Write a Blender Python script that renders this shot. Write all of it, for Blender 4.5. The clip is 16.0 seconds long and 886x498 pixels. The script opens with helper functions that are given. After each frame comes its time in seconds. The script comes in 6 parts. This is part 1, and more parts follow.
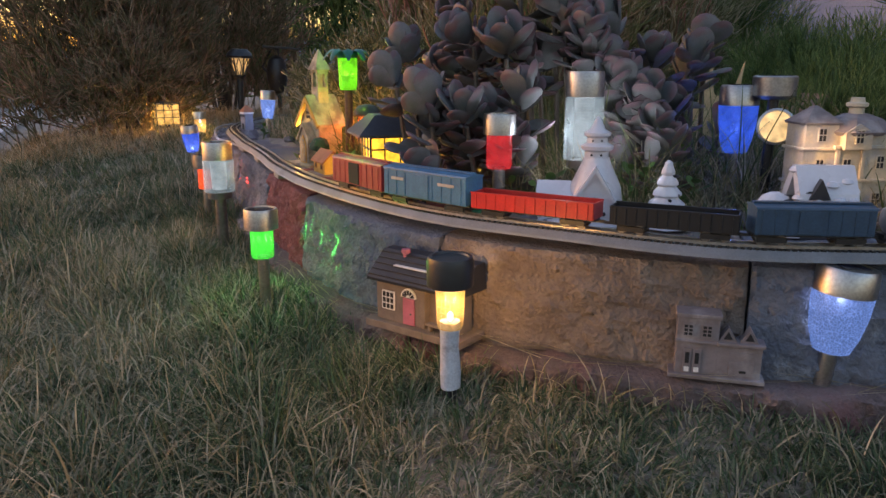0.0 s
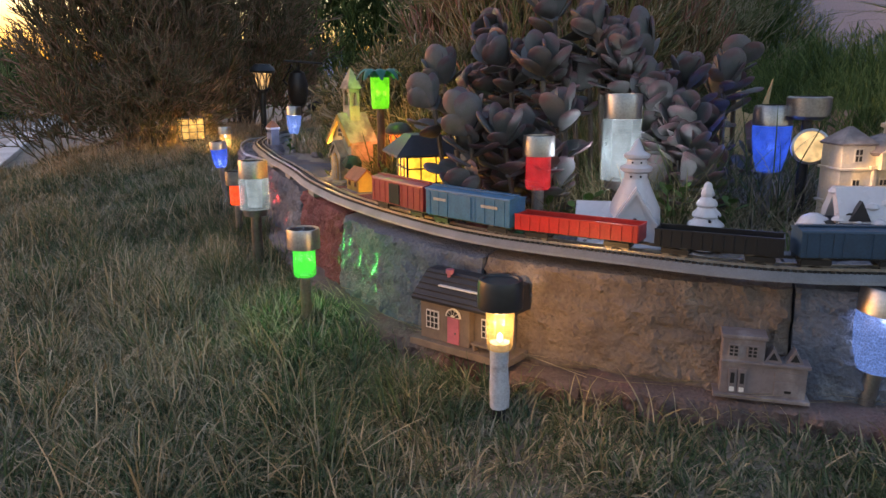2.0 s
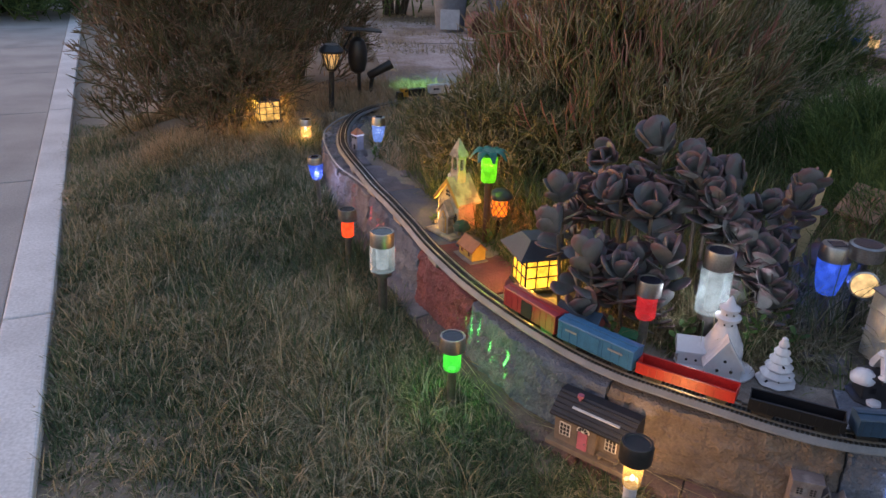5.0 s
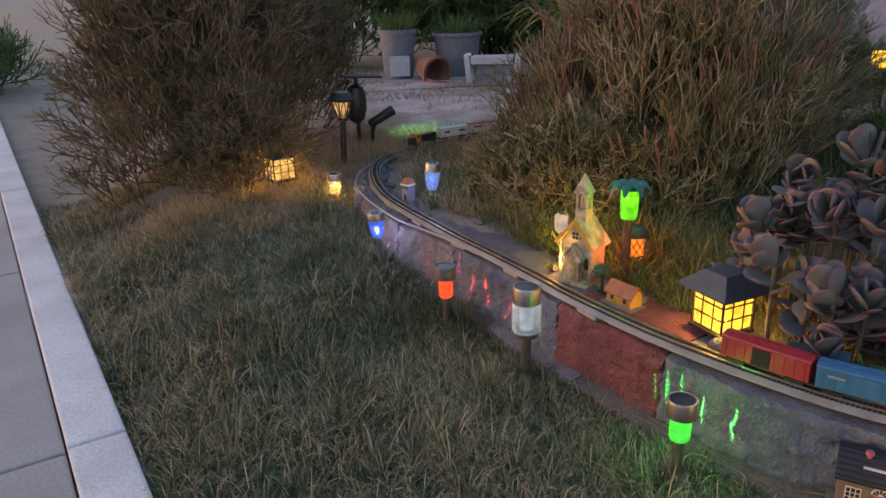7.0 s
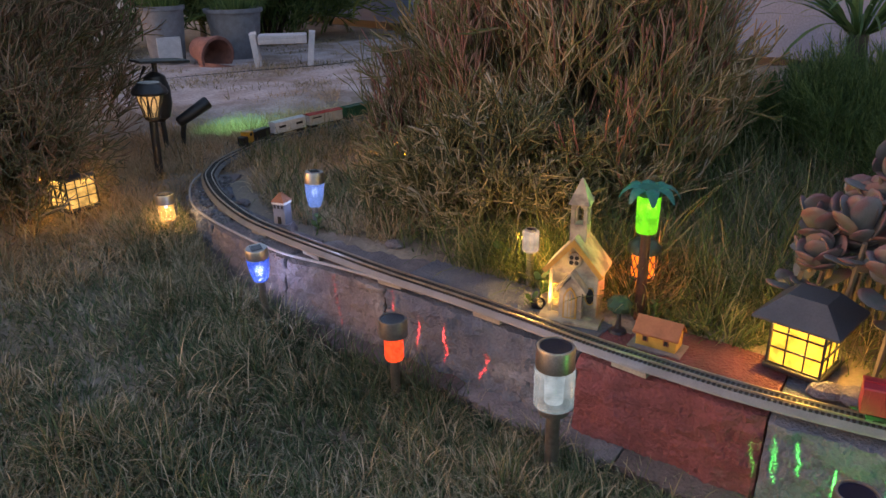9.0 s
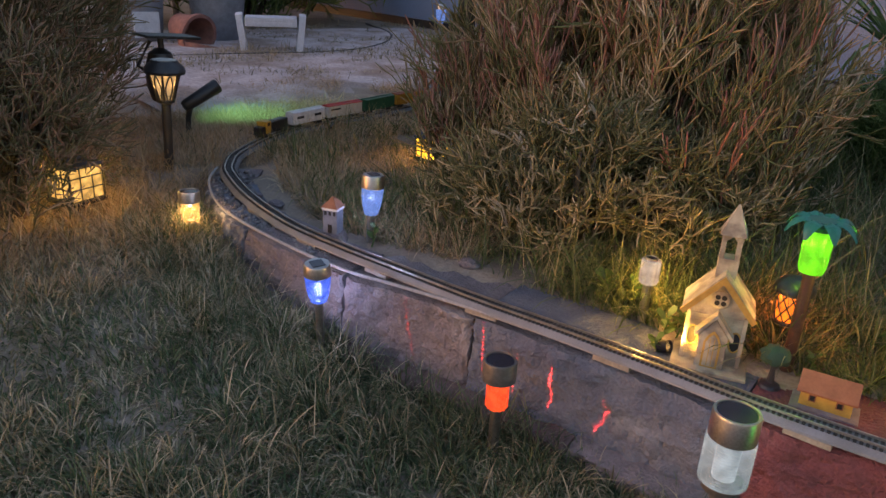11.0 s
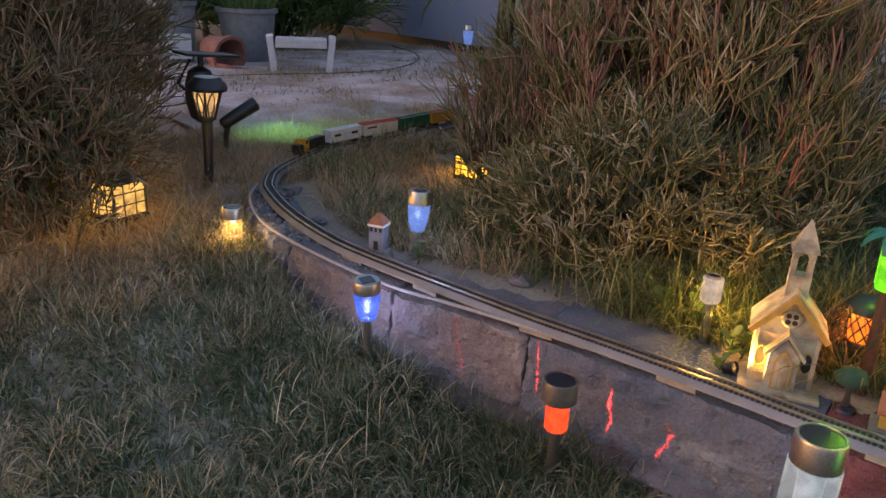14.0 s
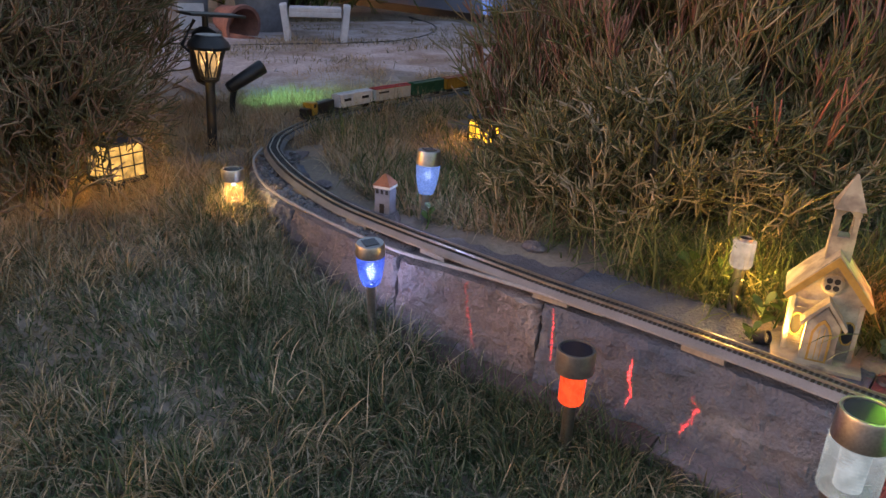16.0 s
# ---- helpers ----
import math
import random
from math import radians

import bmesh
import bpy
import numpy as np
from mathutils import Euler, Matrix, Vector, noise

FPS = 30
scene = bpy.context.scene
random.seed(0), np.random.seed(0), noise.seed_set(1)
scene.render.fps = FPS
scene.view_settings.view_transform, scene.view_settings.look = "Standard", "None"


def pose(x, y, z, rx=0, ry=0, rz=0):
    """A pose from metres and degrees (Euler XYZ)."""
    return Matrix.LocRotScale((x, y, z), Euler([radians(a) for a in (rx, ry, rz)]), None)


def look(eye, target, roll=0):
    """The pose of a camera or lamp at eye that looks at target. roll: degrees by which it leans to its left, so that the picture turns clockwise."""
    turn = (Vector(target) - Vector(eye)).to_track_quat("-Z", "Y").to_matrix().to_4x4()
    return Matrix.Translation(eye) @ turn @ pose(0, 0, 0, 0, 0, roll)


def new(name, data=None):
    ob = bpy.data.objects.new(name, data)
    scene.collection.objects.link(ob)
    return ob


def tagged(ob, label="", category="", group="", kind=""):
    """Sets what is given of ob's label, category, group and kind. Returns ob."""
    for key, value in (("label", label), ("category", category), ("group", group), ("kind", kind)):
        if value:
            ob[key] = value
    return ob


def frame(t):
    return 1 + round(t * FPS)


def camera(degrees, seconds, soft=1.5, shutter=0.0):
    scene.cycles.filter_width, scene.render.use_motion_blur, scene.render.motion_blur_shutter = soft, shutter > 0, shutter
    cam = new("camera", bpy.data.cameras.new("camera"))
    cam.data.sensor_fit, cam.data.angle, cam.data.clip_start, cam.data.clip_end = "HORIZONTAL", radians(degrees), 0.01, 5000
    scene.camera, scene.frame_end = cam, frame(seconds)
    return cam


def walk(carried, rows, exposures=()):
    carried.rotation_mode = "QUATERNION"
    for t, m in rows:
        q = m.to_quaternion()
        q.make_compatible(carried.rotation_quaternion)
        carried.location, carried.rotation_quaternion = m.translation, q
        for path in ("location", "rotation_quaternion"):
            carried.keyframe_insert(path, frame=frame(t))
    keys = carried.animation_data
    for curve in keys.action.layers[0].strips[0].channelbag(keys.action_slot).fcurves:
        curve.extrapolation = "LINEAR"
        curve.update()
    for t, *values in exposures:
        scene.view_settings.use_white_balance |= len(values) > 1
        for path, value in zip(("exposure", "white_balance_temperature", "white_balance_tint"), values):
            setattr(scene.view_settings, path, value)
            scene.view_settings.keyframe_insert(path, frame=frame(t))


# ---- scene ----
cam = camera(62.1, 16.0)
METRES, EYE, TILT, LEAN, TURN = 2.4, 0.42, -14.0, 0.0, 0.0
ROWS = [
    (0.0, 0.0, 0.0, 0.0, -0.0, 0.0, 0.0),
    (0.5, -0.006, -0.0042, 0.0013, 0.04, 0.27, -0.32),
    (1.0, -0.0116, -0.0087, 0.0046, 0.21, 0.57, -0.37),
    (1.5, -0.0147, -0.0072, 0.0061, 0.44, 0.77, -0.19),
    (2.0, -0.0195, -0.0087, 0.0071, 0.71, 0.62, 0.1),
    (2.5, -0.021, -0.0122, 0.011, 0.97, 0.37, 0.43),
    (3.0, -0.0198, -0.013, 0.0109, 1.38, 0.32, 0.55),
    (3.5, -0.0294, -0.0179, 0.0166, 1.98, -0.01, -0.02),
    (4.0, -0.0484, -0.0347, 0.0518, 2.5, -1.9, -1.58),
    (4.5, -0.0885, -0.0815, 0.1474, 1.46, -7.24, -3.11),
    (5.0, -0.1236, -0.1134, 0.1958, 0.61, -9.53, -1.53),
    (7.5, -0.3716, 0.0634, 0.1994, -11.31, -5.58, 4.79),
    (8.0, -0.3895, 0.1414, 0.2106, -16.5, -6.54, 6.31),
    (8.5, -0.4079, 0.2072, 0.2165, -21.45, -7.73, 7.54),
    (9.0, -0.4309, 0.2457, 0.2282, -26.31, -9.13, 7.32),
    (9.5, -0.4353, 0.2955, 0.2359, -26.55, -9.53, 6.15),
    (10.0, -0.4538, 0.3404, 0.2406, -28.1, -10.09, 5.15),
    (12.5, -0.5005, 0.3899, 0.2457, -30.48, -9.25, 4.08),
    (13.0, -0.5009, 0.3931, 0.2442, -29.72, -8.62, 4.33),
    (13.5, -0.5015, 0.3974, 0.2412, -29.02, -8.16, 4.28),
    (14.0, -0.5014, 0.4002, 0.2408, -28.42, -7.99, 4.16),
    (14.5, -0.4905, 0.4209, 0.2323, -27.85, -8.24, 4.17),
    (15.0, -0.4813, 0.4316, 0.2228, -27.34, -8.85, 4.31),
    (15.5, -0.4812, 0.4288, 0.2239, -26.98, -9.29, 4.24),
    (16.0, -0.4804, 0.4266, 0.2233, -26.91, -9.51, 4.13),
]
walk(cam, [(t, pose(0, 0, EYE, TILT, LEAN, TURN) @ pose(METRES * x, METRES * y, METRES * z, 90 + pitch, roll, yaw)) for t, x, y, z, yaw, pitch, roll in ROWS], exposures=[(0.0, 0.29, 6450, 25), (16.0, 0.29, 6450, 25)])

# ---- light: dusk sky after sunset, weak low glow from the horizon ----
world = bpy.data.worlds.new("dusk")
scene.world = world
world.use_nodes = True
wn, wl = world.node_tree.nodes, world.node_tree.links
sky = wn.new("ShaderNodeTexSky")
sky.sky_type = "NISHITA"
sky.sun_disc = False
sky.sun_elevation = radians(1.5)
sky.sun_rotation = radians(-70)
sky.dust_density = 2.0
sky.ozone_density = 1.5
wl.new(sky.outputs["Color"], wn["Background"].inputs["Color"])
wn["Background"].inputs["Strength"].default_value = 1.1

sun = new("sun", bpy.data.lights.new("sun", "SUN"))
sun.data.energy, sun.data.angle, sun.data.color = 0.2, radians(30), (1.0, 0.76, 0.6)
sun.matrix_world = look((-8.8, 4.7, 4.5), (0, 0, 0))

# ---- helpers for meshes and materials ----
rng = np.random.default_rng(7)


def sm(v, a, b):
    """Smooth step of v from a to b."""
    k = np.clip((np.asarray(v, float) - a) / (b - a), 0, 1)
    return k * k * (3 - 2 * k)


class Shape:
    """Collects vertices and faces of one mesh."""

    def __init__(self):
        self.v, self.f = [], []

    def add(self, verts, faces, m=None):
        n = len(self.v)
        self.v += [tuple(m @ Vector(p)) for p in verts] if m is not None else [tuple(p) for p in verts]
        self.f += [tuple(n + i for i in q) for q in faces]
        return self

    def box(self, size, at=(0, 0, 0), bevel=0.0, m=None, turn=0.0):
        """A box of that size, standing on the point at, with chamfered edges."""
        bm = bmesh.new()
        bmesh.ops.create_cube(bm, size=1.0, matrix=Matrix.Diagonal((*size, 1)))
        if bevel > 0:
            bmesh.ops.bevel(bm, geom=bm.edges[:], offset=bevel, segments=2, profile=0.6, affect="EDGES")
        bm.verts.index_update()
        k = pose(at[0], at[1], at[2] + size[2] / 2) @ pose(0, 0, 0, 0, 0, turn)
        k = m @ k if m is not None else k
        self.add([p.co[:] for p in bm.verts], [[p.index for p in q.verts] for q in bm.faces], k)
        bm.free()
        return self

    def lathe(self, profile, seg=24, m=None, wobble=None):
        """A turned body from rows (radius, z); it is closed at both ends."""
        verts, faces = [], []
        for r, z in profile:
            for i in range(seg):
                a = 2 * math.pi * i / seg
                k = wobble(a, z) if wobble else 1.0
                verts.append((r * k * math.cos(a), r * k * math.sin(a), z))
        for j in range(len(profile) - 1):
            for i in range(seg):
                faces.append((j * seg + i, j * seg + (i + 1) % seg, (j + 1) * seg + (i + 1) % seg, (j + 1) * seg + i))
        faces.append(tuple(reversed(range(seg))))
        faces.append(tuple((len(profile) - 1) * seg + i for i in range(seg)))
        return self.add(verts, faces, m)

    def tube(self, points, radii, seg=6, m=None):
        """A round bar along points."""
        pts = [Vector(p) for p in points]
        if not hasattr(radii, "__len__"):
            radii = [radii] * len(pts)
        verts, faces = [], []
        for i, p in enumerate(pts):
            d = (pts[min(i + 1, len(pts) - 1)] - pts[max(i - 1, 0)]).normalized()
            u = d.cross(Vector((0, 0, 1)) if abs(d.z) < 0.95 else Vector((1, 0, 0))).normalized()
            w = d.cross(u)
            for k in range(seg):
                a = 2 * math.pi * k / seg
                verts.append(p + (u * math.cos(a) + w * math.sin(a)) * radii[i])
        for j in range(len(pts) - 1):
            for i in range(seg):
                faces.append((j * seg + i, j * seg + (i + 1) % seg, (j + 1) * seg + (i + 1) % seg, (j + 1) * seg + i))
        faces.append(tuple(reversed(range(seg))))
        faces.append(tuple((len(pts) - 1) * seg + i for i in range(seg)))
        return self.add(verts, faces, m)

    def prism(self, outline, depth, m=None):
        """An outline in the xz plane, drawn out along y by depth (half to each side)."""
        n = len(outline)
        verts = [(x, -depth / 2, z) for x, z in outline] + [(x, depth / 2, z) for x, z in outline]
        faces = [tuple(range(n)), tuple(reversed(range(n, 2 * n)))]
        faces += [(i, n + i, n + (i + 1) % n, (i + 1) % n) for i in range(n)]
        return self.add(verts, faces, m)


def mesh(name, verts, faces, material, smooth=False):
    me = bpy.data.meshes.new(name)
    me.from_pydata([tuple(p) for p in verts] if not isinstance(verts, np.ndarray) else verts.tolist(), [], faces if not isinstance(faces, np.ndarray) else faces.tolist())
    me.materials.append(material)
    if smooth:
        me.polygons.foreach_set("use_smooth", [True] * len(me.polygons))
    me.update()
    return me


def part(name, shape, material, parent=None, label="", smooth=False, m=None, fix=True):
    """Links a shape as one mesh object under a thing or a part."""
    me = mesh(name, shape.v, shape.f, material, False)
    if fix:
        bm = bmesh.new()
        bm.from_mesh(me)
        bmesh.ops.recalc_face_normals(bm, faces=bm.faces[:])
        bm.to_mesh(me)
        bm.free()
    if smooth:
        me.polygons.foreach_set("use_smooth", [True] * len(me.polygons))
        me.set_sharp_from_angle(angle=radians(40))
    ob = new(name, me)
    if parent is not None:
        ob.parent = parent
    if m is not None:
        ob.matrix_basis = m
    return tagged(ob, label)


def thing(name, m, label, category, group="", kind=""):
    ob = new(name)
    ob.empty_display_size = 0.02
    ob.matrix_basis = m
    return tagged(ob, label, category, group, kind)


def mat(name, col, rough=0.6, metal=0.0, col2=None, scale=25.0, amount=0.5, fine=180.0, bump=0.15, dist=0.001,
        col3=None, spot=0.62, emit=None, strength=0.0, spread=0.0, clear=0.0, rvar=0.1, island=0.0, grain=0.18):
    """A surface with variation at two scales. col2: the other colour of the broad variation; col3: stains where a third noise passes spot;
    spread: light let through; island: how much each piece differs in brightness."""
    ma = bpy.data.materials.new(name)
    ma.use_nodes = True
    n, l = ma.node_tree.nodes, ma.node_tree.links
    p = n["Principled BSDF"]
    out = n["Material Output"]
    tc = n.new("ShaderNodeTexCoord")
    a = n.new("ShaderNodeTexNoise")
    a.inputs["Scale"].default_value, a.inputs["Detail"].default_value = scale, 5.0
    b = n.new("ShaderNodeTexNoise")
    b.inputs["Scale"].default_value, b.inputs["Detail"].default_value = fine, 3.0
    l.new(tc.outputs["Object"], a.inputs["Vector"])
    l.new(tc.outputs["Object"], b.inputs["Vector"])
    ra = n.new("ShaderNodeMapRange")
    ra.inputs["From Min"].default_value, ra.inputs["From Max"].default_value = 0.35, 0.65
    ra.inputs["To Max"].default_value = amount * 2 if amount < 0.5 else 1.0
    l.new(a.outputs["Fac"], ra.inputs["Value"])
    mx = n.new("ShaderNodeMix")
    mx.data_type = "RGBA"
    mx.inputs["A"].default_value = (*col, 1)
    mx.inputs["B"].default_value = (*(col2 or [c * 0.7 for c in col]), 1)
    l.new(ra.outputs["Result"], mx.inputs["Factor"])
    last = mx.outputs["Result"]
    if col3:
        c = n.new("ShaderNodeTexNoise")
        c.inputs["Scale"].default_value, c.inputs["Detail"].default_value = scale * 0.55, 8.0
        l.new(tc.outputs["Object"], c.inputs["Vector"])
        rc = n.new("ShaderNodeMapRange")
        rc.inputs["From Min"].default_value, rc.inputs["From Max"].default_value = spot - 0.06, spot + 0.08
        l.new(c.outputs["Fac"], rc.inputs["Value"])
        m3 = n.new("ShaderNodeMix")
        m3.data_type = "RGBA"
        l.new(rc.outputs["Result"], m3.inputs["Factor"])
        l.new(last, m3.inputs["A"])
        m3.inputs["B"].default_value = (*col3, 1)
        last = m3.outputs["Result"]
    hs = n.new("ShaderNodeHueSaturation")
    l.new(last, hs.inputs["Color"])
    rb = n.new("ShaderNodeMapRange")
    rb.inputs["From Min"].default_value, rb.inputs["From Max"].default_value = 0.25, 0.75
    rb.inputs["To Min"].default_value, rb.inputs["To Max"].default_value = 1 - grain, 1 + grain
    l.new(b.outputs["Fac"], rb.inputs["Value"])
    if island > 0:
        g = n.new("ShaderNodeNewGeometry")
        ri = n.new("ShaderNodeMapRange")
        ri.inputs["To Min"].default_value, ri.inputs["To Max"].default_value = 1 - island, 1 + island
        l.new(g.outputs["Random Per Island"], ri.inputs["Value"])
        mu = n.new("ShaderNodeMath")
        mu.operation = "MULTIPLY"
        l.new(ri.outputs["Result"], mu.inputs[0])
        l.new(rb.outputs["Result"], mu.inputs[1])
        l.new(mu.outputs["Value"], hs.inputs["Value"])
    else:
        l.new(rb.outputs["Result"], hs.inputs["Value"])
    l.new(hs.outputs["Color"], p.inputs["Base Color"])
    rr = n.new("ShaderNodeMapRange")
    rr.inputs["To Min"].default_value, rr.inputs["To Max"].default_value = max(rough - rvar, 0.02), min(rough + rvar, 1.0)
    l.new(a.outputs["Fac"], rr.inputs["Value"])
    l.new(rr.outputs["Result"], p.inputs["Roughness"])
    p.inputs["Metallic"].default_value = metal
    if bump > 0:
        bp = n.new("ShaderNodeBump")
        bp.inputs["Strength"].default_value, bp.inputs["Distance"].default_value = bump, dist
        l.new(b.outputs["Fac"], bp.inputs["Height"])
        l.new(bp.outputs["Normal"], p.inputs["Normal"])
    if emit:
        p.inputs["Emission Color"].default_value = (*emit, 1)
        p.inputs["Emission Strength"].default_value = strength
    if clear > 0:
        p.inputs["Transmission Weight"].default_value = clear
        p.inputs["IOR"].default_value = 1.3
    if spread > 0:
        tr = n.new("ShaderNodeBsdfTranslucent")
        l.new(hs.outputs["Color"], tr.inputs["Color"])
        ms = n.new("ShaderNodeMixShader")
        ms.inputs["Fac"].default_value = spread
        l.new(p.outputs["BSDF"], ms.inputs[1])
        l.new(tr.outputs["BSDF"], ms.inputs[2])
        l.new(ms.outputs["Shader"], out.inputs["Surface"])
    return ma


def blades_mat(name, stops, patch=3.0, shift=0.5, rough=0.55, spread=0.3):
    """Leaves and blades: each takes its colour from a ramp, and broad patches push it along the ramp."""
    ma = bpy.data.materials.new(name)
    ma.use_nodes = True
    n, l = ma.node_tree.nodes, ma.node_tree.links
    p, out = n["Principled BSDF"], n["Material Output"]
    g = n.new("ShaderNodeNewGeometry")
    tc = n.new("ShaderNodeTexCoord")
    a = n.new("ShaderNodeTexNoise")
    a.inputs["Scale"].default_value, a.inputs["Detail"].default_value = patch, 4.0
    l.new(tc.outputs["Object"], a.inputs["Vector"])
    ra = n.new("ShaderNodeMapRange")
    ra.inputs["From Min"].default_value, ra.inputs["From Max"].default_value = 0.3, 0.7
    ra.inputs["To Min"].default_value, ra.inputs["To Max"].default_value = -shift, shift
    l.new(a.outputs["Fac"], ra.inputs["Value"])
    ad = n.new("ShaderNodeMath")
    ad.use_clamp = True
    l.new(g.outputs["Random Per Island"], ad.inputs[0])
    l.new(ra.outputs["Result"], ad.inputs[1])
    r = n.new("ShaderNodeValToRGB")
    while len(r.color_ramp.elements) < len(stops):
        r.color_ramp.elements.new(0.5)
    for e, (at, c) in zip(r.color_ramp.elements, stops):
        e.position, e.color = at, (*c, 1)
    l.new(ad.outputs["Value"], r.inputs["Fac"])
    l.new(r.outputs["Color"], p.inputs["Base Color"])
    p.inputs["Roughness"].default_value = rough
    p.inputs["Specular IOR Level"].default_value = 0.3
    tr = n.new("ShaderNodeBsdfTranslucent")
    l.new(r.outputs["Color"], tr.inputs["Color"])
    ms = n.new("ShaderNodeMixShader")
    ms.inputs["Fac"].default_value = spread
    l.new(p.outputs["BSDF"], ms.inputs[1])
    l.new(tr.outputs["BSDF"], ms.inputs[2])
    l.new(ms.outputs["Shader"], out.inputs["Surface"])
    return ma


# ---- materials ----
M_earth = mat("earth", (0.2, 0.16, 0.125), 0.95, col2=(0.26, 0.215, 0.17), scale=6, col3=(0.125, 0.1, 0.08), fine=120, bump=0.6, dist=0.006)
M_path = mat("concrete_path", (0.36, 0.34, 0.33), 0.9, col2=(0.27, 0.255, 0.25), scale=3, fine=150, bump=0.3, dist=0.002, col3=(0.2, 0.19, 0.18), spot=0.66)
M_curb = mat("pale_concrete", (0.62, 0.61, 0.62), 0.85, col2=(0.5, 0.49, 0.5), scale=5, fine=140, bump=0.35, dist=0.002)
M_patio = mat("patio_concrete", (0.46, 0.41, 0.41), 0.92, col2=(0.32, 0.265, 0.25), scale=5.5, fine=60, bump=0.7, dist=0.008, col3=(0.25, 0.19, 0.155), spot=0.54, grain=0.3)
STONE = dict(rough=0.92, scale=20, fine=190, bump=1.0, dist=0.006)
M_tan = mat("tan_stone", (0.185, 0.142, 0.118), col2=(0.13, 0.1, 0.086), col3=(0.25, 0.21, 0.18), **STONE)
M_blue = mat("slate_stone", (0.085, 0.1, 0.14), col2=(0.12, 0.13, 0.165), col3=(0.19, 0.2, 0.23), spot=0.66, **STONE)
M_red = mat("red_stone", (0.16, 0.048, 0.055), col2=(0.115, 0.036, 0.042), col3=(0.24, 0.13, 0.135), spot=0.67, **STONE)
M_grey = mat("grey_stone", (0.13, 0.14, 0.175), col2=(0.09, 0.1, 0.13), col3=(0.34, 0.36, 0.4), spot=0.62, **STONE)
M_pink = mat("pink_stone", (0.175, 0.148, 0.156), col2=(0.125, 0.108, 0.118), col3=(0.27, 0.25, 0.26), spot=0.62, **STONE)
M_dirtstone = mat("dirty_stone", (0.15, 0.105, 0.1), col2=(0.1, 0.075, 0.072), col3=(0.16, 0.075, 0.07), spot=0.62, **STONE)
M_bed = mat("grey_plastic_roadbed", (0.17, 0.175, 0.19), 0.5, col2=(0.13, 0.135, 0.145), fine=700, bump=0.5, dist=0.0006)
M_tie = mat("black_plastic_ties", (0.018, 0.016, 0.015), 0.6, bump=0.1)
M_rail = mat("nickel_rail", (0.5, 0.48, 0.45), 0.35, 0.9, col2=(0.36, 0.33, 0.3), bump=0.0)
M_steel = mat("brushed_steel", (0.44, 0.43, 0.43), 0.36, 1.0, col2=(0.32, 0.31, 0.31), fine=300, bump=0.08)
M_dark_steel = mat("tarnished_steel", (0.2, 0.19, 0.185), 0.45, 0.8, col2=(0.13, 0.12, 0.12), bump=0.1)
M_black = mat("black_plastic", (0.012, 0.012, 0.014), 0.42, col2=(0.02, 0.02, 0.022), bump=0.06)
M_panel = mat("solar_cell", (0.012, 0.014, 0.03), 0.15, col2=(0.02, 0.02, 0.03), bump=0.0)
M_tape = mat("silver_tape", (0.5, 0.52, 0.58), 0.5, 0.1, col2=(0.38, 0.4, 0.46), scale=60, fine=420, bump=0.5, dist=0.001, col3=(0.13, 0.12, 0.13), spot=0.6)
M_white = mat("glazed_white_ceramic", (0.6, 0.575, 0.61), 0.28, col2=(0.54, 0.515, 0.55), scale=14, bump=0.03, grain=0.03)
M_hole = mat("dark_opening", (0.012, 0.011, 0.012), 0.8, bump=0)

# ---- plan: the curved edge of the raised bed and the loop of track on it ----
def glide(points, n):
    """A smooth open curve through points (Catmull-Rom), n places at even steps."""
    p = np.array([2 * np.array(points[0]) - np.array(points[1]), *points, 2 * np.array(points[-1]) - np.array(points[-2])], float)
    out = []
    for i in range(1, len(p) - 2):
        k = np.linspace(0, 1, 40, endpoint=False)[:, None]
        out.append(0.5 * (2 * p[i] + (p[i + 1] - p[i - 1]) * k + (2 * p[i - 1] - 5 * p[i] + 4 * p[i + 1] - p[i + 2]) * k ** 2 + (3 * p[i] - 3 * p[i + 1] + p[i + 2] - p[i - 1]) * k ** 3))
    out = np.vstack(out + [p[-2:-1]])
    s = np.concatenate([[0], np.cumsum(np.linalg.norm(np.diff(out, axis=0), axis=1))])
    q = np.linspace(0, s[-1], n)
    return np.stack([np.interp(q, s, out[:, c]) for c in range(out.shape[1])], 1)


BED_EDGE = [(1.7, 1.25), (1.4, 0.98), (1.05, 0.83), (0.75, 0.775), (0.475, 0.775), (0.351, 0.802), (0.17, 0.865), (-0.002, 0.962), (-0.14, 1.1), (-0.24, 1.268),
            (-0.3, 1.4), (-0.368, 1.545), (-0.45, 1.75), (-0.54, 1.953), (-0.61, 2.09), (-0.672, 2.2), (-0.73, 2.36), (-0.775, 2.53), (-0.788, 2.68), (-0.76, 2.86), (-0.7, 2.99)]
EDGE = glide(BED_EDGE, 500)
EDGE_S = np.concatenate([[0], np.cumsum(np.linalg.norm(np.diff(EDGE, axis=0), axis=1))])
EDGE_T = np.gradient(EDGE, axis=0)
EDGE_T /= np.linalg.norm(EDGE_T, axis=1)[:, None]
EDGE_N = np.stack([EDGE_T[:, 1], -EDGE_T[:, 0]], 1)  # into the bed


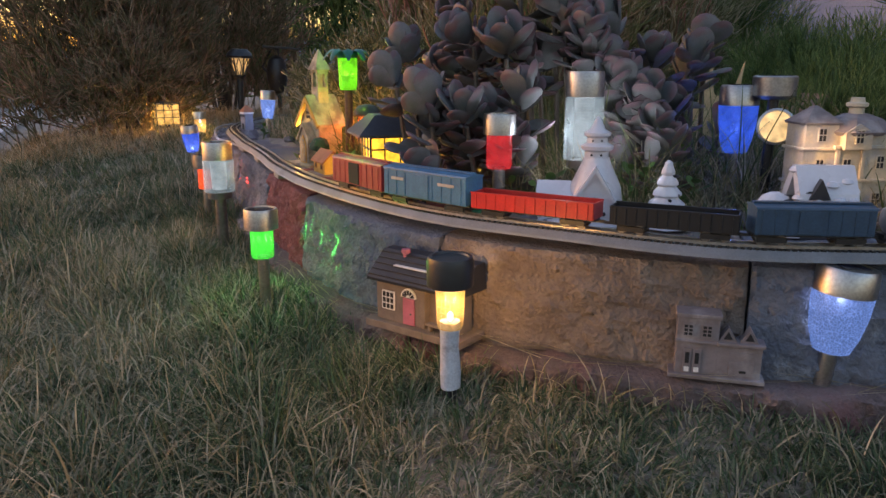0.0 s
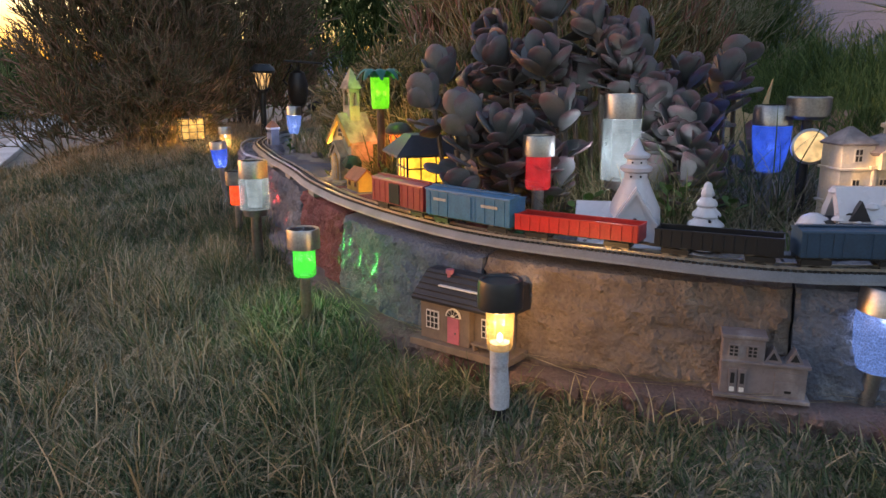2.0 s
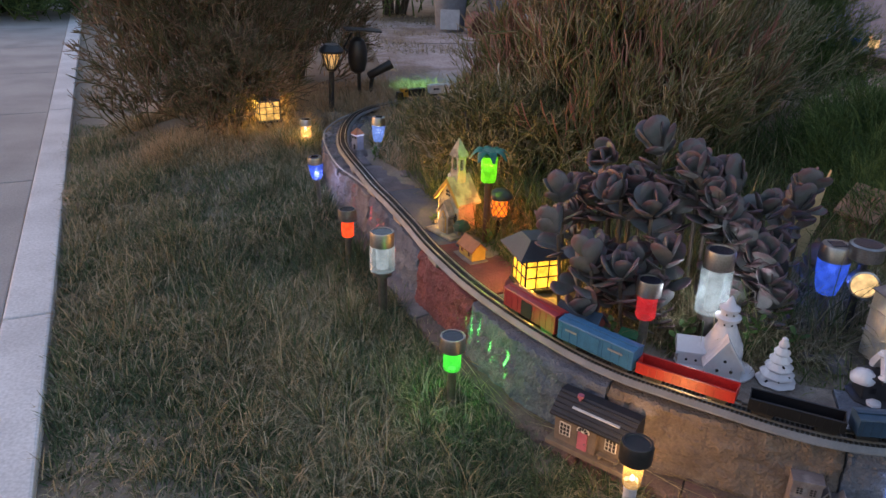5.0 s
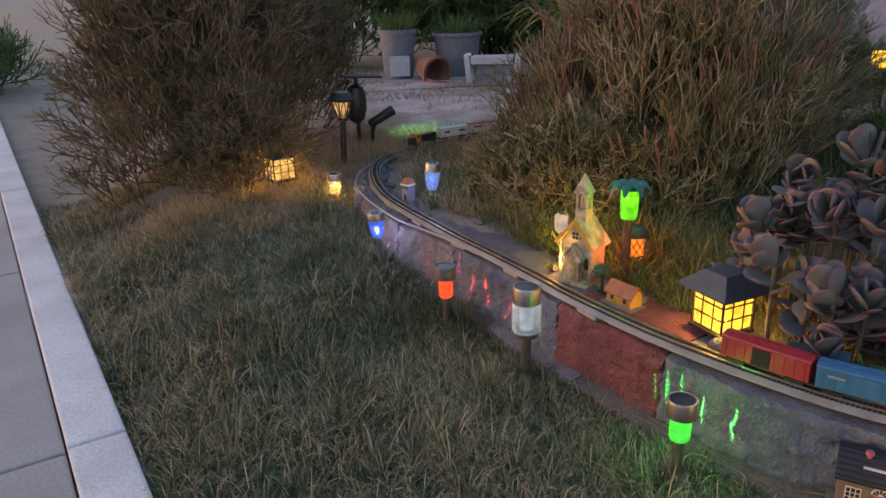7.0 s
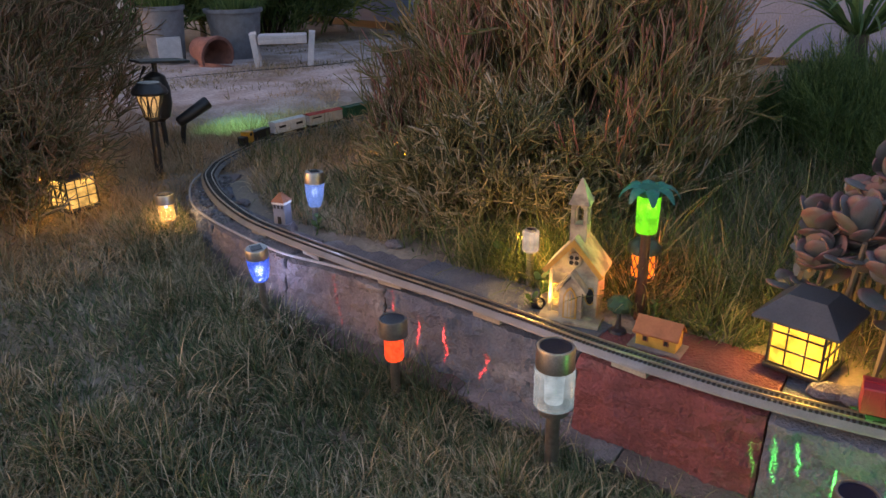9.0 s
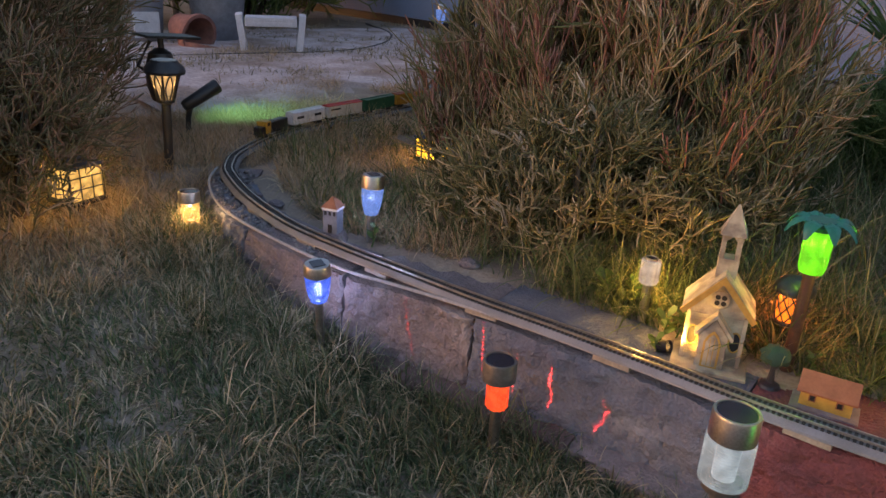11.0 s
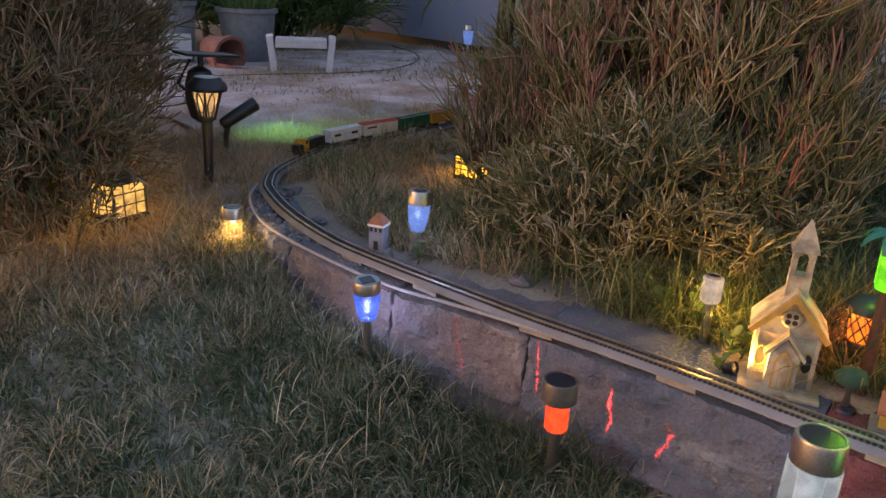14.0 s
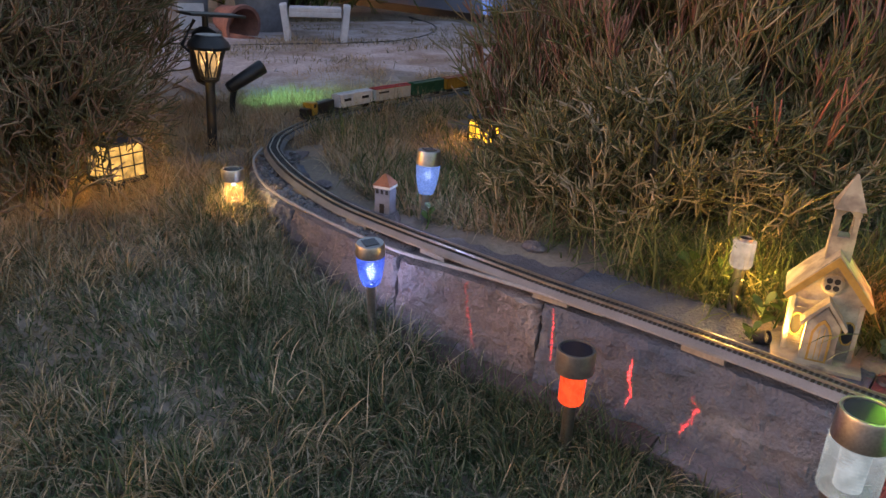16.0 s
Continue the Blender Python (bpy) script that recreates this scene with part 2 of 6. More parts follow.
def inward(x, y):
    """Metres by which (x, y) lies inside the bed's edge (outside: minus), and the nearest row of EDGE."""
    p = np.stack([np.ravel(x), np.ravel(y)], 1)
    best = np.full(len(p), 1e9)
    idx = np.zeros(len(p), int)
    for i in range(0, 500, 4):
        d = ((p - EDGE[i]) ** 2).sum(1)
        k = d < best
        best[k], idx[k] = d[k], i
    side = ((p - EDGE[idx]) * EDGE_N[idx]).sum(1)
    return np.sign(side) * np.sqrt(best), idx


def ground_z(x, y):
    x, y = np.asarray(x, float), np.asarray(y, float)
    shape = x.shape
    d, _ = inward(x, y)
    x, y = np.ravel(x), np.ravel(y)
    out = 0.17 * sm(y, 1.7, 2.85) * sm(x, -2.1, -0.95)
    out = np.maximum(out, 0.034 * sm(d, -0.45, -0.1) * (y < 3))
    inside = 0.2 - 0.07 * sm(y, 3.3, 4.2)
    z = out + (inside - out) * np.where(y < 3.0, sm(d, 0.03, 0.12), 1.0 * sm(x, -2.1, -0.95))
    rough = 0.006 * np.sin(7.3 * x + 1.7 * y) + 0.005 * np.sin(11.1 * y - 3.9 * x + 1) + 0.004 * np.sin(23 * x + 17 * y)
    far = np.hypot(x, y)
    z = z + rough * (1 - sm(far, 4, 6))
    z = z * (1 - sm(far, 9, 25)) - 2.0 * sm(far, 12, 60)
    return z.reshape(shape)


def axis(lo, hi, step, reach):
    core = list(np.arange(lo, hi + 1e-6, step))
    k, left, right = step, [lo], [hi]
    while right[-1] < reach:
        k *= 1.3
        left.append(left[-1] - k)
        right.append(right[-1] + k)
    return np.array(sorted(left[1:]) + core + right[1:])


gx, gy = axis(-2.4, 2.0, 0.05, 700), axis(0.0, 4.6, 0.05, 700)
GX, GY = np.meshgrid(gx, gy)
GZ = ground_z(GX, GY)
nx, ny = len(gx), len(gy)
quad = (np.arange(ny - 1)[:, None] * nx + np.arange(nx - 1)[None, :]).ravel()
ground = new("ground", mesh("ground", np.stack([GX.ravel(), GY.ravel(), GZ.ravel()], 1), np.stack([quad, quad + 1, quad + nx + 1, quad + nx], 1), M_earth, True))
tagged(ground, "brown bare garden earth under grass and plants", "ground", kind="structure")

# concrete edging strip and footpath beside the lawn
PATH_D = Vector((-0.415, 0.91, 0)).normalized()
PATH_N = Vector((-PATH_D.y, PATH_D.x, 0))  # away from the lawn


def strip(name, a, b, z, material, label, category, length=(-9.0, 18.0), cut=0.0, thick=0.12, parent=None):
    s, joints = Shape(), np.arange(length[0], length[1], cut) if cut else [length[0]]
    o = Vector((-1.046, 0.932, 0))
    m = Matrix(((PATH_D.x, -PATH_N.x, 0, o.x), (PATH_D.y, -PATH_N.y, 0, o.y), (0, 0, 1, 0), (0, 0, 0, 1)))
    for j in joints:
        n = (cut or length[1] - length[0]) - (0.008 if cut else 0)
        s.box((n, b - a, thick), (j + n / 2, -(a + b) / 2, z - thick), 0.006, m)
    return tagged(part(name, s, material, parent), label, category, kind="structure")


strip("curb", 0.0, 0.11, 0.03, M_curb, "pale concrete edging strip along the lawn", "curb", cut=2.4)
strip("pavement", 0.114, 1.5, 0.02, M_path, "grey concrete footpath with cross joints", "pavement", cut=1.2)
strip("verge", 1.5, 2.2, 0.015, mat("red_verge", (0.2, 0.1, 0.085), 0.95, col2=(0.14, 0.08, 0.07), bump=0.5, dist=0.004), "reddish gravel verge beyond the footpath", "verge")

# worn patio behind the bed
pv, pf = [], []
PATIO = glide([(-0.62, 3.75), (-0.2, 3.98), (0.3, 4.25), (0.9, 4.45), (1.6, 4.5)], 30)
for i, (x, y) in enumerate(PATIO):
    for j in range(14):
        q = j / 13
        yy = y + q * (7.2 - y) + 0.05 * math.sin(3 * i)
        xx = x * (1 - q) + q * (-1.2 + 3.2 * i / 29)
        pv.append((xx, yy, float(ground_z(xx, yy)) + 0.012 - (0.03 if j in (0, 13) else 0)))
for i in range(29):
    for j in range(13):
        pf.append((i * 14 + j, (i + 1) * 14 + j, (i + 1) * 14 + j + 1, i * 14 + j + 1))
patio = new("patio", mesh("patio", pv, pf, M_patio, True))
tagged(patio, "worn grey concrete patio with cracked edges", "patio", kind="structure")

# ---- retaining wall of split stone blocks ----
wall = thing("wall_1", pose(0, 0, 0), "low curved garden wall of coloured split stone blocks", "wall", kind="structure")


def edge_at(s, off=0.0):
    """A place on the bed's edge at s metres, off metres into the bed."""
    e = [np.interp(s, EDGE_S, EDGE[:, c]) for c in (0, 1)]
    n = [np.interp(s, EDGE_S, EDGE_N[:, c]) for c in (0, 1)]
    return e[0] + off * n[0], e[1] + off * n[1]


def edge_s(x, y):
    return float(EDGE_S[np.argmin(((EDGE - np.array((x, y))) ** 2).sum(1))])


def block(s0, s1, z0, z1, material, out=0.0, depth=0.2, lean=0.012, rough=0.007, seed=0.0, name="stone_block", label=""):
    """One block whose face follows the curve from s0 to s1."""
    nu, nf, nt = max(8, int((s1 - s0) / 0.005)), 26, 8
    prof = [(-out - lean * (1 - k), z0 + (z1 - z0) * k) for k in np.linspace(0, 1, nf)]
    prof += [(-out + depth * k, z1) for k in np.linspace(0, 1, nt)[1:]]
    prof += [(depth - out, z0)]
    sh = Shape()
    n = len(prof)
    for i in range(nu + 1):
        s = s0 + 0.0015 + (s1 - s0 - 0.003) * i / nu
        endd = min(i, nu - i) * (s1 - s0) / nu
        for j, (o, z) in enumerate(prof):
            k = noise.fractal(Vector((s * 30 + seed, z * 38, seed)), 0.75, 2.2, 6) + 0.6 * noise.noise(Vector((s * 130, z * 150, seed)))
            big = noise.noise(Vector((s * 7 + seed, z * 9, seed + 3)))
            face = j < nf
            dz = min(abs(z1 - z), 0.012) if face else 0
            rnd = (0.007 * (1 - dz / 0.012) ** 2 if face else 0) + 0.0035 * max(0, 1 - endd / 0.008) ** 2
            oo = o - (rough * k + 0.006 * big if face else 0.001 * k) + (rnd if face else 0)
            zz = z - (0.006 * max(0, 1 - (j - nf + 1) / 1.5) if not face else 0) + (0.0012 * k if not face else 0) + (0.003 * big if j >= nf - 1 else 0)
            if j == nf - 1:
                zz -= 0.005
            x, y = edge_at(s, oo)
            sh.v.append((x, y, zz))
    for i in range(nu):
        for j in range(n):
            sh.f.append((i * n + j, (i + 1) * n + j, (i + 1) * n + (j + 1) % n, i * n + (j + 1) % n))
    sh.f.append(tuple(range(n)))
    sh.f.append(tuple(reversed(range(nu * n, nu * n + n))))
    return part(name, sh, material, wall, label, smooth=True)


LEDGE = 0.072
JOINTS = [edge_s(*p) for p in ((1.6, 1.15), (1.3, 0.92), (1.05, 0.83), (0.72, 0.775), (0.351, 0.802), (-0.002, 0.962), (-0.243, 1.272), (-0.366, 1.542), (-0.538, 1.95), (-0.668, 2.195), (-0.768, 2.5), (-0.77, 2.82), (-0.703, 2.985))]
KINDS = [M_red, M_pink, M_tan, M_grey, M_tan, M_blue, M_red, M_blue, M_pink, M_pink, M_grey, M_pink]
for i, ma in enumerate(KINDS):
    block(JOINTS[i], JOINTS[i + 1], LEDGE - 0.004, 0.205 - 0.002 * (i % 3), ma, seed=i * 5.7, depth=0.17 if i < 9 else 0.12)
FOOT = [JOINTS[0] + 0.05, JOINTS[2] + 0.1, JOINTS[3] + 0.18, JOINTS[4] + 0.23, JOINTS[5] + 0.02, JOINTS[5] + 0.27, JOINTS[6] + 0.2, JOINTS[7] + 0.22, JOINTS[8] + 0.12, JOINTS[9] + 0.2, JOINTS[10] + 0.25]
for i in range(len(FOOT) - 1):
    block(FOOT[i], FOOT[i + 1], -0.1, LEDGE - 0.003 * (i % 2), [M_dirtstone, M_pink, M_dirtstone, M_dirtstone, M_dirtstone][i % 5], out=0.05, seed=50 + i * 3.1, depth=0.2, lean=0.008, rough=0.008, name="footing_block")

# pale flexible edging along the wall's top
sh = Shape()
ss = np.arange(edge_s(-0.5, 1.86), EDGE_S[-1] - 0.01, 0.02)
sh.tube([(*edge_at(s, 0.004), 0.211 + 0.0015 * math.sin(9 * s)) for s in ss], 0.0032, 6)
tagged(part("edging_strip", sh, M_path, None, smooth=True), "thin pale flexible edging along the wall top", "edging")

# ---- railway track ----
TRACK_EDGE = [(0.475, 0.765), (0.35, 0.777), (0.25, 0.812), (0.15, 0.87), (0.08, 0.912), (0.005, 0.962), (-0.075, 1.04), (-0.17, 1.165), (-0.255, 1.3), (-0.312, 1.413), (-0.365, 1.53),
              (-0.415, 1.662), (-0.48, 1.82), (-0.54, 1.957), (-0.597, 2.106), (-0.657, 2.265), (-0.71, 2.44), (-0.735, 2.66), (-0.727, 2.86), (-0.7, 2.96), (-0.645, 3.065), (-0.497, 3.225), (-0.331, 3.324),
              (-0.104, 3.417), (0.198, 3.551), (0.6, 3.7), (1.0, 3.72), (1.4, 3.5), (1.62, 3.05), (1.7, 2.5), (1.72, 1.9), (1.62, 1.35), (1.4, 1.01), (1.08, 0.83), (0.77, 0.765)]
loop = glide(TRACK_EDGE + TRACK_EDGE[:1], 1400)
tt = np.gradient(loop, axis=0)
tt /= np.linalg.norm(tt, axis=1)[:, None]
TRACK = loop + 0.024 * np.stack([tt[:, 1], -tt[:, 0]], 1)
TRACK_S = np.concatenate([[0], np.cumsum(np.linalg.norm(np.diff(TRACK, axis=0), axis=1))])
TRACK_Z = 0.213  # underside of the roadbed
RAIL_TOP = TRACK_Z + 0.0145


def track_at(s):
    """Place and heading (radians) of the track's middle at s metres along it."""
    s = s % TRACK_S[-1]
    p = [np.interp(s, TRACK_S, TRACK[:, c]) for c in (0, 1)]
    q = [np.interp((s + 0.01) % TRACK_S[-1], TRACK_S, TRACK[:, c]) for c in (0, 1)]
    return p[0], p[1], math.atan2(q[1] - p[1], q[0] - p[0])


def track_s(x, y):
    return float(TRACK_S[np.argmin(((TRACK - np.array((x, y))) ** 2).sum(1))])


def sweep(profile, closed=True, step=1):
    """Draws a profile (across, up) along the track."""
    sh, n = Shape(), len(profile)
    rows = range(0, len(TRACK), step)
    for i in rows:
        t = tt[i]
        nn = np.array((t[1], -t[0]))
        for a, z in profile:
            x, y = TRACK[i] + a * nn
            sh.v.append((x, y, TRACK_Z + z))
    for i in range(len(rows) - 1):
        for j in range(n):
            sh.f.append((i * n + j, (i + 1) * n + j, (i + 1) * n + (j + 1) % n, i * n + (j + 1) % n))
    return sh


railway = thing("railway_track", pose(0, 0, 0), "model railway track on grey plastic roadbed round the bed", "track")
part("roadbed", sweep([(-0.0235, -0.001), (-0.0225, 0.002), (-0.0165, 0.0095), (0.0165, 0.0095), (0.0225, 0.002), (0.0235, -0.001)]), M_bed, railway)
for side in (-1, 1):
    c = side * 0.0087
    part("rail", sweep([(c - 0.0012, 0.0108), (c - 0.0012, 0.0145), (c + 0.0012, 0.0145), (c + 0.0012, 0.0108)]), M_rail, railway, "worn nickel rail")
sh = Shape()
for s in np.arange(0, TRACK_S[-1], 0.0075):
    x, y, a = track_at(s)
    ca, sa = math.cos(a), math.sin(a)
    quad8 = [(dx * ca - dy * sa + x, dx * sa + dy * ca + y, TRACK_Z + z) for z in (0.0085, 0.0112) for dx, dy in ((-0.0022, -0.0158), (0.0022, -0.0158), (0.0022, 0.0158), (-0.0022, 0.0158))]
    sh.add(quad8, [(4, 5, 6, 7), (0, 1, 5, 4), (1, 2, 6, 5), (2, 3, 7, 6), (3, 0, 4, 7)])
tagged(part("ties", sh, M_tie, railway, "black plastic ties", fix=False), kind="stuff")

# ---- plants ----
M_lawn = blades_mat("lawn_blades", [(0.0, (0.04, 0.068, 0.034)), (0.3, (0.075, 0.118, 0.052)), (0.52, (0.125, 0.16, 0.08)), (0.72, (0.25, 0.225, 0.145)), (1.0, (0.5, 0.43, 0.31))], 2.5, 0.26)
M_dry = blades_mat("dry_grass", [(0.0, (0.09, 0.085, 0.045)), (0.35, (0.2, 0.165, 0.09)), (0.7, (0.34, 0.27, 0.16)), (1.0, (0.52, 0.44, 0.3))], 3.0, 0.2)
M_rust_grass = blades_mat("rusty_grass", [(0.0, (0.2, 0.17, 0.08)), (0.3, (0.38, 0.25, 0.14)), (0.7, (0.5, 0.35, 0.22)), (1.0, (0.62, 0.49, 0.33))], 3.0, 0.25)
M_weed = blades_mat("green_weeds", [(0.0, (0.035, 0.06, 0.02)), (0.4, (0.085, 0.125, 0.04)), (0.75, (0.15, 0.17, 0.065)), (1.0, (0.3, 0.27, 0.14))], 4.0, 0.25)
M_stick = blades_mat("pencil_stems", [(0.0, (0.11, 0.115, 0.04)), (0.35, (0.18, 0.17, 0.065)), (0.6, (0.25, 0.18, 0.09)), (0.85, (0.33, 0.22, 0.13)), (1.0, (0.46, 0.37, 0.25))], 3.5, 0.3, spread=0.15)
M_shoot = blades_mat("red_shoots", [(0.0, (0.15, 0.14, 0.065)), (0.3, (0.24, 0.13, 0.085)), (0.7, (0.36, 0.14, 0.11)), (1.0, (0.42, 0.24, 0.18))], 3.0, 0.3, spread=0.1)
M_greystick = blades_mat("grey_green_stems", [(0.0, (0.12, 0.14, 0.06)), (0.4, (0.21, 0.22, 0.11)), (0.75, (0.31, 0.28, 0.17)), (1.0, (0.46, 0.41, 0.3))], 3.0, 0.3, spread=0.15)
M_deadstick = blades_mat("bleached_stems", [(0.0, (0.2, 0.17, 0.1)), (0.5, (0.33, 0.28, 0.19)), (1.0, (0.5, 0.43, 0.33))], 4.0, 0.2, spread=0.1)
M_brush = blades_mat("brown_brush", [(0.0, (0.075, 0.075, 0.032)), (0.4, (0.14, 0.12, 0.06)), (0.75, (0.22, 0.125, 0.085)), (1.0, (0.32, 0.24, 0.16))], 2.5, 0.35, spread=0.1)
M_scrub = blades_mat("olive_scrub", [(0.0, (0.06, 0.065, 0.025)), (0.4, (0.14, 0.13, 0.05)), (0.75, (0.23, 0.18, 0.09)), (1.0, (0.42, 0.33, 0.2))], 5.0, 0.3, spread=0.15)
M_fine = blades_mat("fine_green_leaves", [(0.0, (0.045, 0.09, 0.03)), (0.5, (0.1, 0.17, 0.05)), (1.0, (0.2, 0.27, 0.09))], 5.0, 0.25)


def blades(base, length, width, lean, bend, heading, seg=3):
    """Many blades at once: base n x 3, the rest n each; lean and bend in radians from upright."""
    n = len(base)
    rows = np.linspace(0, 1, seg + 1)
    pts = np.zeros((n, seg + 1, 3))
    pts[:, 0] = base
    for k in range(seg):
        a = lean + bend * (k + 0.5) / seg
        d = np.stack([np.sin(a) * np.cos(heading), np.sin(a) * np.sin(heading), np.cos(a)], 1)
        pts[:, k + 1] = pts[:, k] + d * (length / seg)[:, None]
    tw = heading + rng.normal(math.pi / 2, 0.6, n)
    side = np.stack([np.cos(tw), np.sin(tw), np.zeros(n)], 1)
    verts, faces = [], []
    per = 2 * seg + 1
    v = np.zeros((n, per, 3))
    for k in range(seg):
        w = (width * (1 - 0.55 * rows[k] ** 2) / 2)[:, None]
        v[:, 2 * k], v[:, 2 * k + 1] = pts[:, k] - side * w, pts[:, k] + side * w
    v[:, per - 1] = pts[:, seg]
    o = (np.arange(n) * per)[:, None]
    quads = np.concatenate([o + np.array([2 * k, 2 * k + 1, 2 * k + 3, 2 * k + 2]) for k in range(seg - 1)], 0) if seg > 1 else np.zeros((0, 4), int)
    tris = o + np.array([2 * seg - 2, 2 * seg - 1, 2 * seg])
    return v.reshape(-1, 3), quads, tris


def fast_mesh(name, v, quads, tris, material, smooth=True):
    me = bpy.data.meshes.new(name)
    me.vertices.add(len(v))
    me.vertices.foreach_set("co", v.ravel())
    loops = np.concatenate([quads.ravel(), tris.ravel()])
    starts = np.concatenate([np.arange(len(quads)) * 4, len(quads) * 4 + np.arange(len(tris)) * 3])
    me.loops.add(len(loops))
    me.loops.foreach_set("vertex_index", loops.astype(np.int32))
    me.polygons.add(len(starts))
    me.polygons.foreach_set("loop_start", starts.astype(np.int32))
    if smooth:
        me.polygons.foreach_set("use_smooth", np.ones(len(starts), bool))
    me.materials.append(material)
    me.update(calc_edges=True)
    me.validate()
    return me


def stuff(name, data, material, label, category):
    v, q, t = data
    ob = new(name, fast_mesh(name, v, q, t, material))
    return tagged(ob, label, category, kind="stuff")


def wave(x, y, k):
    return np.sin(x * 3.1 * k + 1.3 * np.sin(y * 2.3 * k)) * np.cos(y * 2.7 * k + 0.8 * np.sin(x * 1.9 * k + 2))


def scatter(n, x0, x1, y0, y1, keep):
    x, y = rng.uniform(x0, x1, n), rng.uniform(y0, y1, n)
    k = keep(x, y)
    return x[k], y[k]


def curb_side(x, y):
    """Metres from the lawn's edge at the curb, into the lawn."""
    return -((x + 1.046) * PATH_N.x + (y - 0.932) * PATH_N.y)


def lawn_keep(x, y):
    d, _ = inward(x, y)
    near = np.hypot(x + 0.3, y - 0.2)
    thin = np.clip(1.2 - 0.13 * near, 0.6, 1)
    dryer = sm(y, 2.4, 2.85) * sm(x, -1.6, -1.1)
    return ((d < -0.052) | ((y > 2.3) & (d < -0.02) & (x < -0.8))) & (curb_side(x, y) > 0.01) & (rng.uniform(0, 1, len(x)) < thin * (1 - 0.9 * dryer)) & (y < 3.4)


def grass_set(x, y, l0, l1, w0, w1, flop=0.5, zoff=-0.004, seg=3, tuft=0.075):
    """Grass whose blades fan out from the middles of uneven tufts."""
    n = len(x)
    tall = 0.75 + 0.35 * wave(x, y, 1.6) + 0.2 * wave(x, y, 4.5)
    ix, iy = np.floor(x / tuft), np.floor(y / tuft)
    h1, h2 = np.sin(ix * 127.1 + iy * 311.7) * 43758.5453 % 1, np.sin(ix * 269.5 + iy * 183.3) * 28001.83 % 1
    dx, dy = x - (ix + 0.2 + 0.6 * h1) * tuft, y - (iy + 0.2 + 0.6 * h2) * tuft
    out = np.hypot(dx, dy) / tuft
    L = rng.uniform(l0, l1, n) * np.clip(tall, 0.45, 1.3) * (0.75 + 0.5 * (h1 + h2) / 2)
    head = np.arctan2(dy, dx) + rng.normal(0, 1.1, n)
    lean = np.clip(0.1 + 0.75 * out + rng.normal(0, 0.22, n), 0, 1.3) * (0.5 + flop * 0.6)
    return blades(np.stack([x, y, ground_z(x, y) + zoff], 1), L, rng.uniform(w0, w1, n), lean, rng.uniform(0.1, 1.5, n) * flop * 1.6, head, seg)


x, y = scatter(400000, -2.6, 1.9, -0.35, 3.4, lawn_keep)
stuff("lawn_grass", grass_set(x, y, 0.03, 0.085, 0.0012, 0.0032, 1.0), M_lawn, "tall uneven green lawn grass with dry blades", "grass")
x, y = scatter(230000, -0.75, 1.5, 0.1, 1.6, lambda x, y: lawn_keep(x, y) & (inward(x, y)[0] > -0.5) & (rng.uniform(0, 1, len(x)) < 0.35 + 0.65 * sm(-inward(x, y)[0], 0.06, 0.16)))
stuff("edge_grass", grass_set(x, y, 0.035, 0.09, 0.001, 0.0024, 1.05), M_lawn, "long fine grass growing up to the wall", "grass")
x, y = scatter(60000, -1.55, -0.5, 0.9, 2.6, lambda x, y: lawn_keep(x, y))
stuff("short_grass", grass_set(x, y, 0.03, 0.08, 0.0015, 0.0034, 0.9), M_lawn, "dense short grass under the tall lawn blades", "grass")
x, y = scatter(150000, -1.1, -0.2, 1.1, 2.75, lambda x, y: (inward(x, y)[0] < -0.03) & (inward(x, y)[0] > -0.2) & (rng.uniform(0, 1, len(x)) < 0.3 + 0.7 * (wave(x, y, 3.0) > -0.3)))
stuff("wall_grass", grass_set(x, y, 0.05, 0.11, 0.001, 0.0026, 0.85), M_lawn, "tufted grass leaning against the stone wall", "grass")
x, y = scatter(60000, -2.2, 4.5, -4.5, 1.2, lambda x, y: (inward(x, y)[0] < -0.06) & (curb_side(x, y) > 0.01) & ((y < -0.35) | (x > 1.9)))
stuff("outer_grass", grass_set(x, y, 0.05, 0.1, 0.003, 0.006, 0.8), M_lawn, "lawn grass spreading away from the bed", "grass")
x, y = scatter(130000, -2.4, 1.6, 0.1, 3.3, lambda x, y: lawn_keep(x, y) & (wave(x, y, 2.2) + rng.normal(0, 0.6, len(x)) > 0.2))
stuff("straw_grass", grass_set(x, y, 0.04, 0.11, 0.001, 0.0024, 1.25, 0.02, 4), M_dry, "dry straw-coloured grass stalks in the lawn", "grass")
# dry grass round the bed's corner and the track behind
def dry_keep(x, y):
    d, _ = inward(x, y)
    rail = np.array([np.min((TRACK[::6, 0] - a) ** 2 + (TRACK[::6, 1] - c) ** 2) for a, c in zip(x, y)]) ** 0.5
    ok = ((d < -0.015) | (d > 0.17) | (y > 2.98)) & (rail > 0.032) & (curb_side(x, y) > 0.05)
    lawn_part = (d < 0) & (y < 3)
    p = np.where(lawn_part, sm(y, 2.35, 2.8) * sm(x, -1.75, -1.2), 0.9)
    p = np.where(y > 3.75, 0.35 * (wave(x, y, 2.0) > 0.1) * (x > -0.75), p)
    return ok & (rng.uniform(0, 1, len(x)) < p) & ~((x > -0.1) & (y < 3.2) & (y > 2.7))


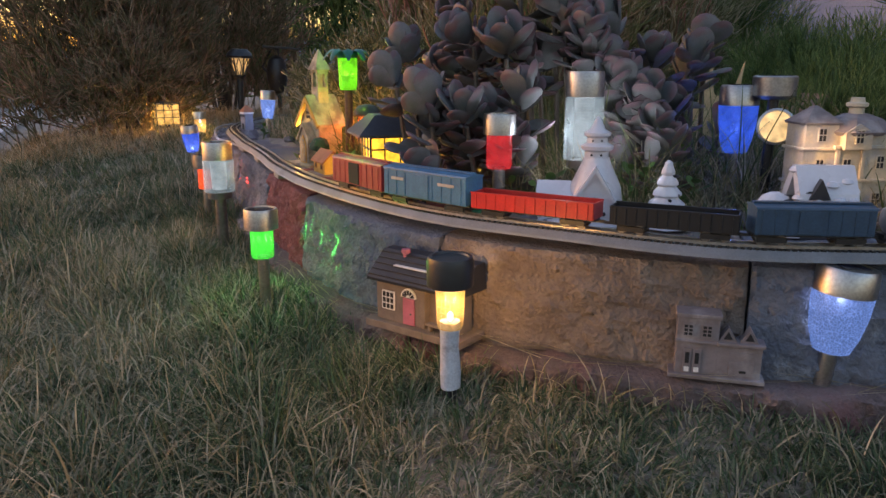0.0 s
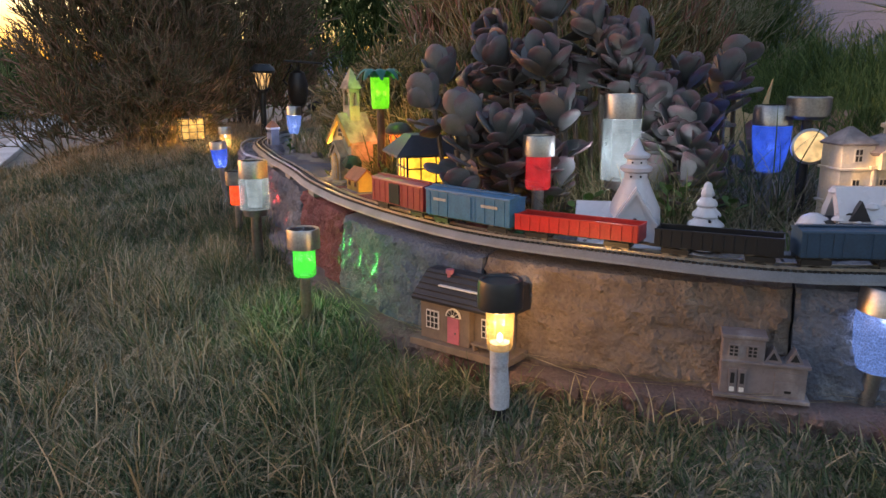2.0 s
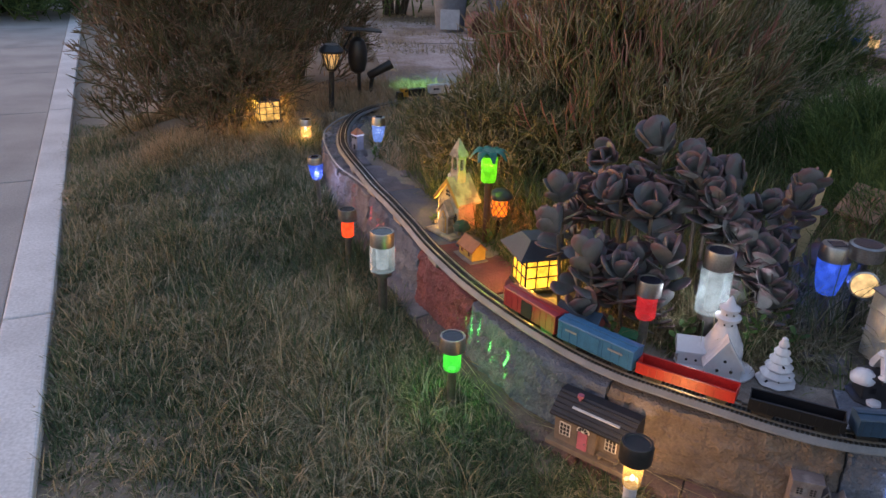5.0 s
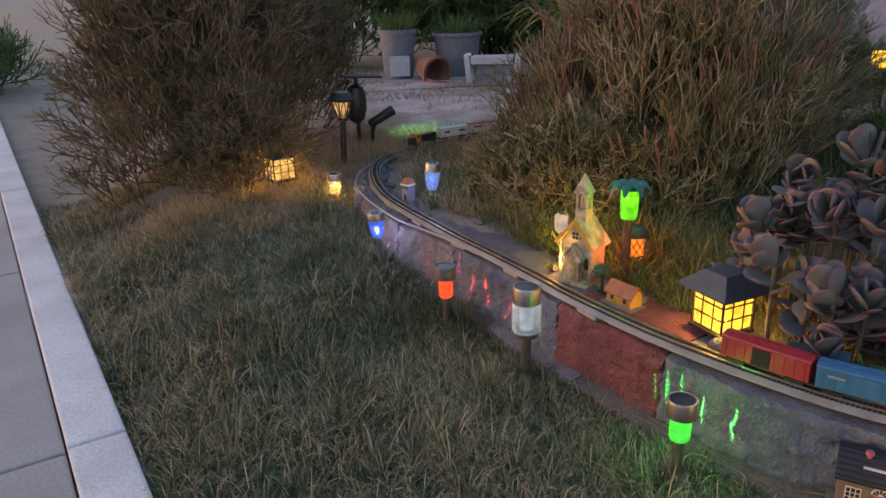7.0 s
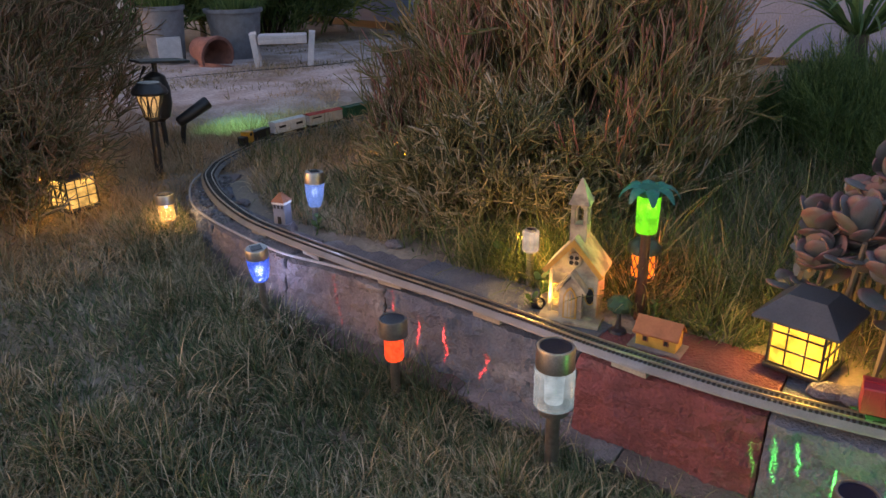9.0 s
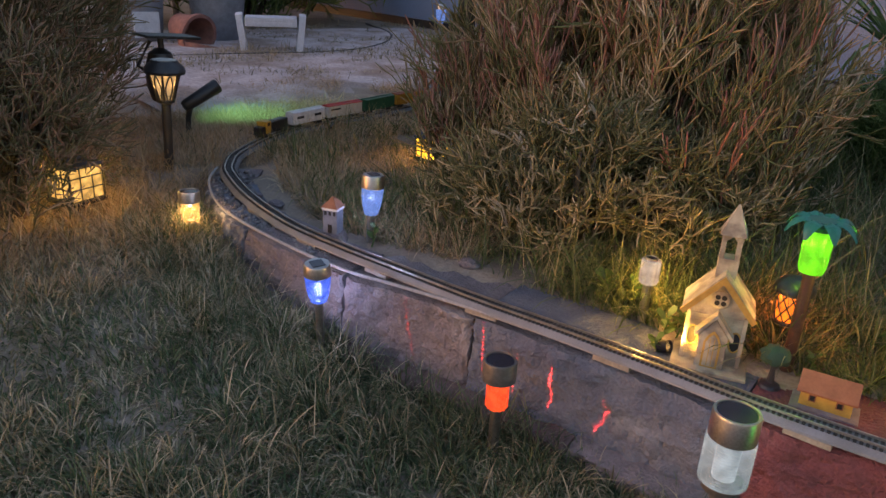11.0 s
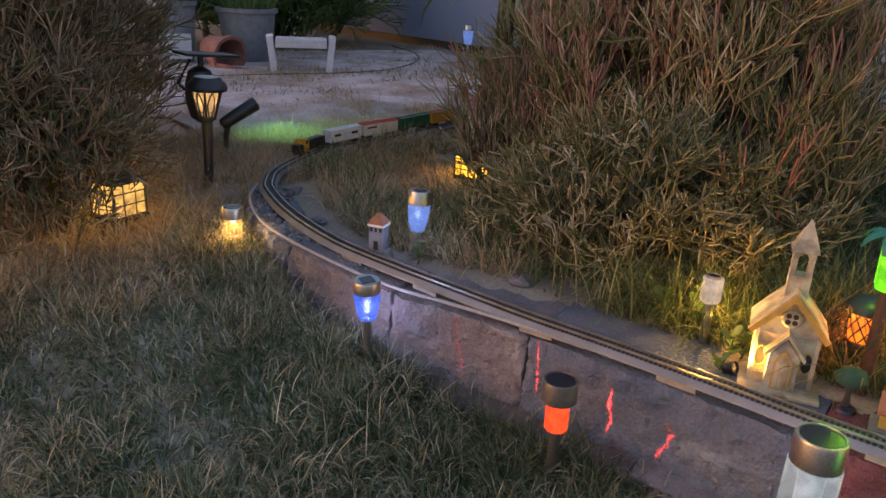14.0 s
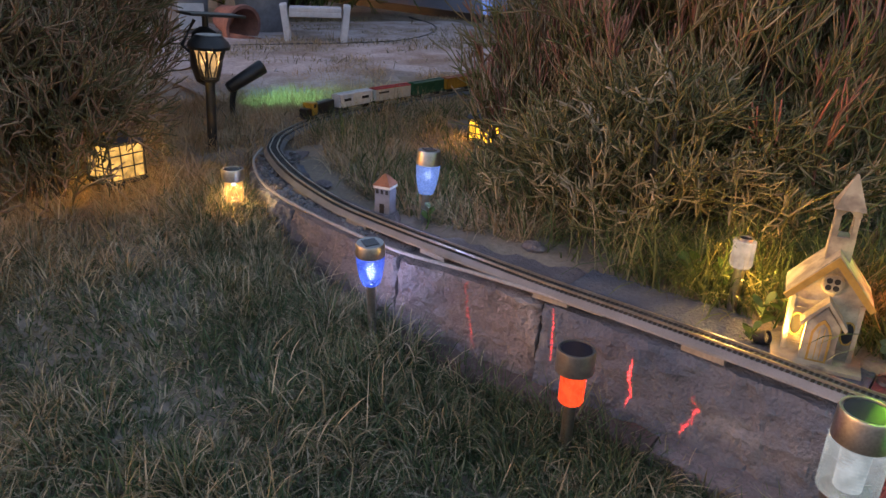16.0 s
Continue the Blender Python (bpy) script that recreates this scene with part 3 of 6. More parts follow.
x, y = scatter(130000, -1.75, 0.55, 2.15, 4.6, dry_keep)
stuff("dry_grass", grass_set(x, y, 0.035, 0.095, 0.0011, 0.0026, 1.0), M_rust_grass, "dry orange-brown grass round the track's corner", "grass")
x, y = scatter(34000, -1.0, 2.4, 4.5, 7.6, lambda x, y: wave(x, 2.2 * y, 1.3) + 0.5 * wave(x, y, 4.0) + 1.3 * np.exp(-((y - 5.45 - 0.1 * x) / 0.28) ** 2) + rng.normal(0, 0.3, len(x)) > 0.5)
stuff("patio_grass", grass_set(x, y, 0.025, 0.075, 0.002, 0.005, 1.1, 0.008), M_dry, "tufts of dry grass growing through the patio", "grass")


x, y = scatter(7000, -1.5, -0.86, 2.45, 2.95, lambda x, y: (np.hypot(x + 1.06, y - 2.86) > 0.055) & (inward(x, y)[0] < -0.03))
stuff("lantern_grass", grass_set(x, y, 0.05, 0.13, 0.001, 0.0024, 0.9, seg=4), M_rust_grass, "tall tangled dry grass in front of the lantern", "grass")
x, y = scatter(5000, -0.55, 0.1, 2.45, 3.3, lambda x, y: dry_keep(x, y) & (wave(x, y, 2.4) + rng.normal(0, 0.5, len(x)) > 0.1))
stuff("corner_weeds", grass_set(x, y, 0.05, 0.13, 0.0014, 0.0032, 0.85, seg=4), M_weed, "green weeds mixed with dry grass inside the curve", "weeds")


BX, BY = -0.274, 1.674


def bed_keep(x, y):
    d, _ = inward(x, y)
    free = np.ones(len(x), bool)
    for cx, cy, r in ((0.2, 1.02, 0.085), (0.303, 0.985, 0.04), (0.56, 1.08, 0.08), (0.475, 0.945, 0.06), (-0.03, 1.135, 0.055), (0.055, 1.07, 0.04), (BX, BY, 0.07), (BX - 0.06, BY - 0.05, 0.05), (-0.236, 1.5, 0.055), (-0.1, 1.335, 0.05), (-0.24, 1.67, 0.035), (0.55, 1.52, 0.11), (0.52, 1.4, 0.08)):
        free &= np.hypot(x - cx, y - cy) > r
    return (d > 0.165) & free & (rng.uniform(0, 1, len(x)) < np.where((x > 0.1) & (y < 1.35), 1.0, 0.6))


# weeds and long straws inside the bed
x, y = scatter(60000, -0.6, 1.7, 0.95, 2.7, bed_keep)
stuff("bed_weeds", grass_set(x, y, 0.03, 0.13, 0.0012, 0.003, 0.95), M_weed, "green and straw weeds growing in the bed", "weeds")
x, y = scatter(16000, -0.4, 1.5, 1.1, 2.6, lambda x, y: bed_keep(x, y) & (inward(x, y)[0] > 0.27))
stuff("long_weeds", grass_set(x, y, 0.1, 0.3, 0.0012, 0.0032, 0.6, seg=5), M_weed, "long arching grass among and behind the succulents", "weeds")
x, y = scatter(15000, -0.42, 0.1, 1.42, 2.0, lambda x, y: bed_keep(x, y) & (inward(x, y)[0] > 0.16))
stuff("lit_weeds", grass_set(x, y, 0.05, 0.19, 0.0012, 0.0032, 0.75, seg=4), M_weed, "tall weeds crowding the birdhouse and palm lamp", "weeds")
x, y = scatter(6500, 0.05, 0.75, 1.04, 1.34, lambda x, y: bed_keep(x, y))
stuff("pale_straws", grass_set(x, y, 0.06, 0.19, 0.001, 0.0022, 0.95, seg=5), M_dry, "pale dry straws among the ceramic houses", "weeds")
x, y = scatter(9000, -0.42, 1.2, 1.08, 2.05, lambda x, y: bed_keep(x, y) & (inward(x, y)[0] > 0.2))
stuff("long_straws", grass_set(x, y, 0.08, 0.24, 0.0009, 0.0018, 0.9, seg=5), M_dry, "long pale straws bending through the bed", "weeds")


def sticks(stems, material_name, levels, spread, shrink, thick, up=0.5, sides=4, kinks=2):
    """Branching upright stems: stems n x (x, y, z, dx, dy, dz, length, radius). Each level forks at its tip."""
    V, Q, T, count = [], [], [], 0
    cur = stems
    for lev in range(levels):
        n = len(cur)
        p0, d, L, R = cur[:, :3], cur[:, 3:6], cur[:, 6], cur[:, 7]
        rows = [p0]
        dd = d.copy()
        for k in range(kinks):
            dd = dd + rng.normal(0, 0.1, (n, 3)) + np.array([0, 0, 0.06 * up])
            dd /= np.linalg.norm(dd, axis=1)[:, None]
            rows.append(rows[-1] + dd * (L / kinks)[:, None])
        u = np.cross(dd, rng.normal(0, 1, (n, 3)))
        u /= np.linalg.norm(u, axis=1)[:, None] + 1e-9
        w = np.cross(dd, u)
        rad = [R * (1 - 0.22 * k / kinks) for k in range(kinks + 1)]
        v = np.zeros((n, (kinks + 1) * sides + 1, 3))
        for k in range(kinks + 1):
            for s in range(sides):
                a = 2 * math.pi * s / sides
                v[:, k * sides + s] = rows[k] + (u * math.cos(a) + w * math.sin(a)) * rad[k][:, None]
        v[:, -1] = rows[-1] + dd * (R * 1.2)[:, None]
        o = (count + np.arange(n) * v.shape[1])[:, None]
        for k in range(kinks):
            for s in range(sides):
                e = (s + 1) % sides
                Q.append(o + np.array([k * sides + s, k * sides + e, (k + 1) * sides + e, (k + 1) * sides + s]))
        for s in range(sides):
            T.append(o + np.array([kinks * sides + s, kinks * sides + (s + 1) % sides, (kinks + 1) * sides]))
        V.append(v.reshape(-1, 3))
        count += n * v.shape[1]
        if lev < levels - 1:
            kids = []
            for c in range(3 if lev < levels - 2 else 2):
                nd = dd + rng.normal(0, spread, (n, 3)) + np.array([0, 0, 0.15 * up])
                nd /= np.linalg.norm(nd, axis=1)[:, None]
                kids.append(np.concatenate([rows[-1], nd, (L * shrink * rng.uniform(0.7, 1.25, n))[:, None], (R * 0.85)[:, None]], 1))
            cur = np.concatenate(kids, 0)
    return np.concatenate(V), np.concatenate(Q), np.concatenate(T)


def bush_stems(n, cx, cy, rx, ry, height, seg_len, radius, dome=0.6, z0=None, low=0.0):
    """Starts of branches all over a dome."""
    a, q, h = rng.uniform(0, 2 * math.pi, n), np.sqrt(rng.uniform(0, 1, n)), rng.uniform(low, 1, n) ** 0.8
    lump = 1 + 0.16 * np.sin(3 * a + 2.0 * cx) + 0.1 * np.sin(7 * a + 5 * h)
    rr = q * (0.45 + 0.55 * np.sqrt(np.clip(1 - (h - 0.35) ** 2 / 0.5, 0, 1))) * lump
    x, y = cx + rx * rr * np.cos(a), cy + ry * rr * np.sin(a)
    gz = ground_z(x, y) if z0 is None else np.full(n, z0)
    z = gz + h * height * (1 - 0.45 * rr ** 2)
    d = np.stack([np.cos(a) * rr * dome, np.sin(a) * rr * dome, np.full(n, 0.75)], 1) + rng.normal(0, 0.3, (n, 3))
    d /= np.linalg.norm(d, axis=1)[:, None]
    return np.concatenate([np.stack([x, y, z], 1), d, (seg_len * rng.uniform(0.7, 1.3, n))[:, None], (radius * rng.uniform(0.75, 1.2, n))[:, None]], 1)


def bush(name, cx, cy, rx, ry, height, n, seg_len, radius, material, label, levels=4, spread=0.32, trunk_n=10, up=0.5, shrink=0.8, sides=4, dome=0.6, shoots=None):
    b = thing(name, pose(cx, cy, float(ground_z(cx, cy)) - 0.01), label, "bush")
    back = Matrix.Translation((-cx, -cy, -float(ground_z(cx, cy)) + 0.01))
    v, q, t = sticks(bush_stems(n, cx, cy, rx, ry, height * 0.85, seg_len, radius, dome), name, levels, spread, shrink, radius, up, sides)
    ob = new("crown", fast_mesh("crown", v, q, t, material))
    ob.parent, ob.matrix_basis = b, back
    if shoots:
        # this year's upright shoots, in bundles over the outside of the crown
        count, reach, shoot_mat = shoots
        st = bush_stems(count, cx, cy, rx * 0.98, ry * 0.98, height * 0.95, reach, radius * 1.05, dome * 0.6, low=0.25)
        v, q, t = sticks(st, name, 3, 0.17, 0.9, radius, 1.6, 5)
        o2 = new("shoots", fast_mesh("shoots", v, q, t, shoot_mat))
        o2.parent, o2.matrix_basis = b, back
        tagged(o2, "upright reddish pencil shoots", kind="stuff")
    for i in range(trunk_n):
        a, k = rng.uniform(0, 6.28), rng.uniform(0.3, 0.8)
        ex, ey = rx * k * math.cos(a), ry * k * math.sin(a)
        sh = Shape().tube([(ex * 0.15, ey * 0.15, 0), (ex * 0.4, ey * 0.4, height * 0.25), (ex * 0.8, ey * 0.8, height * 0.55), (ex, ey, height * 0.8)], [radius * 3, radius * 2.4, radius * 1.8, radius], 5)
        part("branch", sh, M_twig, b, smooth=True)
    return b


M_twig = mat("grey_brown_twigs", (0.09, 0.075, 0.055), 0.85, col2=(0.06, 0.05, 0.04), bump=0.3)
bush("pencil_bush", 0.27, 2.44, 0.46, 0.44, 0.72, 900, 0.06, 0.0027, M_stick, "dense pencil-stemmed bush with reddish tips", levels=4, spread=0.3, up=0.9, dome=0.4, shrink=0.85, shoots=(420, 0.07, M_shoot))
bush("pencil_bush", -0.06, 2.16, 0.34, 0.24, 0.25, 420, 0.046, 0.0025, M_scrub, "low olive-brown twiggy bush overhanging the slabs", spread=0.45, up=0.35)
bush("dead_twig_bush", -0.18, 2.12, 0.2, 0.1, 0.3, 26, 0.05, 0.003, M_deadstick, "bleached dead twigs sticking out of the bush", spread=0.55, up=0.2, trunk_n=3, levels=3)
bush("pencil_bush", -0.1, 2.64, 0.12, 0.1, 0.24, 110, 0.05, 0.0026, M_stick, "small pencil-stemmed clump in front of a lantern", spread=0.25, up=1.0, dome=0.3, trunk_n=4, shoots=(70, 0.06, M_shoot))
bush("pencil_bush", 0.62, 2.85, 0.4, 0.48, 1.0, 800, 0.066, 0.0029, M_greystick, "tall grey-green pencil-stemmed bush behind the bed", spread=0.32, up=0.8)
bush("brush_bush", -1.4, 3.28, 0.34, 0.5, 1.3, 1300, 0.07, 0.0033, M_brush, "dark brown twiggy bush at the lawn's end", spread=0.3)
bush("brush_bush", -1.2, 4.1, 0.38, 0.45, 1.5, 800, 0.07, 0.0032, M_brush, "brown twiggy bush behind the lamp post")
bush("brush_bush", -1.2, 2.88, 0.18, 0.16, 0.36, 260, 0.05, 0.0026, M_brush, "low brown twigs hanging over the lantern", spread=0.4, up=0.1)
bush("fine_bush", 1.12, 3.3, 0.3, 0.35, 0.62, 1100, 0.07, 0.0014, M_fine, "bright green feathery bush beside the house", levels=4, spread=0.28, sides=3)
bush("fine_bush", 1.05, 1.72, 0.28, 0.25, 0.12, 700, 0.05, 0.0014, M_fine, "dark green feathery bush behind the succulents", levels=4, spread=0.35, sides=3)

bush("fine_bush", 1.15, 2.1, 0.35, 0.35, 0.24, 900, 0.05, 0.0014, M_fine, "low bright green feathery plant in the bed", levels=4, spread=0.3, sides=3)

# ---- succulents with round grey leaves ----
M_leafy = mat("grey_succulent_leaf", (0.155, 0.148, 0.16), 0.55, col2=(0.108, 0.124, 0.116), scale=3, fine=40, bump=0.2, col3=(0.155, 0.088, 0.098), spot=0.62, island=0.3)
M_stalk = mat("succulent_stalk", (0.12, 0.1, 0.08), 0.8)


def leaf(L, W, T):
    """A thick spoon-shaped leaf along +x, cupped upwards."""
    sh = Shape()
    nu, nw = 10, 8
    for i in range(nu):
        k = 0.5 - 0.5 * math.cos(math.pi * (0.12 + 0.88 * i / (nu - 1)))
        w = W * (0.16 + 0.84 * math.sin(min(1, k * 1.02 + 0.02) * math.pi * 0.62) ** 1.2) * (math.sqrt(max(0, 1 - ((k - 0.6) / 0.4) ** 2)) if k > 0.6 else 1)
        w = max(w, 0.0008)
        for j in range(nw):
            a = 2 * math.pi * j / nw
            yy = w / 2 * math.cos(a)
            zz = T * (0.6 + 0.4 * k) * math.sin(a) * 0.5 * min(1, w / W * 1.6) + 0.2 * yy * yy / W + 0.13 * L * k * k
            sh.v.append((L * k, yy, zz))
    for i in range(nu - 1):
        for j in range(nw):
            sh.f.append((i * nw + j, i * nw + (j + 1) % nw, (i + 1) * nw + (j + 1) % nw, (i + 1) * nw + j))
    sh.f += [tuple(reversed(range(nw))), tuple((nu - 1) * nw + j for j in range(nw))]
    return sh


LEAF_MESH = None


def succulent(x, y, z, R, tip, turn, n=13):
    """A rosette on its stalk: pairs of leaves, flat outside and upright in the middle."""
    global LEAF_MESH
    gz = float(ground_z(x, y)) - 0.005
    b = thing("succulent", pose(x, y, gz), "grey rosette succulent with thick round reddish-edged leaves", "succulent", "succulents in the bed")
    if LEAF_MESH is None:
        o = part("leaf", leaf(1.0, 0.8, 0.13), M_leafy, b, smooth=True)
        LEAF_MESH = o.data
        bpy.data.objects.remove(o)
    h = z - gz
    part("stalk", Shape().tube([(0.02, 0.03, 0), (0.012, 0.02, h * 0.5), (0, 0, h)], [0.0045, 0.0045, 0.004], 6), M_stalk, b, smooth=True)
    head = pose(0, 0, h, tip[0], tip[1], turn)
    for i in range(4):
        o = new("leaf", LEAF_MESH)
        o.parent = b
        size = R * rng.uniform(0.75, 0.95)
        o.matrix_basis = pose(0.003, 0.004, h - 0.028 - 0.006 * i, 0, 0, i * 137.5 + turn) @ pose(0.003, 0, 0, rng.normal(0, 10), -rng.uniform(-5, 30), 0) @ Matrix.Diagonal((size, size, size, 1))
    for i in range(n):
        k = i / (n - 1)
        o = new("leaf", LEAF_MESH)
        o.parent = b
        lift = 26 + 52 * (1 - k) ** 0.9 + rng.normal(0, 6)
        size = R * (0.55 + 0.45 * math.sin(math.pi * min(1, k * 0.75 + 0.2))) * rng.uniform(0.9, 1.1)
        o.matrix_basis = head @ pose(0, 0, 0.016 * (1 - k) + rng.normal(0, 0.003), 0, 0, i * 137.5 + rng.normal(0, 10)) @ pose(0.004, 0, 0, rng.normal(0, 8), -lift, 0) @ Matrix.Diagonal((size, size * rng.uniform(0.85, 1.1), size, 1))


HEADS = [(-0.06, 1.3, 0.42, 0.05), (-0.02, 1.13, 0.35, 0.052), (-0.075, 1.22, 0.385, 0.05), (0.03, 1.35, 0.5, 0.045), (0.13, 1.3, 0.53, 0.058), (0.1, 1.2, 0.43, 0.055), (0.05, 1.25, 0.45, 0.052),
         (0.12, 1.14, 0.35, 0.055), (0.035, 1.12, 0.33, 0.05), (0.225, 1.32, 0.48, 0.05), (0.29, 1.27, 0.47, 0.06), (0.25, 1.27, 0.43, 0.052), (0.35, 1.27, 0.41, 0.05), (0.42, 1.32, 0.39, 0.05), (0.39, 1.27, 0.33, 0.045), (0.31, 1.13, 0.27, 0.04), (0.43, 1.31, 0.41, 0.05), (0.455, 1.33, 0.44, 0.048), (0.47, 1.27, 0.3, 0.045), (0.4, 1.24, 0.29, 0.045)]
for i in range(30):
    # the crowd between and behind the front heads
    x = -0.04 + 0.4 * ((i * 0.618) % 1)
    y = 1.17 + 0.27 * ((i * 0.377) % 1)
    ridge = 0.3 + 0.22 * math.exp(-((x - 0.15) / 0.16) ** 2) * (0.45 + 0.55 * ((i * 0.77) % 1))
    HEADS.append((x, y, ridge, 0.05))
for i in range(20):
    # low heads at the front and the flanks
    x = -0.015 + 0.14 * ((i * 0.618) % 1) if i < 12 else 0.25 + 0.11 * ((i * 0.618) % 1)
    HEADS.append((x, 1.13 + 0.12 * ((i * 0.377) % 1), 0.245 + 0.1 * ((i * 0.77) % 1), 0.045))
for x, y, z, R in HEADS:
    succulent(x, y, z, R * 1.2, (rng.normal(24, 14), rng.normal(0, 14)), rng.uniform(0, 360), 10)


# straws lying on the wall's ledge
n = 120
ls = rng.uniform(JOINTS[3] + 0.05, JOINTS[6], n)
lb = np.array([(*edge_at(q, rng.uniform(-0.05, -0.012)), LEDGE + 0.003) for q in ls])
lt = np.array([np.arctan2(np.interp(q, EDGE_S, EDGE_T[:, 1]), np.interp(q, EDGE_S, EDGE_T[:, 0])) for q in ls]) + rng.normal(0, 0.18, n) + np.where(rng.uniform(0, 1, n) < 0.5, math.pi, 0)
stuff("ledge_straw", blades(lb, rng.uniform(0.04, 0.11, n), rng.uniform(0.001, 0.002, n), np.full(n, 1.48), rng.uniform(-0.05, 0.12, n), lt), M_dry, "dry straws lying on the stone ledge", "straw")

M_herb = mat("green_herb_leaf", (0.09, 0.17, 0.035), 0.5, col2=(0.06, 0.12, 0.03), scale=60, bump=0.1, spread=0.35)


def herb(x, y, h, n, size):
    """A small leafy weed: a bent stem with broad leaves."""
    gz = float(ground_z(x, y)) - 0.004
    b = thing("leafy_weed", pose(x, y, gz), "small leafy green weed with broad leaves", "weed", "leafy weeds")
    part("stem", Shape().tube([(0, 0, 0), (0.006, -0.004, h * 0.5), (0.002, -0.01, h)], [0.0018, 0.0015, 0.001], 5), M_herb, b)
    for i in range(n):
        k = 0.3 + 0.7 * i / max(1, n - 1)
        q = size * rng.uniform(0.7, 1.1)
        o = part("leaf", leaf(1.0, 0.6, 0.05), M_herb, b, smooth=True, m=pose(0.004, -0.006 * k, h * k, 0, 0, i * 137.5 + 40 * x) @ pose(0, 0, 0, rng.normal(0, 15), -rng.uniform(10, 45), 0) @ Matrix.Diagonal((q, q, q, 1)))


for x, y, h, n, size in ((0.27, 1.075, 0.085, 8, 0.024), (0.13, 1.06, 0.05, 7, 0.02), (0.33, 1.06, 0.06, 6, 0.03), (-0.3, 1.9, 0.06, 8, 0.03), (-0.27, 1.86, 0.05, 7, 0.028), (-0.56, 2.31, 0.05, 8, 0.02), (-0.24, 1.66, 0.04, 7, 0.02), (-0.03, 1.06, 0.03, 6, 0.014), (0.1, 1.13, 0.07, 7, 0.022), (-0.338, 1.735, 0.045, 10, 0.024), (-0.348, 1.718, 0.035, 8, 0.02), (-0.31, 1.745, 0.05, 9, 0.026), (-0.285, 1.735, 0.06, 9, 0.024), (-0.2, 1.56, 0.05, 8, 0.018), (0.16, 1.1, 0.06, 9, 0.026), (0.24, 1.12, 0.075, 9, 0.026), (0.37, 1.09, 0.06, 8, 0.026), (0.3, 1.1, 0.08, 9, 0.022), (0.36, 1.14, 0.1, 9, 0.028), (0.02, 1.1, 0.05, 8, 0.02)):
    herb(x, y, h, n, size)

# ---- solar lamps ----
def glow(name, col, strength, base=None, crackle=0.0, low=0.55, solid=1.0):
    """Lit plastic or glass: its light is uneven, brighter in cracks where crackle is set."""
    ma = mat(name, base or tuple(0.02 + 0.1 * c for c in col), 0.25, emit=col, strength=strength, bump=0.4, fine=220, scale=40, amount=0.2)
    n, l = ma.node_tree.nodes, ma.node_tree.links
    tc = n.new("ShaderNodeTexCoord")
    if crackle:
        v = n.new("ShaderNodeTexVoronoi")
        v.feature = "DISTANCE_TO_EDGE"
        v.inputs["Scale"].default_value = 300.0
        out, lo, hi = v.outputs["Distance"], 0.09, 0.0
    else:
        v = n.new("ShaderNodeTexNoise")
        v.inputs["Scale"].default_value, v.inputs["Detail"].default_value = 45.0, 3.0
        out, lo, hi = v.outputs["Fac"], 0.35, 0.65
    l.new(tc.outputs["Object"], v.inputs["Vector"])
    r = n.new("ShaderNodeMapRange")
    r.inputs["From Min"].default_value, r.inputs["From Max"].default_value = lo, hi
    r.inputs["To Min"].default_value, r.inputs["To Max"].default_value = strength * low, strength * (1.9 - low if not crackle else 1 + crackle)
    l.new(out, r.inputs["Value"])
    l.new(r.outputs["Result"], n["Principled BSDF"].inputs["Emission Strength"])
    n["Principled BSDF"].inputs["Alpha"].default_value = solid
    return ma


def shine(b, z, col, watts, cup=None, x=0.0, y=0.0):
    """The small bulb inside a lit cup, which lets its light out."""
    o = new("bulb", bpy.data.lights.new("bulb", "POINT"))
    o.data.energy, o.data.color, o.data.shadow_soft_size = watts, col, 0.006
    o.parent, o.matrix_basis = b, pose(x, y, z)
    for c in b.children:
        if c.name.split(".")[0] in ("cup", "glass", "lit_panes", "lit_core", "bar"):
            c.visible_shadow = False
    return b


G_green, G_red, G_orange = glow("green_light", (0.03, 1.0, 0.06), 0.55, solid=0.65), glow("red_light", (1.0, 0.035, 0.04), 0.45, solid=0.55), glow("orange_light", (1.0, 0.07, 0.012), 1.1)
G_white, G_blue, G_pale = glow("white_light", (0.7, 0.95, 0.95), 0.13, (0.16, 0.18, 0.18), 0, 0.6, 0.6), glow("blue_light", (0.05, 0.17, 1.0), 0.42, None, 0, 0.6, 0.8), glow("pale_blue_light", (0.22, 0.42, 1.0), 0.42, None, 0.7, 0.7, 0.85)
G_amber, G_lantern, G_lime = glow("amber_light", (1.0, 0.6, 0.16), 0.42, solid=0.6), glow("lantern_light", (1.0, 0.52, 0.03), 1.7), glow("lime_light", (0.17, 1.0, 0.003), 0.7, solid=0.85)
G_dimlantern = glow("dim_lantern_light", (1.0, 0.58, 0.13), 0.75)
G_flame = glow("flame_light", (1.0, 0.2, 0.008), 1.3)
G_ivory = glow("ivory_light", (1.0, 0.85, 0.6), 0.32)
G_core = glow("white_core", (0.8, 0.97, 0.97), 0.5)
G_spark = glow("bulb_spark", (1.0, 0.95, 0.8), 3.0)
G_warm = glow("warm_light", (1.0, 0.68, 0.27), 0.8)
G_post = glow("frosted_lamp_glass", (1.0, 0.66, 0.26), 0.42, (0.15, 0.12, 0.08), 0.5, 0.7, 0.9)
GOLD = (1, 0.56, 0.08)
GREEN, RED, ORANGE, WHITE, BLUE, PALE, AMBER, LIME, WARM = (0.05, 1, 0.08), (1, 0.08, 0.08), (1, 0.16, 0.03), (0.8, 0.95, 1), (0.08, 0.2, 1), (0.45, 0.6, 1), (1, 0.55, 0.15), (0.4, 1, 0.05), (1, 0.65, 0.3)


def base_z(x, y):
    return float(ground_z(x, y))


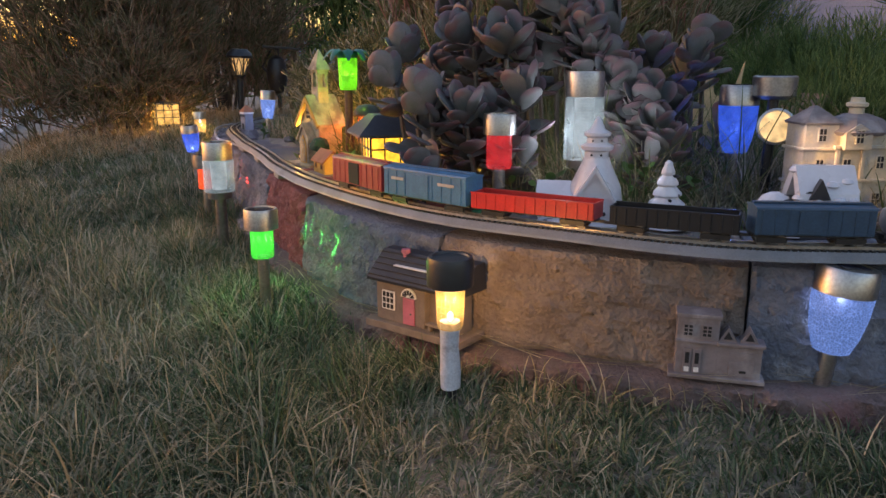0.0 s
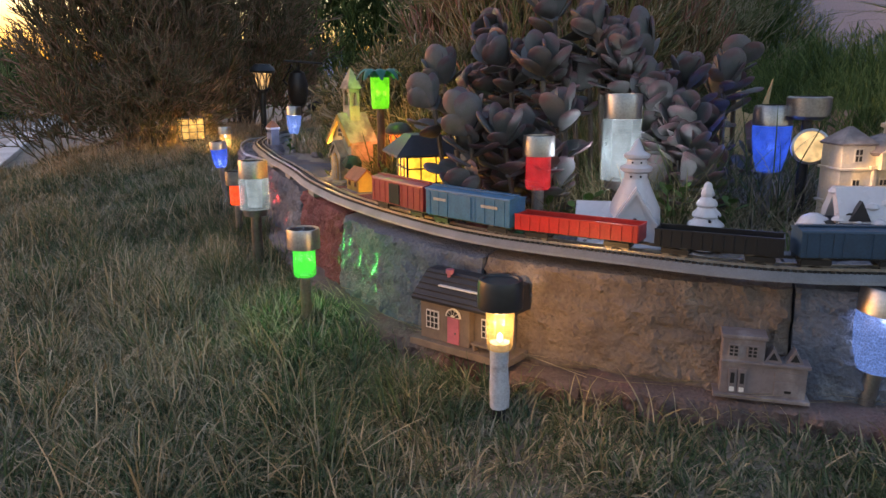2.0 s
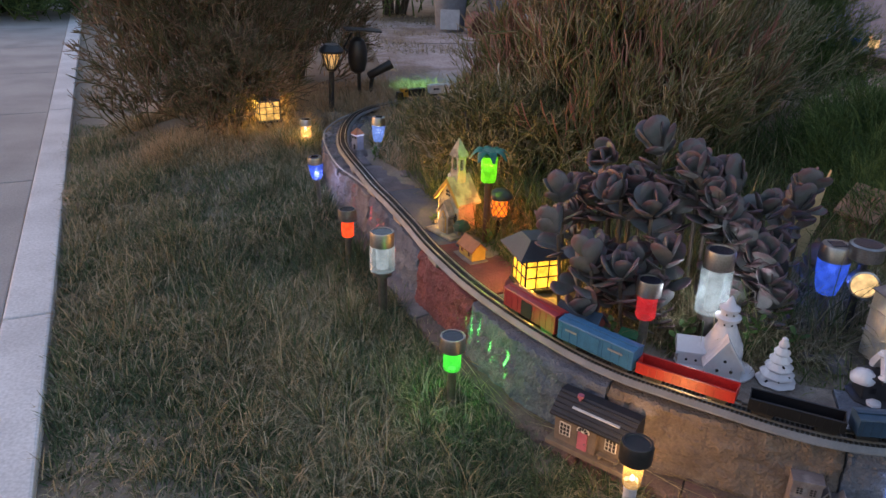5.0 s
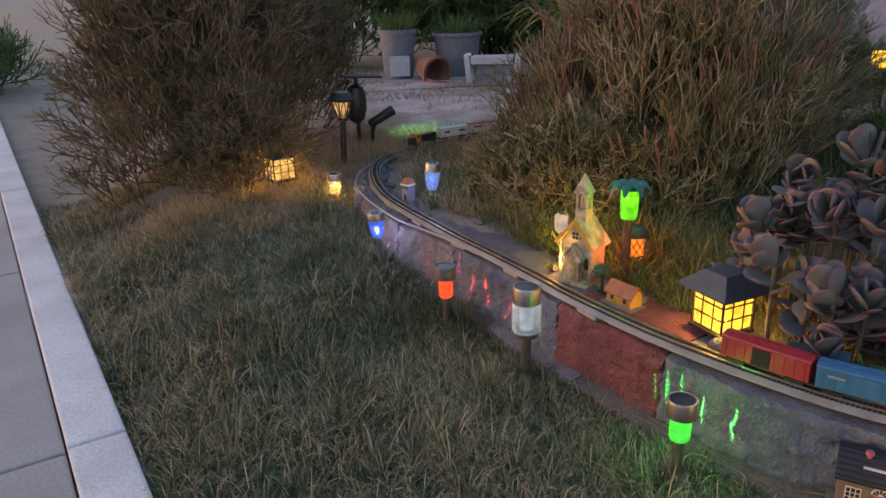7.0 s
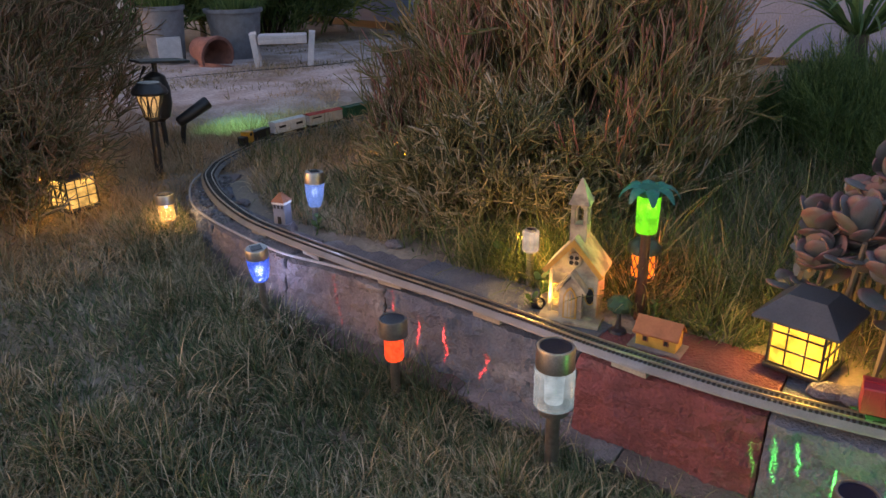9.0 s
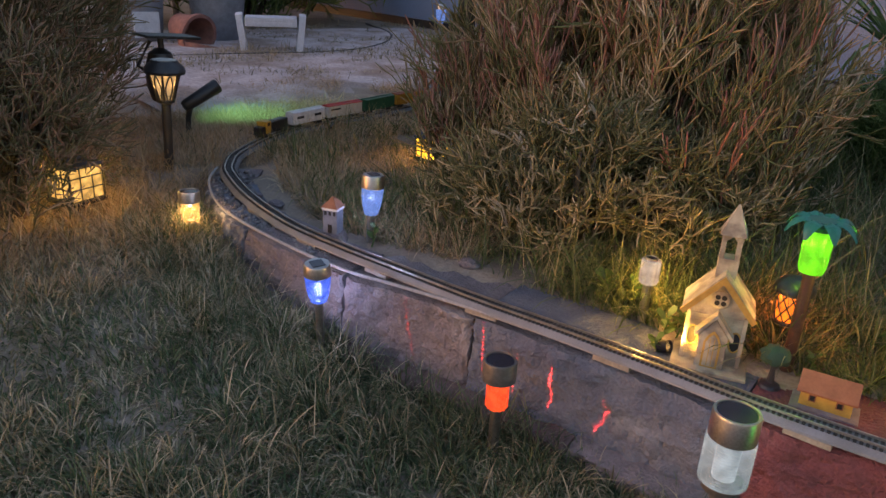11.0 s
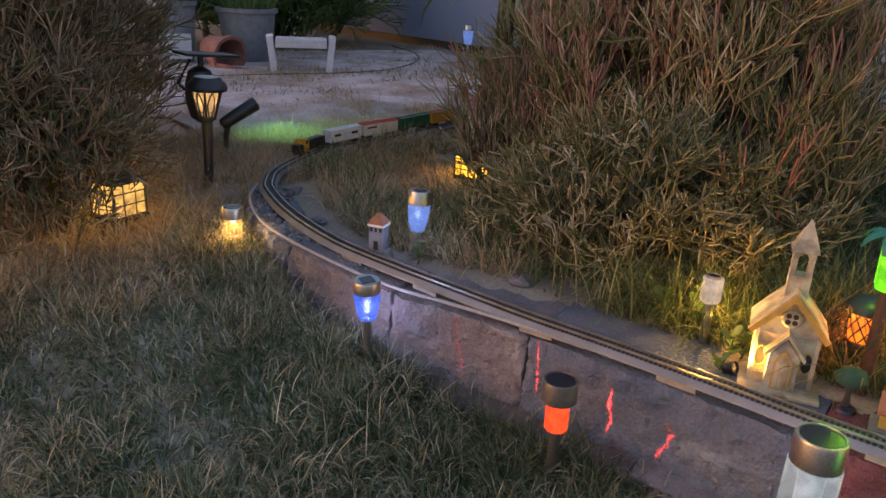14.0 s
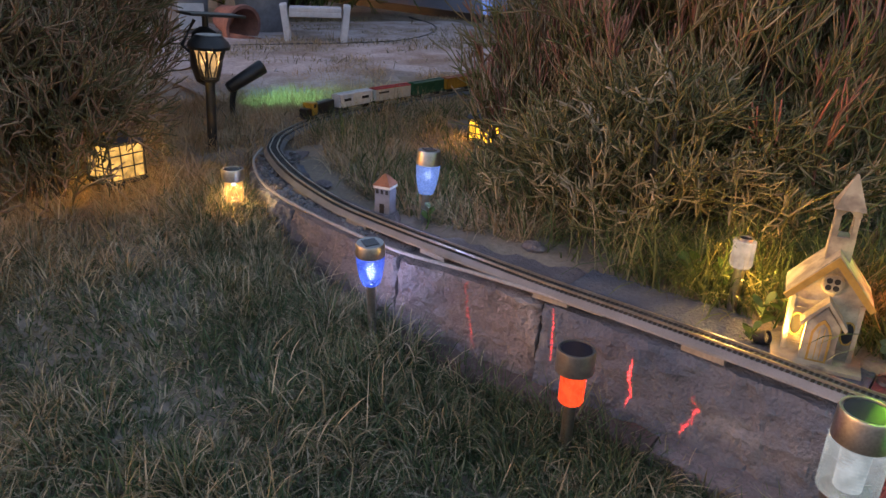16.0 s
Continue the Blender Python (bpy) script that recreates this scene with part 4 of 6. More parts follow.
def stake(b, h, r, material=None):
    part("stake", Shape().lathe([(r * 0.3, -0.02), (r, 0.01), (r, h)], 14), material or M_steel, b, smooth=True)


def can_lamp(x, y, top, cap_r, cap_h, cup_r, cup_h, light, label, cap=None, lean=(0, 0)):
    """A stake lamp with a wide metal cap over a narrower straight cup."""
    z0 = base_z(x, y)
    b = thing("solar_stake_lamp", pose(x, y, z0, *lean), label, "solar lamp", "solar stake lamps")
    h = top - z0
    stake(b, h - cap_h - cup_h + 0.002, cup_r * 0.5)
    c = part("cap", Shape().lathe([(cap_r * 0.8, h - cap_h), (cap_r, h - cap_h), (cap_r, h - 0.003), (cap_r * 0.96, h), (cap_r * 0.86, h), (cap_r * 0.85, h - 0.003), (cap_r * 0.3, h - 0.0032)], 32), cap or M_steel, b, smooth=True)
    part("solar_panel", Shape().lathe([(cap_r * 0.8, h - 0.0025), (cap_r * 0.8, h - 0.0015)], 24), M_panel, c)
    part("cup", Shape().lathe([(cup_r * 0.9, h - cap_h - cup_h), (cup_r, h - cap_h - cup_h + 0.004), (cup_r, h - cap_h + 0.001)], 28, wobble=lambda a, z: 1 + 0.025 * math.cos(14 * a)), light, b, "glowing plastic cup")
    part("bulb_tip", Shape().lathe([(0.001, 0), (0.0045, 0.003), (0.004, 0.009), (0.001, 0.012)], 10, pose(0, 0, h - cap_h - 0.014)), light if light is not G_amber else G_spark, b, smooth=True)
    return b


def taper_lamp(x, y, top, r, cap_h, cup_h, light, label, lean=(0, 0)):
    """A stake lamp with a steel cap and a crackled cup that narrows downwards."""
    z0 = base_z(x, y)
    b = thing("solar_stake_lamp", pose(x, y, z0, *lean), label, "solar lamp", "solar stake lamps")
    h = top - z0
    zc = h - cap_h
    stake(b, zc - cup_h + 0.002, r * 0.3)
    c = part("cap", Shape().lathe([(r * 0.9, zc), (r, zc + 0.001), (r * 0.97, h - 0.004), (r * 0.9, h), (r * 0.3, h + 0.0005)], 32), M_steel, b, smooth=True)
    part("solar_panel", Shape().box((r * 0.95, r * 0.95, 0.001), (0, 0, h + 0.0005)), M_panel, c)
    prof = [(r * 0.5, zc - cup_h), (r * 0.62, zc - cup_h + 0.002), (r * 0.8, zc - cup_h * 0.7), (r * 0.93, zc - cup_h * 0.35), (r * 0.98, zc)]
    part("cup", Shape().lathe(prof, 28, wobble=lambda a, z: 1 + 0.008 * math.sin(5 * a + 300 * z)), light, b, "glowing crackled cup", smooth=True)
    return b


def ribbed_lamp(x, y, top, bottom, r, label, lean=(0, 0)):
    """A stake lamp with a wide ribbed clear cylinder round a white lit core."""
    z0 = base_z(x, y)
    b = thing("solar_stake_lamp", pose(x, y, z0, *lean), label, "solar lamp", "ribbed solar lamps")
    h, hb = top - z0, bottom - z0
    cap_h = 0.036
    stake(b, hb - 0.014, r * 0.38, M_dark_steel)
    c = part("cap", Shape().lathe([(r * 0.9, h - cap_h), (r, h - cap_h), (r, h - 0.003), (r * 0.96, h), (r * 0.86, h), (r * 0.85, h - 0.003), (r * 0.3, h - 0.0032)], 32), M_steel, b, smooth=True)
    part("solar_panel", Shape().lathe([(r * 0.82, h - 0.0025), (r * 0.82, h - 0.0015)], 24), M_panel, c)
    prof = []
    k = 0
    for z in np.arange(hb, h - cap_h, 0.0022):
        prof.append((r * (1.0 if k % 2 else 1.05), z))
        k += 1
    part("glass", Shape().lathe(prof, 32), G_white, b, "ribbed frosted lit cylinder", smooth=True)
    part("lit_core", Shape().lathe([(r * 0.2, hb + 0.002), (r * 0.5, hb + 0.004), (r * 0.55, h - cap_h - 0.002)], 18), G_core, b, "bright white inner core", smooth=True)
    part("collar", Shape().lathe([(r * 0.4, hb - 0.016), (r * 0.82, hb - 0.014), (r * 0.85, hb)], 28), M_dark_steel, b, smooth=True)
    return b


shine(can_lamp(-0.281, 1.112, 0.207, 0.026, 0.031, 0.0175, 0.046, G_green, "steel solar stake lamp with a green lit cup"), 0.115, GREEN, 0.24)
shine(can_lamp(-0.584, 1.8, 0.209, 0.0265, 0.033, 0.0175, 0.05, G_orange, "steel solar stake lamp with an orange-red lit cup", M_dark_steel), 0.1, ORANGE, 0.1)
shine(can_lamp(0.083, 1.09, 0.352, 0.024, 0.03, 0.0185, 0.05, G_red, "steel solar stake lamp with a red lit cup"), 0.12, RED, 0.21)
shine(can_lamp(-0.855, 2.62, 0.262, 0.023, 0.024, 0.0185, 0.045, G_amber, "small steel solar stake lamp with an amber cup"), 0.06, AMBER, 0.5)
shine(ribbed_lamp(-0.455, 1.485, 0.272, 0.172, 0.0295, "steel solar lamp with white ribbed cylinder on the lawn"), 0.19, WHITE, 0.12)
shine(ribbed_lamp(0.208, 1.1, 0.412, 0.285, 0.0275, "steel solar lamp with white ribbed cylinder among succulents"), 0.13, WHITE, 0.4)
shine(taper_lamp(0.472, 1.195, 0.39, 0.031, 0.032, 0.075, G_blue, "steel solar stake lamp with a blue crackled cup"), 0.13, BLUE, 0.14)
shine(taper_lamp(-0.727, 2.17, 0.252, 0.0245, 0.022, 0.055, G_blue, "steel solar stake lamp with a blue cup", (4, -3)), 0.13, PALE, 0.4)
shine(taper_lamp(-0.552, 2.338, 0.345, 0.0235, 0.028, 0.058, G_pale, "steel solar stake lamp with a pale blue crackled cup", (0, 3)), 0.09, PALE, 0.175)
shine(taper_lamp(0.424, 0.772, 0.209, 0.033, 0.03, 0.068, G_pale, "steel solar stake lamp with a pale crackled cup", (0, 6)), 0.14, PALE, 0.12)

# black-capped lamp with a taped stake
z0 = base_z(0.008, 0.785)
b = thing("solar_stake_lamp", pose(0.008, 0.785, z0), "black-capped solar lamp with amber cup and taped stake", "solar lamp", "solar stake lamps")
h = 0.216 - z0
part("cap", Shape().lathe([(0.024, h - 0.034), (0.026, h - 0.033), (0.0265, h - 0.006), (0.0245, h), (0.021, h), (0.02, h - 0.002), (0.006, h - 0.002)], 32), M_black, b, smooth=True)
part("cup", Shape().lathe([(0.0135, h - 0.083), (0.0145, h - 0.08), (0.0165, h - 0.034)], 28, wobble=lambda a, z: 1 + 0.02 * math.cos(12 * a)), G_amber, b, "amber lit plastic cup")
part("bulb_tip", Shape().lathe([(0.001, 0), (0.004, 0.003), (0.0035, 0.009), (0.001, 0.012)], 10, pose(0, 0, h - 0.076)), G_spark, b, "bright bulb tip", smooth=True)
part("collar", Shape().lathe([(0.0085, h - 0.096), (0.0085, h - 0.082)], 16), M_black, b)
part("tape", Shape().lathe([(0.0115, 0.02), (0.012, 0.04), (0.0105, 0.07), (0.0115, 0.1), (0.0095, h - 0.092)], 16, wobble=lambda a, z: 1 + 0.07 * math.sin(3 * a + 60 * z)), M_tape, b, "wrinkled silver tape", smooth=True)
part("stake", Shape().lathe([(0.003, -0.03), (0.008, 0.0), (0.008, 0.022)], 12), M_black, b)
shine(b, h - 0.06, AMBER, 0.75)


def lantern(x, y, z, turn, w, hh, roof, label, light, rise=0.036):
    """A square garden lantern: lit box behind dark bars under a hipped roof."""
    z0 = base_z(x, y)
    b = thing("square_lantern", pose(x, y, z0 - 0.002, 0, 0, turn), label, "lantern", "square lanterns")
    q = z - z0 + 0.002
    sh = Shape().box((w * 1.12, w * 1.12, 0.008), (0, 0, q - 0.008), 0.002)
    if q > 0.012:
        sh.box((w * 0.3, w * 0.3, q - 0.008), (0, 0, 0))
    part("base", sh, M_black, b)
    part("lit_panes", Shape().box((w * 0.94, w * 0.94, hh), (0, 0, q)), light, b, "glowing yellow panes")
    for i in range(4):
        m = pose(0, 0, 0, 0, 0, 90 * i)
        for k, t in ((-0.5, 0.0035), (-0.18, 0.0022), (0.18, 0.0022)):
            part("bar", Shape().box((t, t, hh), (k * w, -w * 0.5, q), 0.0, m), M_black, b)
        for k in (0.02, 0.36, 0.7, 0.97):
            part("bar", Shape().box((w, 0.0025, 0.0025), (0, -w * 0.495, q + hh * k - 0.001), 0.0, m), M_black, b)
    r = roof / 2
    v = [(-r, -r, 0), (r, -r, 0), (r, r, 0), (-r, r, 0), (-r, -r, 0.004), (r, -r, 0.004), (r, r, 0.004), (-r, r, 0.004), (-r * 0.45, -r * 0.45, rise), (r * 0.45, -r * 0.45, rise), (r * 0.45, r * 0.45, rise), (-r * 0.45, r * 0.45, rise)]
    f = [(3, 2, 1, 0), (0, 1, 5, 4), (1, 2, 6, 5), (2, 3, 7, 6), (3, 0, 4, 7), (4, 5, 9, 8), (5, 6, 10, 9), (6, 7, 11, 10), (7, 4, 8, 11), (8, 9, 10, 11)]
    part("roof", Shape().add(v, f, pose(0, 0, q + hh)), M_roofblue, b, "dark slate-coloured hipped roof")
    return b


M_roofblue = mat("dark_slate_plastic", (0.035, 0.04, 0.055), 0.5, col2=(0.05, 0.055, 0.07), fine=300, bump=0.3)
shine(lantern(-0.1, 1.335, 0.222, 17, 0.078, 0.078, 0.125, "square garden lantern glowing yellow under a dark roof", G_lantern), 0.07, GOLD, 1.3)
shine(lantern(-1.06, 2.86, 0.2, 30, 0.085, 0.08, 0.088, "square lantern glowing yellow under the bush", G_dimlantern, 0.008), 0.1, GOLD, 1.7)
z0 = base_z(-0.165, 1.628)
b = thing("lattice_lantern", pose(-0.165, 1.628, z0), "round orange lantern with dark lattice and black cap", "lantern")
h = 0.332 - z0
part("stake", Shape().lathe([(0.003, -0.02), (0.006, 0.0), (0.006, h - 0.068)], 10), M_black, b)
part("lit_core", Shape().lathe([(0.015, h - 0.066), (0.02, h - 0.062), (0.021, h - 0.02), (0.019, h - 0.016)], 20), G_flame, b, "glowing orange cylinder", smooth=True)
for d in (-1, 1):
    for i in range(9):
        a0 = 2 * math.pi * i / 9
        part("bar", Shape().tube([(0.0215 * math.cos(a0 + d * k * 1.3), 0.0215 * math.sin(a0 + d * k * 1.3), h - 0.064 + 0.046 * k) for k in np.linspace(0, 1, 7)], 0.0012, 4), M_black, b)
part("cap", Shape().lathe([(0.024, h - 0.02), (0.031, h - 0.016), (0.03, h - 0.008), (0.02, h + 0.003), (0.008, h + 0.006)], 22), M_black, b, smooth=True)
part("base", Shape().lathe([(0.018, h - 0.072), (0.023, h - 0.068), (0.022, h - 0.064)], 20), M_black, b, smooth=True)
shine(b, h - 0.04, ORANGE, 0.7)
shine(can_lamp(-0.285, 1.81, 0.322, 0.011, 0.006, 0.016, 0.04, G_ivory, "small frosted white lamp standing in the weeds"), 0.1, GOLD, 1.5)

shine(lantern(-0.12, 2.84, 0.215, 25, 0.07, 0.06, 0.08, "small yellow lantern behind the pencil bush", G_lantern), 0.06, GOLD, 0.8)

# coach-style lamp on a post
z0 = base_z(-0.82, 3.03)
b = thing("post_lamp", pose(-0.82, 3.03, z0, 1, 2, 10), "black coach-style solar lamp on a thin post", "post lamp")
h = 0.49 - z0
part("post", Shape().lathe([(0.012, -0.02), (0.012, h - 0.1), (0.02, h - 0.095), (0.02, h - 0.088)], 14), M_black, b, smooth=True)
h -= 0.006
part("lit_core", Shape().lathe([(0.019, h - 0.1), (0.03, h - 0.06), (0.037, h - 0.034)], 6), G_post, b, "glowing frosted glass")
for i in range(6):
    a = math.pi * i / 3
    part("frame_bar", Shape().tube([(0.021 * math.cos(a), 0.021 * math.sin(a), h - 0.101), (0.032 * math.cos(a), 0.032 * math.sin(a), h - 0.06), (0.04 * math.cos(a), 0.04 * math.sin(a), h - 0.032)], 0.0032, 6), M_black, b)
    for side in (-1, 1):
        # each pane has a pointed arch of two bowed bars
        rows = []
        for k in np.linspace(0, 1, 7):
            r, z = (0.02 + 0.018 * k) * 0.9, h - 0.1 + 0.066 * k
            q = a + math.pi / 6 + side * 0.42 * (1 - k ** 2.2) * (0.35 + 0.65 * min(1, 2.2 * k))
            rows.append((r * math.cos(q) * 1.06, r * math.sin(q) * 1.06, z))
        part("arch_bar", Shape().tube(rows, 0.0022, 5), M_black, b)
part("collar", Shape().lathe([(0.014, h - 0.112), (0.023, h - 0.106), (0.023, h - 0.099)], 16), M_black, b, smooth=True)
c = part("cap", Shape().lathe([(0.036, h - 0.036), (0.05, h - 0.033), (0.052, h - 0.026), (0.047, h - 0.015), (0.036, h - 0.006), (0.033, h)], 24), M_black, b, smooth=True)
part("solar_panel", Shape().lathe([(0.029, h), (0.029, h + 0.0012)], 20), M_steel, c, "pale silvery solar disc")
shine(b, h - 0.06, AMBER, 0.42)

# lamp shaped as a palm tree
M_palm = mat("green_palm_plastic", (0.01, 0.16, 0.1), 0.4, col2=(0.01, 0.11, 0.08), bump=0.1)
M_trunk = mat("brown_plastic_pole", (0.07, 0.035, 0.025), 0.5)
z0 = base_z(-0.2, 1.59)
b = thing("palm_tree_lamp", pose(-0.2, 1.59, z0), "solar lamp shaped as a green palm on a brown pole", "solar lamp")
h = 0.448 - z0
part("pole", Shape().lathe([(0.006, -0.02), (0.0095, 0.0), (0.0085, h - 0.078)], 14), M_trunk, b, smooth=True)
part("cup", Shape().lathe([(0.0165, h - 0.078), (0.0185, h - 0.07), (0.02, h - 0.012)], 24, wobble=lambda a, z: 1 + 0.02 * math.cos(12 * a)), G_lime, b, "lime green lit cup")
cr = part("crown", Shape().lathe([(0.02, h - 0.013), (0.024, h - 0.006), (0.02, h + 0.002), (0.008, h + 0.002)], 20), M_palm, b, smooth=True)
for i in range(8):
    sh = Shape()
    for k in range(6):
        u = k / 5
        w = 0.011 * math.sin(math.pi * (0.22 + 0.72 * u))
        x, z = 0.018 + 0.032 * u, h + 0.002 + 0.006 * math.sin(2.4 * u) - 0.022 * u ** 2.4
        sh.v += [(x, -w, z - 0.003), (x, 0, z + 0.001), (x, w, z - 0.003), (x, 0, z - 0.002)]
    for k in range(5):
        for j in range(4):
            sh.f.append((4 * k + j, 4 * k + (j + 1) % 4, 4 * k + 4 + (j + 1) % 4, 4 * k + 4 + j))
    sh.f += [(0, 1, 2, 3), (23, 22, 21, 20)]
    part("frond", sh, M_palm, cr, smooth=True, m=pose(0, 0, 0, 0, 0, 45 * i + 10))
shine(b, h - 0.045, LIME, 0.3)

# spotlight with its own solar cap among the ceramic houses
z0 = base_z(0.513, 1.165)
b = thing("solar_spotlight", pose(0.513, 1.165, z0), "black solar spotlight with a round warm lit lens", "solar lamp")
h = 0.405 - z0
part("pole", Shape().lathe([(0.008, -0.02), (0.008, h - 0.03)], 12), M_black, b)
c = part("cap", Shape().lathe([(0.02, h - 0.036), (0.032, h - 0.03), (0.033, h - 0.002), (0.03, h), (0.008, h - 0.001)], 28), M_steel, b, smooth=True)
part("solar_panel", Shape().lathe([(0.026, h - 0.001), (0.026, h + 0.0005)], 24), M_panel, c)
k = pose(0, -0.018, 0.328 - z0, 90 - 8, 0, -18)
part("head", Shape().lathe([(0.018, -0.03), (0.026, -0.02), (0.028, 0.012), (0.0245, 0.013), (0.0235, 0.006)], 28, k), M_steel, b, smooth=True)
part("lens", Shape().lathe([(0.0235, 0.004), (0.0235, 0.0075)], 24, k), G_warm, b, "lit round lens")

o = new("beam", bpy.data.lights.new("beam", "SPOT"))
o.data.energy, o.data.color, o.data.spot_size, o.data.spot_blend, o.data.shadow_soft_size = 1.0, WARM, radians(95), 1.0, 0.03
o.matrix_world = look((0.505, 1.03, 0.33), (0.6, 1.05, 0.27))


def streak(lamp, target, width, tall, col, watts):
    """A thin upright ray that the ridged cup throws on the wall."""
    o = new("ray", bpy.data.lights.new("ray", "SPOT"))
    o.data.energy, o.data.color, o.data.spot_size, o.data.spot_blend, o.data.shadow_soft_size = watts, col, radians(tall), 0.5, 0.001
    o.matrix_world = look(lamp, target) @ Matrix.Diagonal((width, 1, 1, 1))


for x, y, z, w, t in ((-0.238, 1.262, 0.14, 0.07, 30), (-0.222, 1.235, 0.15, 0.06, 26), (-0.2, 1.19, 0.13, 0.06, 32), (-0.165, 1.135, 0.13, 0.09, 34), (-0.25, 1.29, 0.13, 0.06, 20)):
    streak((-0.281, 1.112, 0.155), (x, y, z), w, t, GREEN, 10.0)
for x, y, z, w, t in ((-0.6, 2.07, 0.14, 0.018, 28), (-0.528, 1.93, 0.15, 0.028, 40), (-0.5, 1.865, 0.13, 0.035, 44), (-0.47, 1.8, 0.13, 0.05, 46), (-0.435, 1.71, 0.11, 0.06, 26)):
    streak((-0.584, 1.8, 0.15), (x, y, z), w, t, (1, 0.03, 0.02), 14.0)

# ---- small houses and ornaments ----
def paint(name, col, rough=0.5, **k):
    return mat(name, col, rough, col2=tuple(c * 0.75 for c in col), scale=45, fine=300, bump=k.pop("bump", 0.12), grain=0.08, **k)


P_brown, P_pink, P_navy, P_cream = paint("brown_toy_wall", (0.17, 0.13, 0.105), 0.7), paint("pink_toy_door", (0.42, 0.12, 0.17)), paint("dark_toy_roof", (0.016, 0.018, 0.026), 0.6), paint("white_toy_trim", (0.72, 0.69, 0.66))
P_mauve = paint("mauve_grey_resin", (0.2, 0.165, 0.17), 0.75, col3=(0.28, 0.25, 0.25), spot=0.6)
P_ochre, P_oldwhite, P_rust = paint("ochre_trim", (0.45, 0.26, 0.05), 0.7), paint("weathered_white_wood", (0.44, 0.38, 0.27), 0.85, bump=0.4, col3=(0.2, 0.17, 0.13), spot=0.53), paint("rust_roof", (0.3, 0.11, 0.05), 0.7)
P_yellow, P_barn, P_teal, P_green = paint("yellow_hut_wall", (0.55, 0.33, 0.06)), paint("barn_red", (0.26, 0.07, 0.055)), paint("deep_blue_roof", (0.03, 0.06, 0.1)), paint("toy_green", (0.02, 0.14, 0.06))
P_beige = paint("beige_shell", (0.46, 0.36, 0.2), 0.75)
P_snowdark = paint("dark_cottage_wall", (0.03, 0.028, 0.032), 0.4)
P_ivory = paint("ivory_ceramic", (0.5, 0.42, 0.31), 0.35, col3=(0.3, 0.29, 0.3), spot=0.55)
P_greytower = paint("grey_tower_wall", (0.17, 0.18, 0.22), 0.7)


def window(b, x, y, z, w, h, frame_mat, nx=2, nz=3, m=None, arch=False):
    """A small framed window with panes, its face turned to -y."""
    m = m if m is not None else Matrix()
    wn_ = part("window", Shape().box((w, 0.002, h), (x, y, z), 0.0, m), frame_mat, b)
    pw, ph = (w - 0.0016 * (nx + 1)) / nx, (h - 0.0016 * (nz + 1)) / nz
    for i in range(nx):
        for j in range(nz):
            part("pane", Shape().box((pw, 0.001, ph), (x - w / 2 + 0.0016 + pw / 2 + i * (pw + 0.0016), y - 0.0008, z + 0.0016 + j * (ph + 0.0016)), 0.0, m), M_hole, wn_)
    return wn_


def gable(w, d, h, rise, over=0.006, thick=0.004):
    """Wall outline and two roof slopes of a gabled body whose gable faces -y."""
    body = Shape().prism([(-w / 2, 0), (w / 2, 0), (w / 2, h), (0, h + rise), (-w / 2, h)], d)
    slopes = []
    for s in (-1, 1):
        e = (s * (w / 2 + over), h - over * rise / (w / 2))
        slopes.append(Shape().prism([e, (0, h + rise), (0, h + rise + thick * 1.3), (e[0], e[1] + thick)], d + 2 * over))
    return body, slopes


# cottage on the ledge
b = thing("toy_cottage", pose(-0.035, 0.932, LEDGE + 0.001, 0, 0, -37.7), "brown toy cottage with pink door and dark roof", "toy house")
part("plinth", Shape().box((0.16, 0.056, 0.01), (0.005, 0.008, 0), 0.001), P_brown, b)
part("wall", Shape().box((0.084, 0.036, 0.052), (-0.022, 0.01, 0.01), 0.001).box((0.05, 0.026, 0.052), (0.045, 0.016, 0.01), 0.001), P_brown, b)
roof = part("roof", Shape().prism([(-0.03, 0.0), (-0.031, 0.004), (0.006, 0.036), (0.026, 0.036), (0.03, 0.0)], 0.155, pose(0.008, 0.009, 0.067) @ Matrix(((0, 1, 0, 0), (1, 0, 0, 0), (0, 0, 1, 0), (0, 0, 0, 1)))), P_navy, b, "dark ribbed toy roof")
for i in range(5):
    k = (i + 0.5) / 5
    part("shingle_row", Shape().box((0.154, 0.002, 0.002), (0.008, -0.022 + 0.036 * k, 0.0705 + 0.0315 * k)), P_navy, roof)
part("roof_stripe", Shape().box((0.092, 0.006, 0.0014), (0.012, -0.004, 0.0875), 0, None), P_cream, roof, "white strip on the roof")
part("chimney", Shape().lathe([(0.004, 0.09), (0.004, 0.102), (0.006, 0.103), (0.006, 0.108)], 12, pose(-0.028, 0.012, 0)), P_pink, b, "pink chimney")
d = part("door", Shape().box((0.019, 0.003, 0.037), (-0.006, -0.009, 0.011), 0.0006), P_pink, b)
part("door_knob", Shape().lathe([(0.001, 0), (0.0016, 0.001), (0.001, 0.002)], 8, pose(0.0, -0.012, 0.028, 90)), M_dark_steel, d)
fan = part("fanlight", Shape().prism([(0.0125 * math.cos(a), 0.0125 * math.sin(a)) for a in np.linspace(0, math.pi, 12)], 0.003, pose(-0.006, -0.009, 0.049)), P_cream, b)
for a in (0.35, 0.95, 1.57, 2.19, 2.79):
    part("pane", Shape().prism([(0.004 * math.cos(a - 0.2), 0.004 * math.sin(a - 0.2)), (0.0105 * math.cos(a - 0.22), 0.0105 * math.sin(a - 0.22)), (0.0105 * math.cos(a + 0.22), 0.0105 * math.sin(a + 0.22)), (0.004 * math.cos(a + 0.2), 0.004 * math.sin(a + 0.2))], 0.0006, pose(-0.006, -0.0109, 0.049)), M_hole, fan)
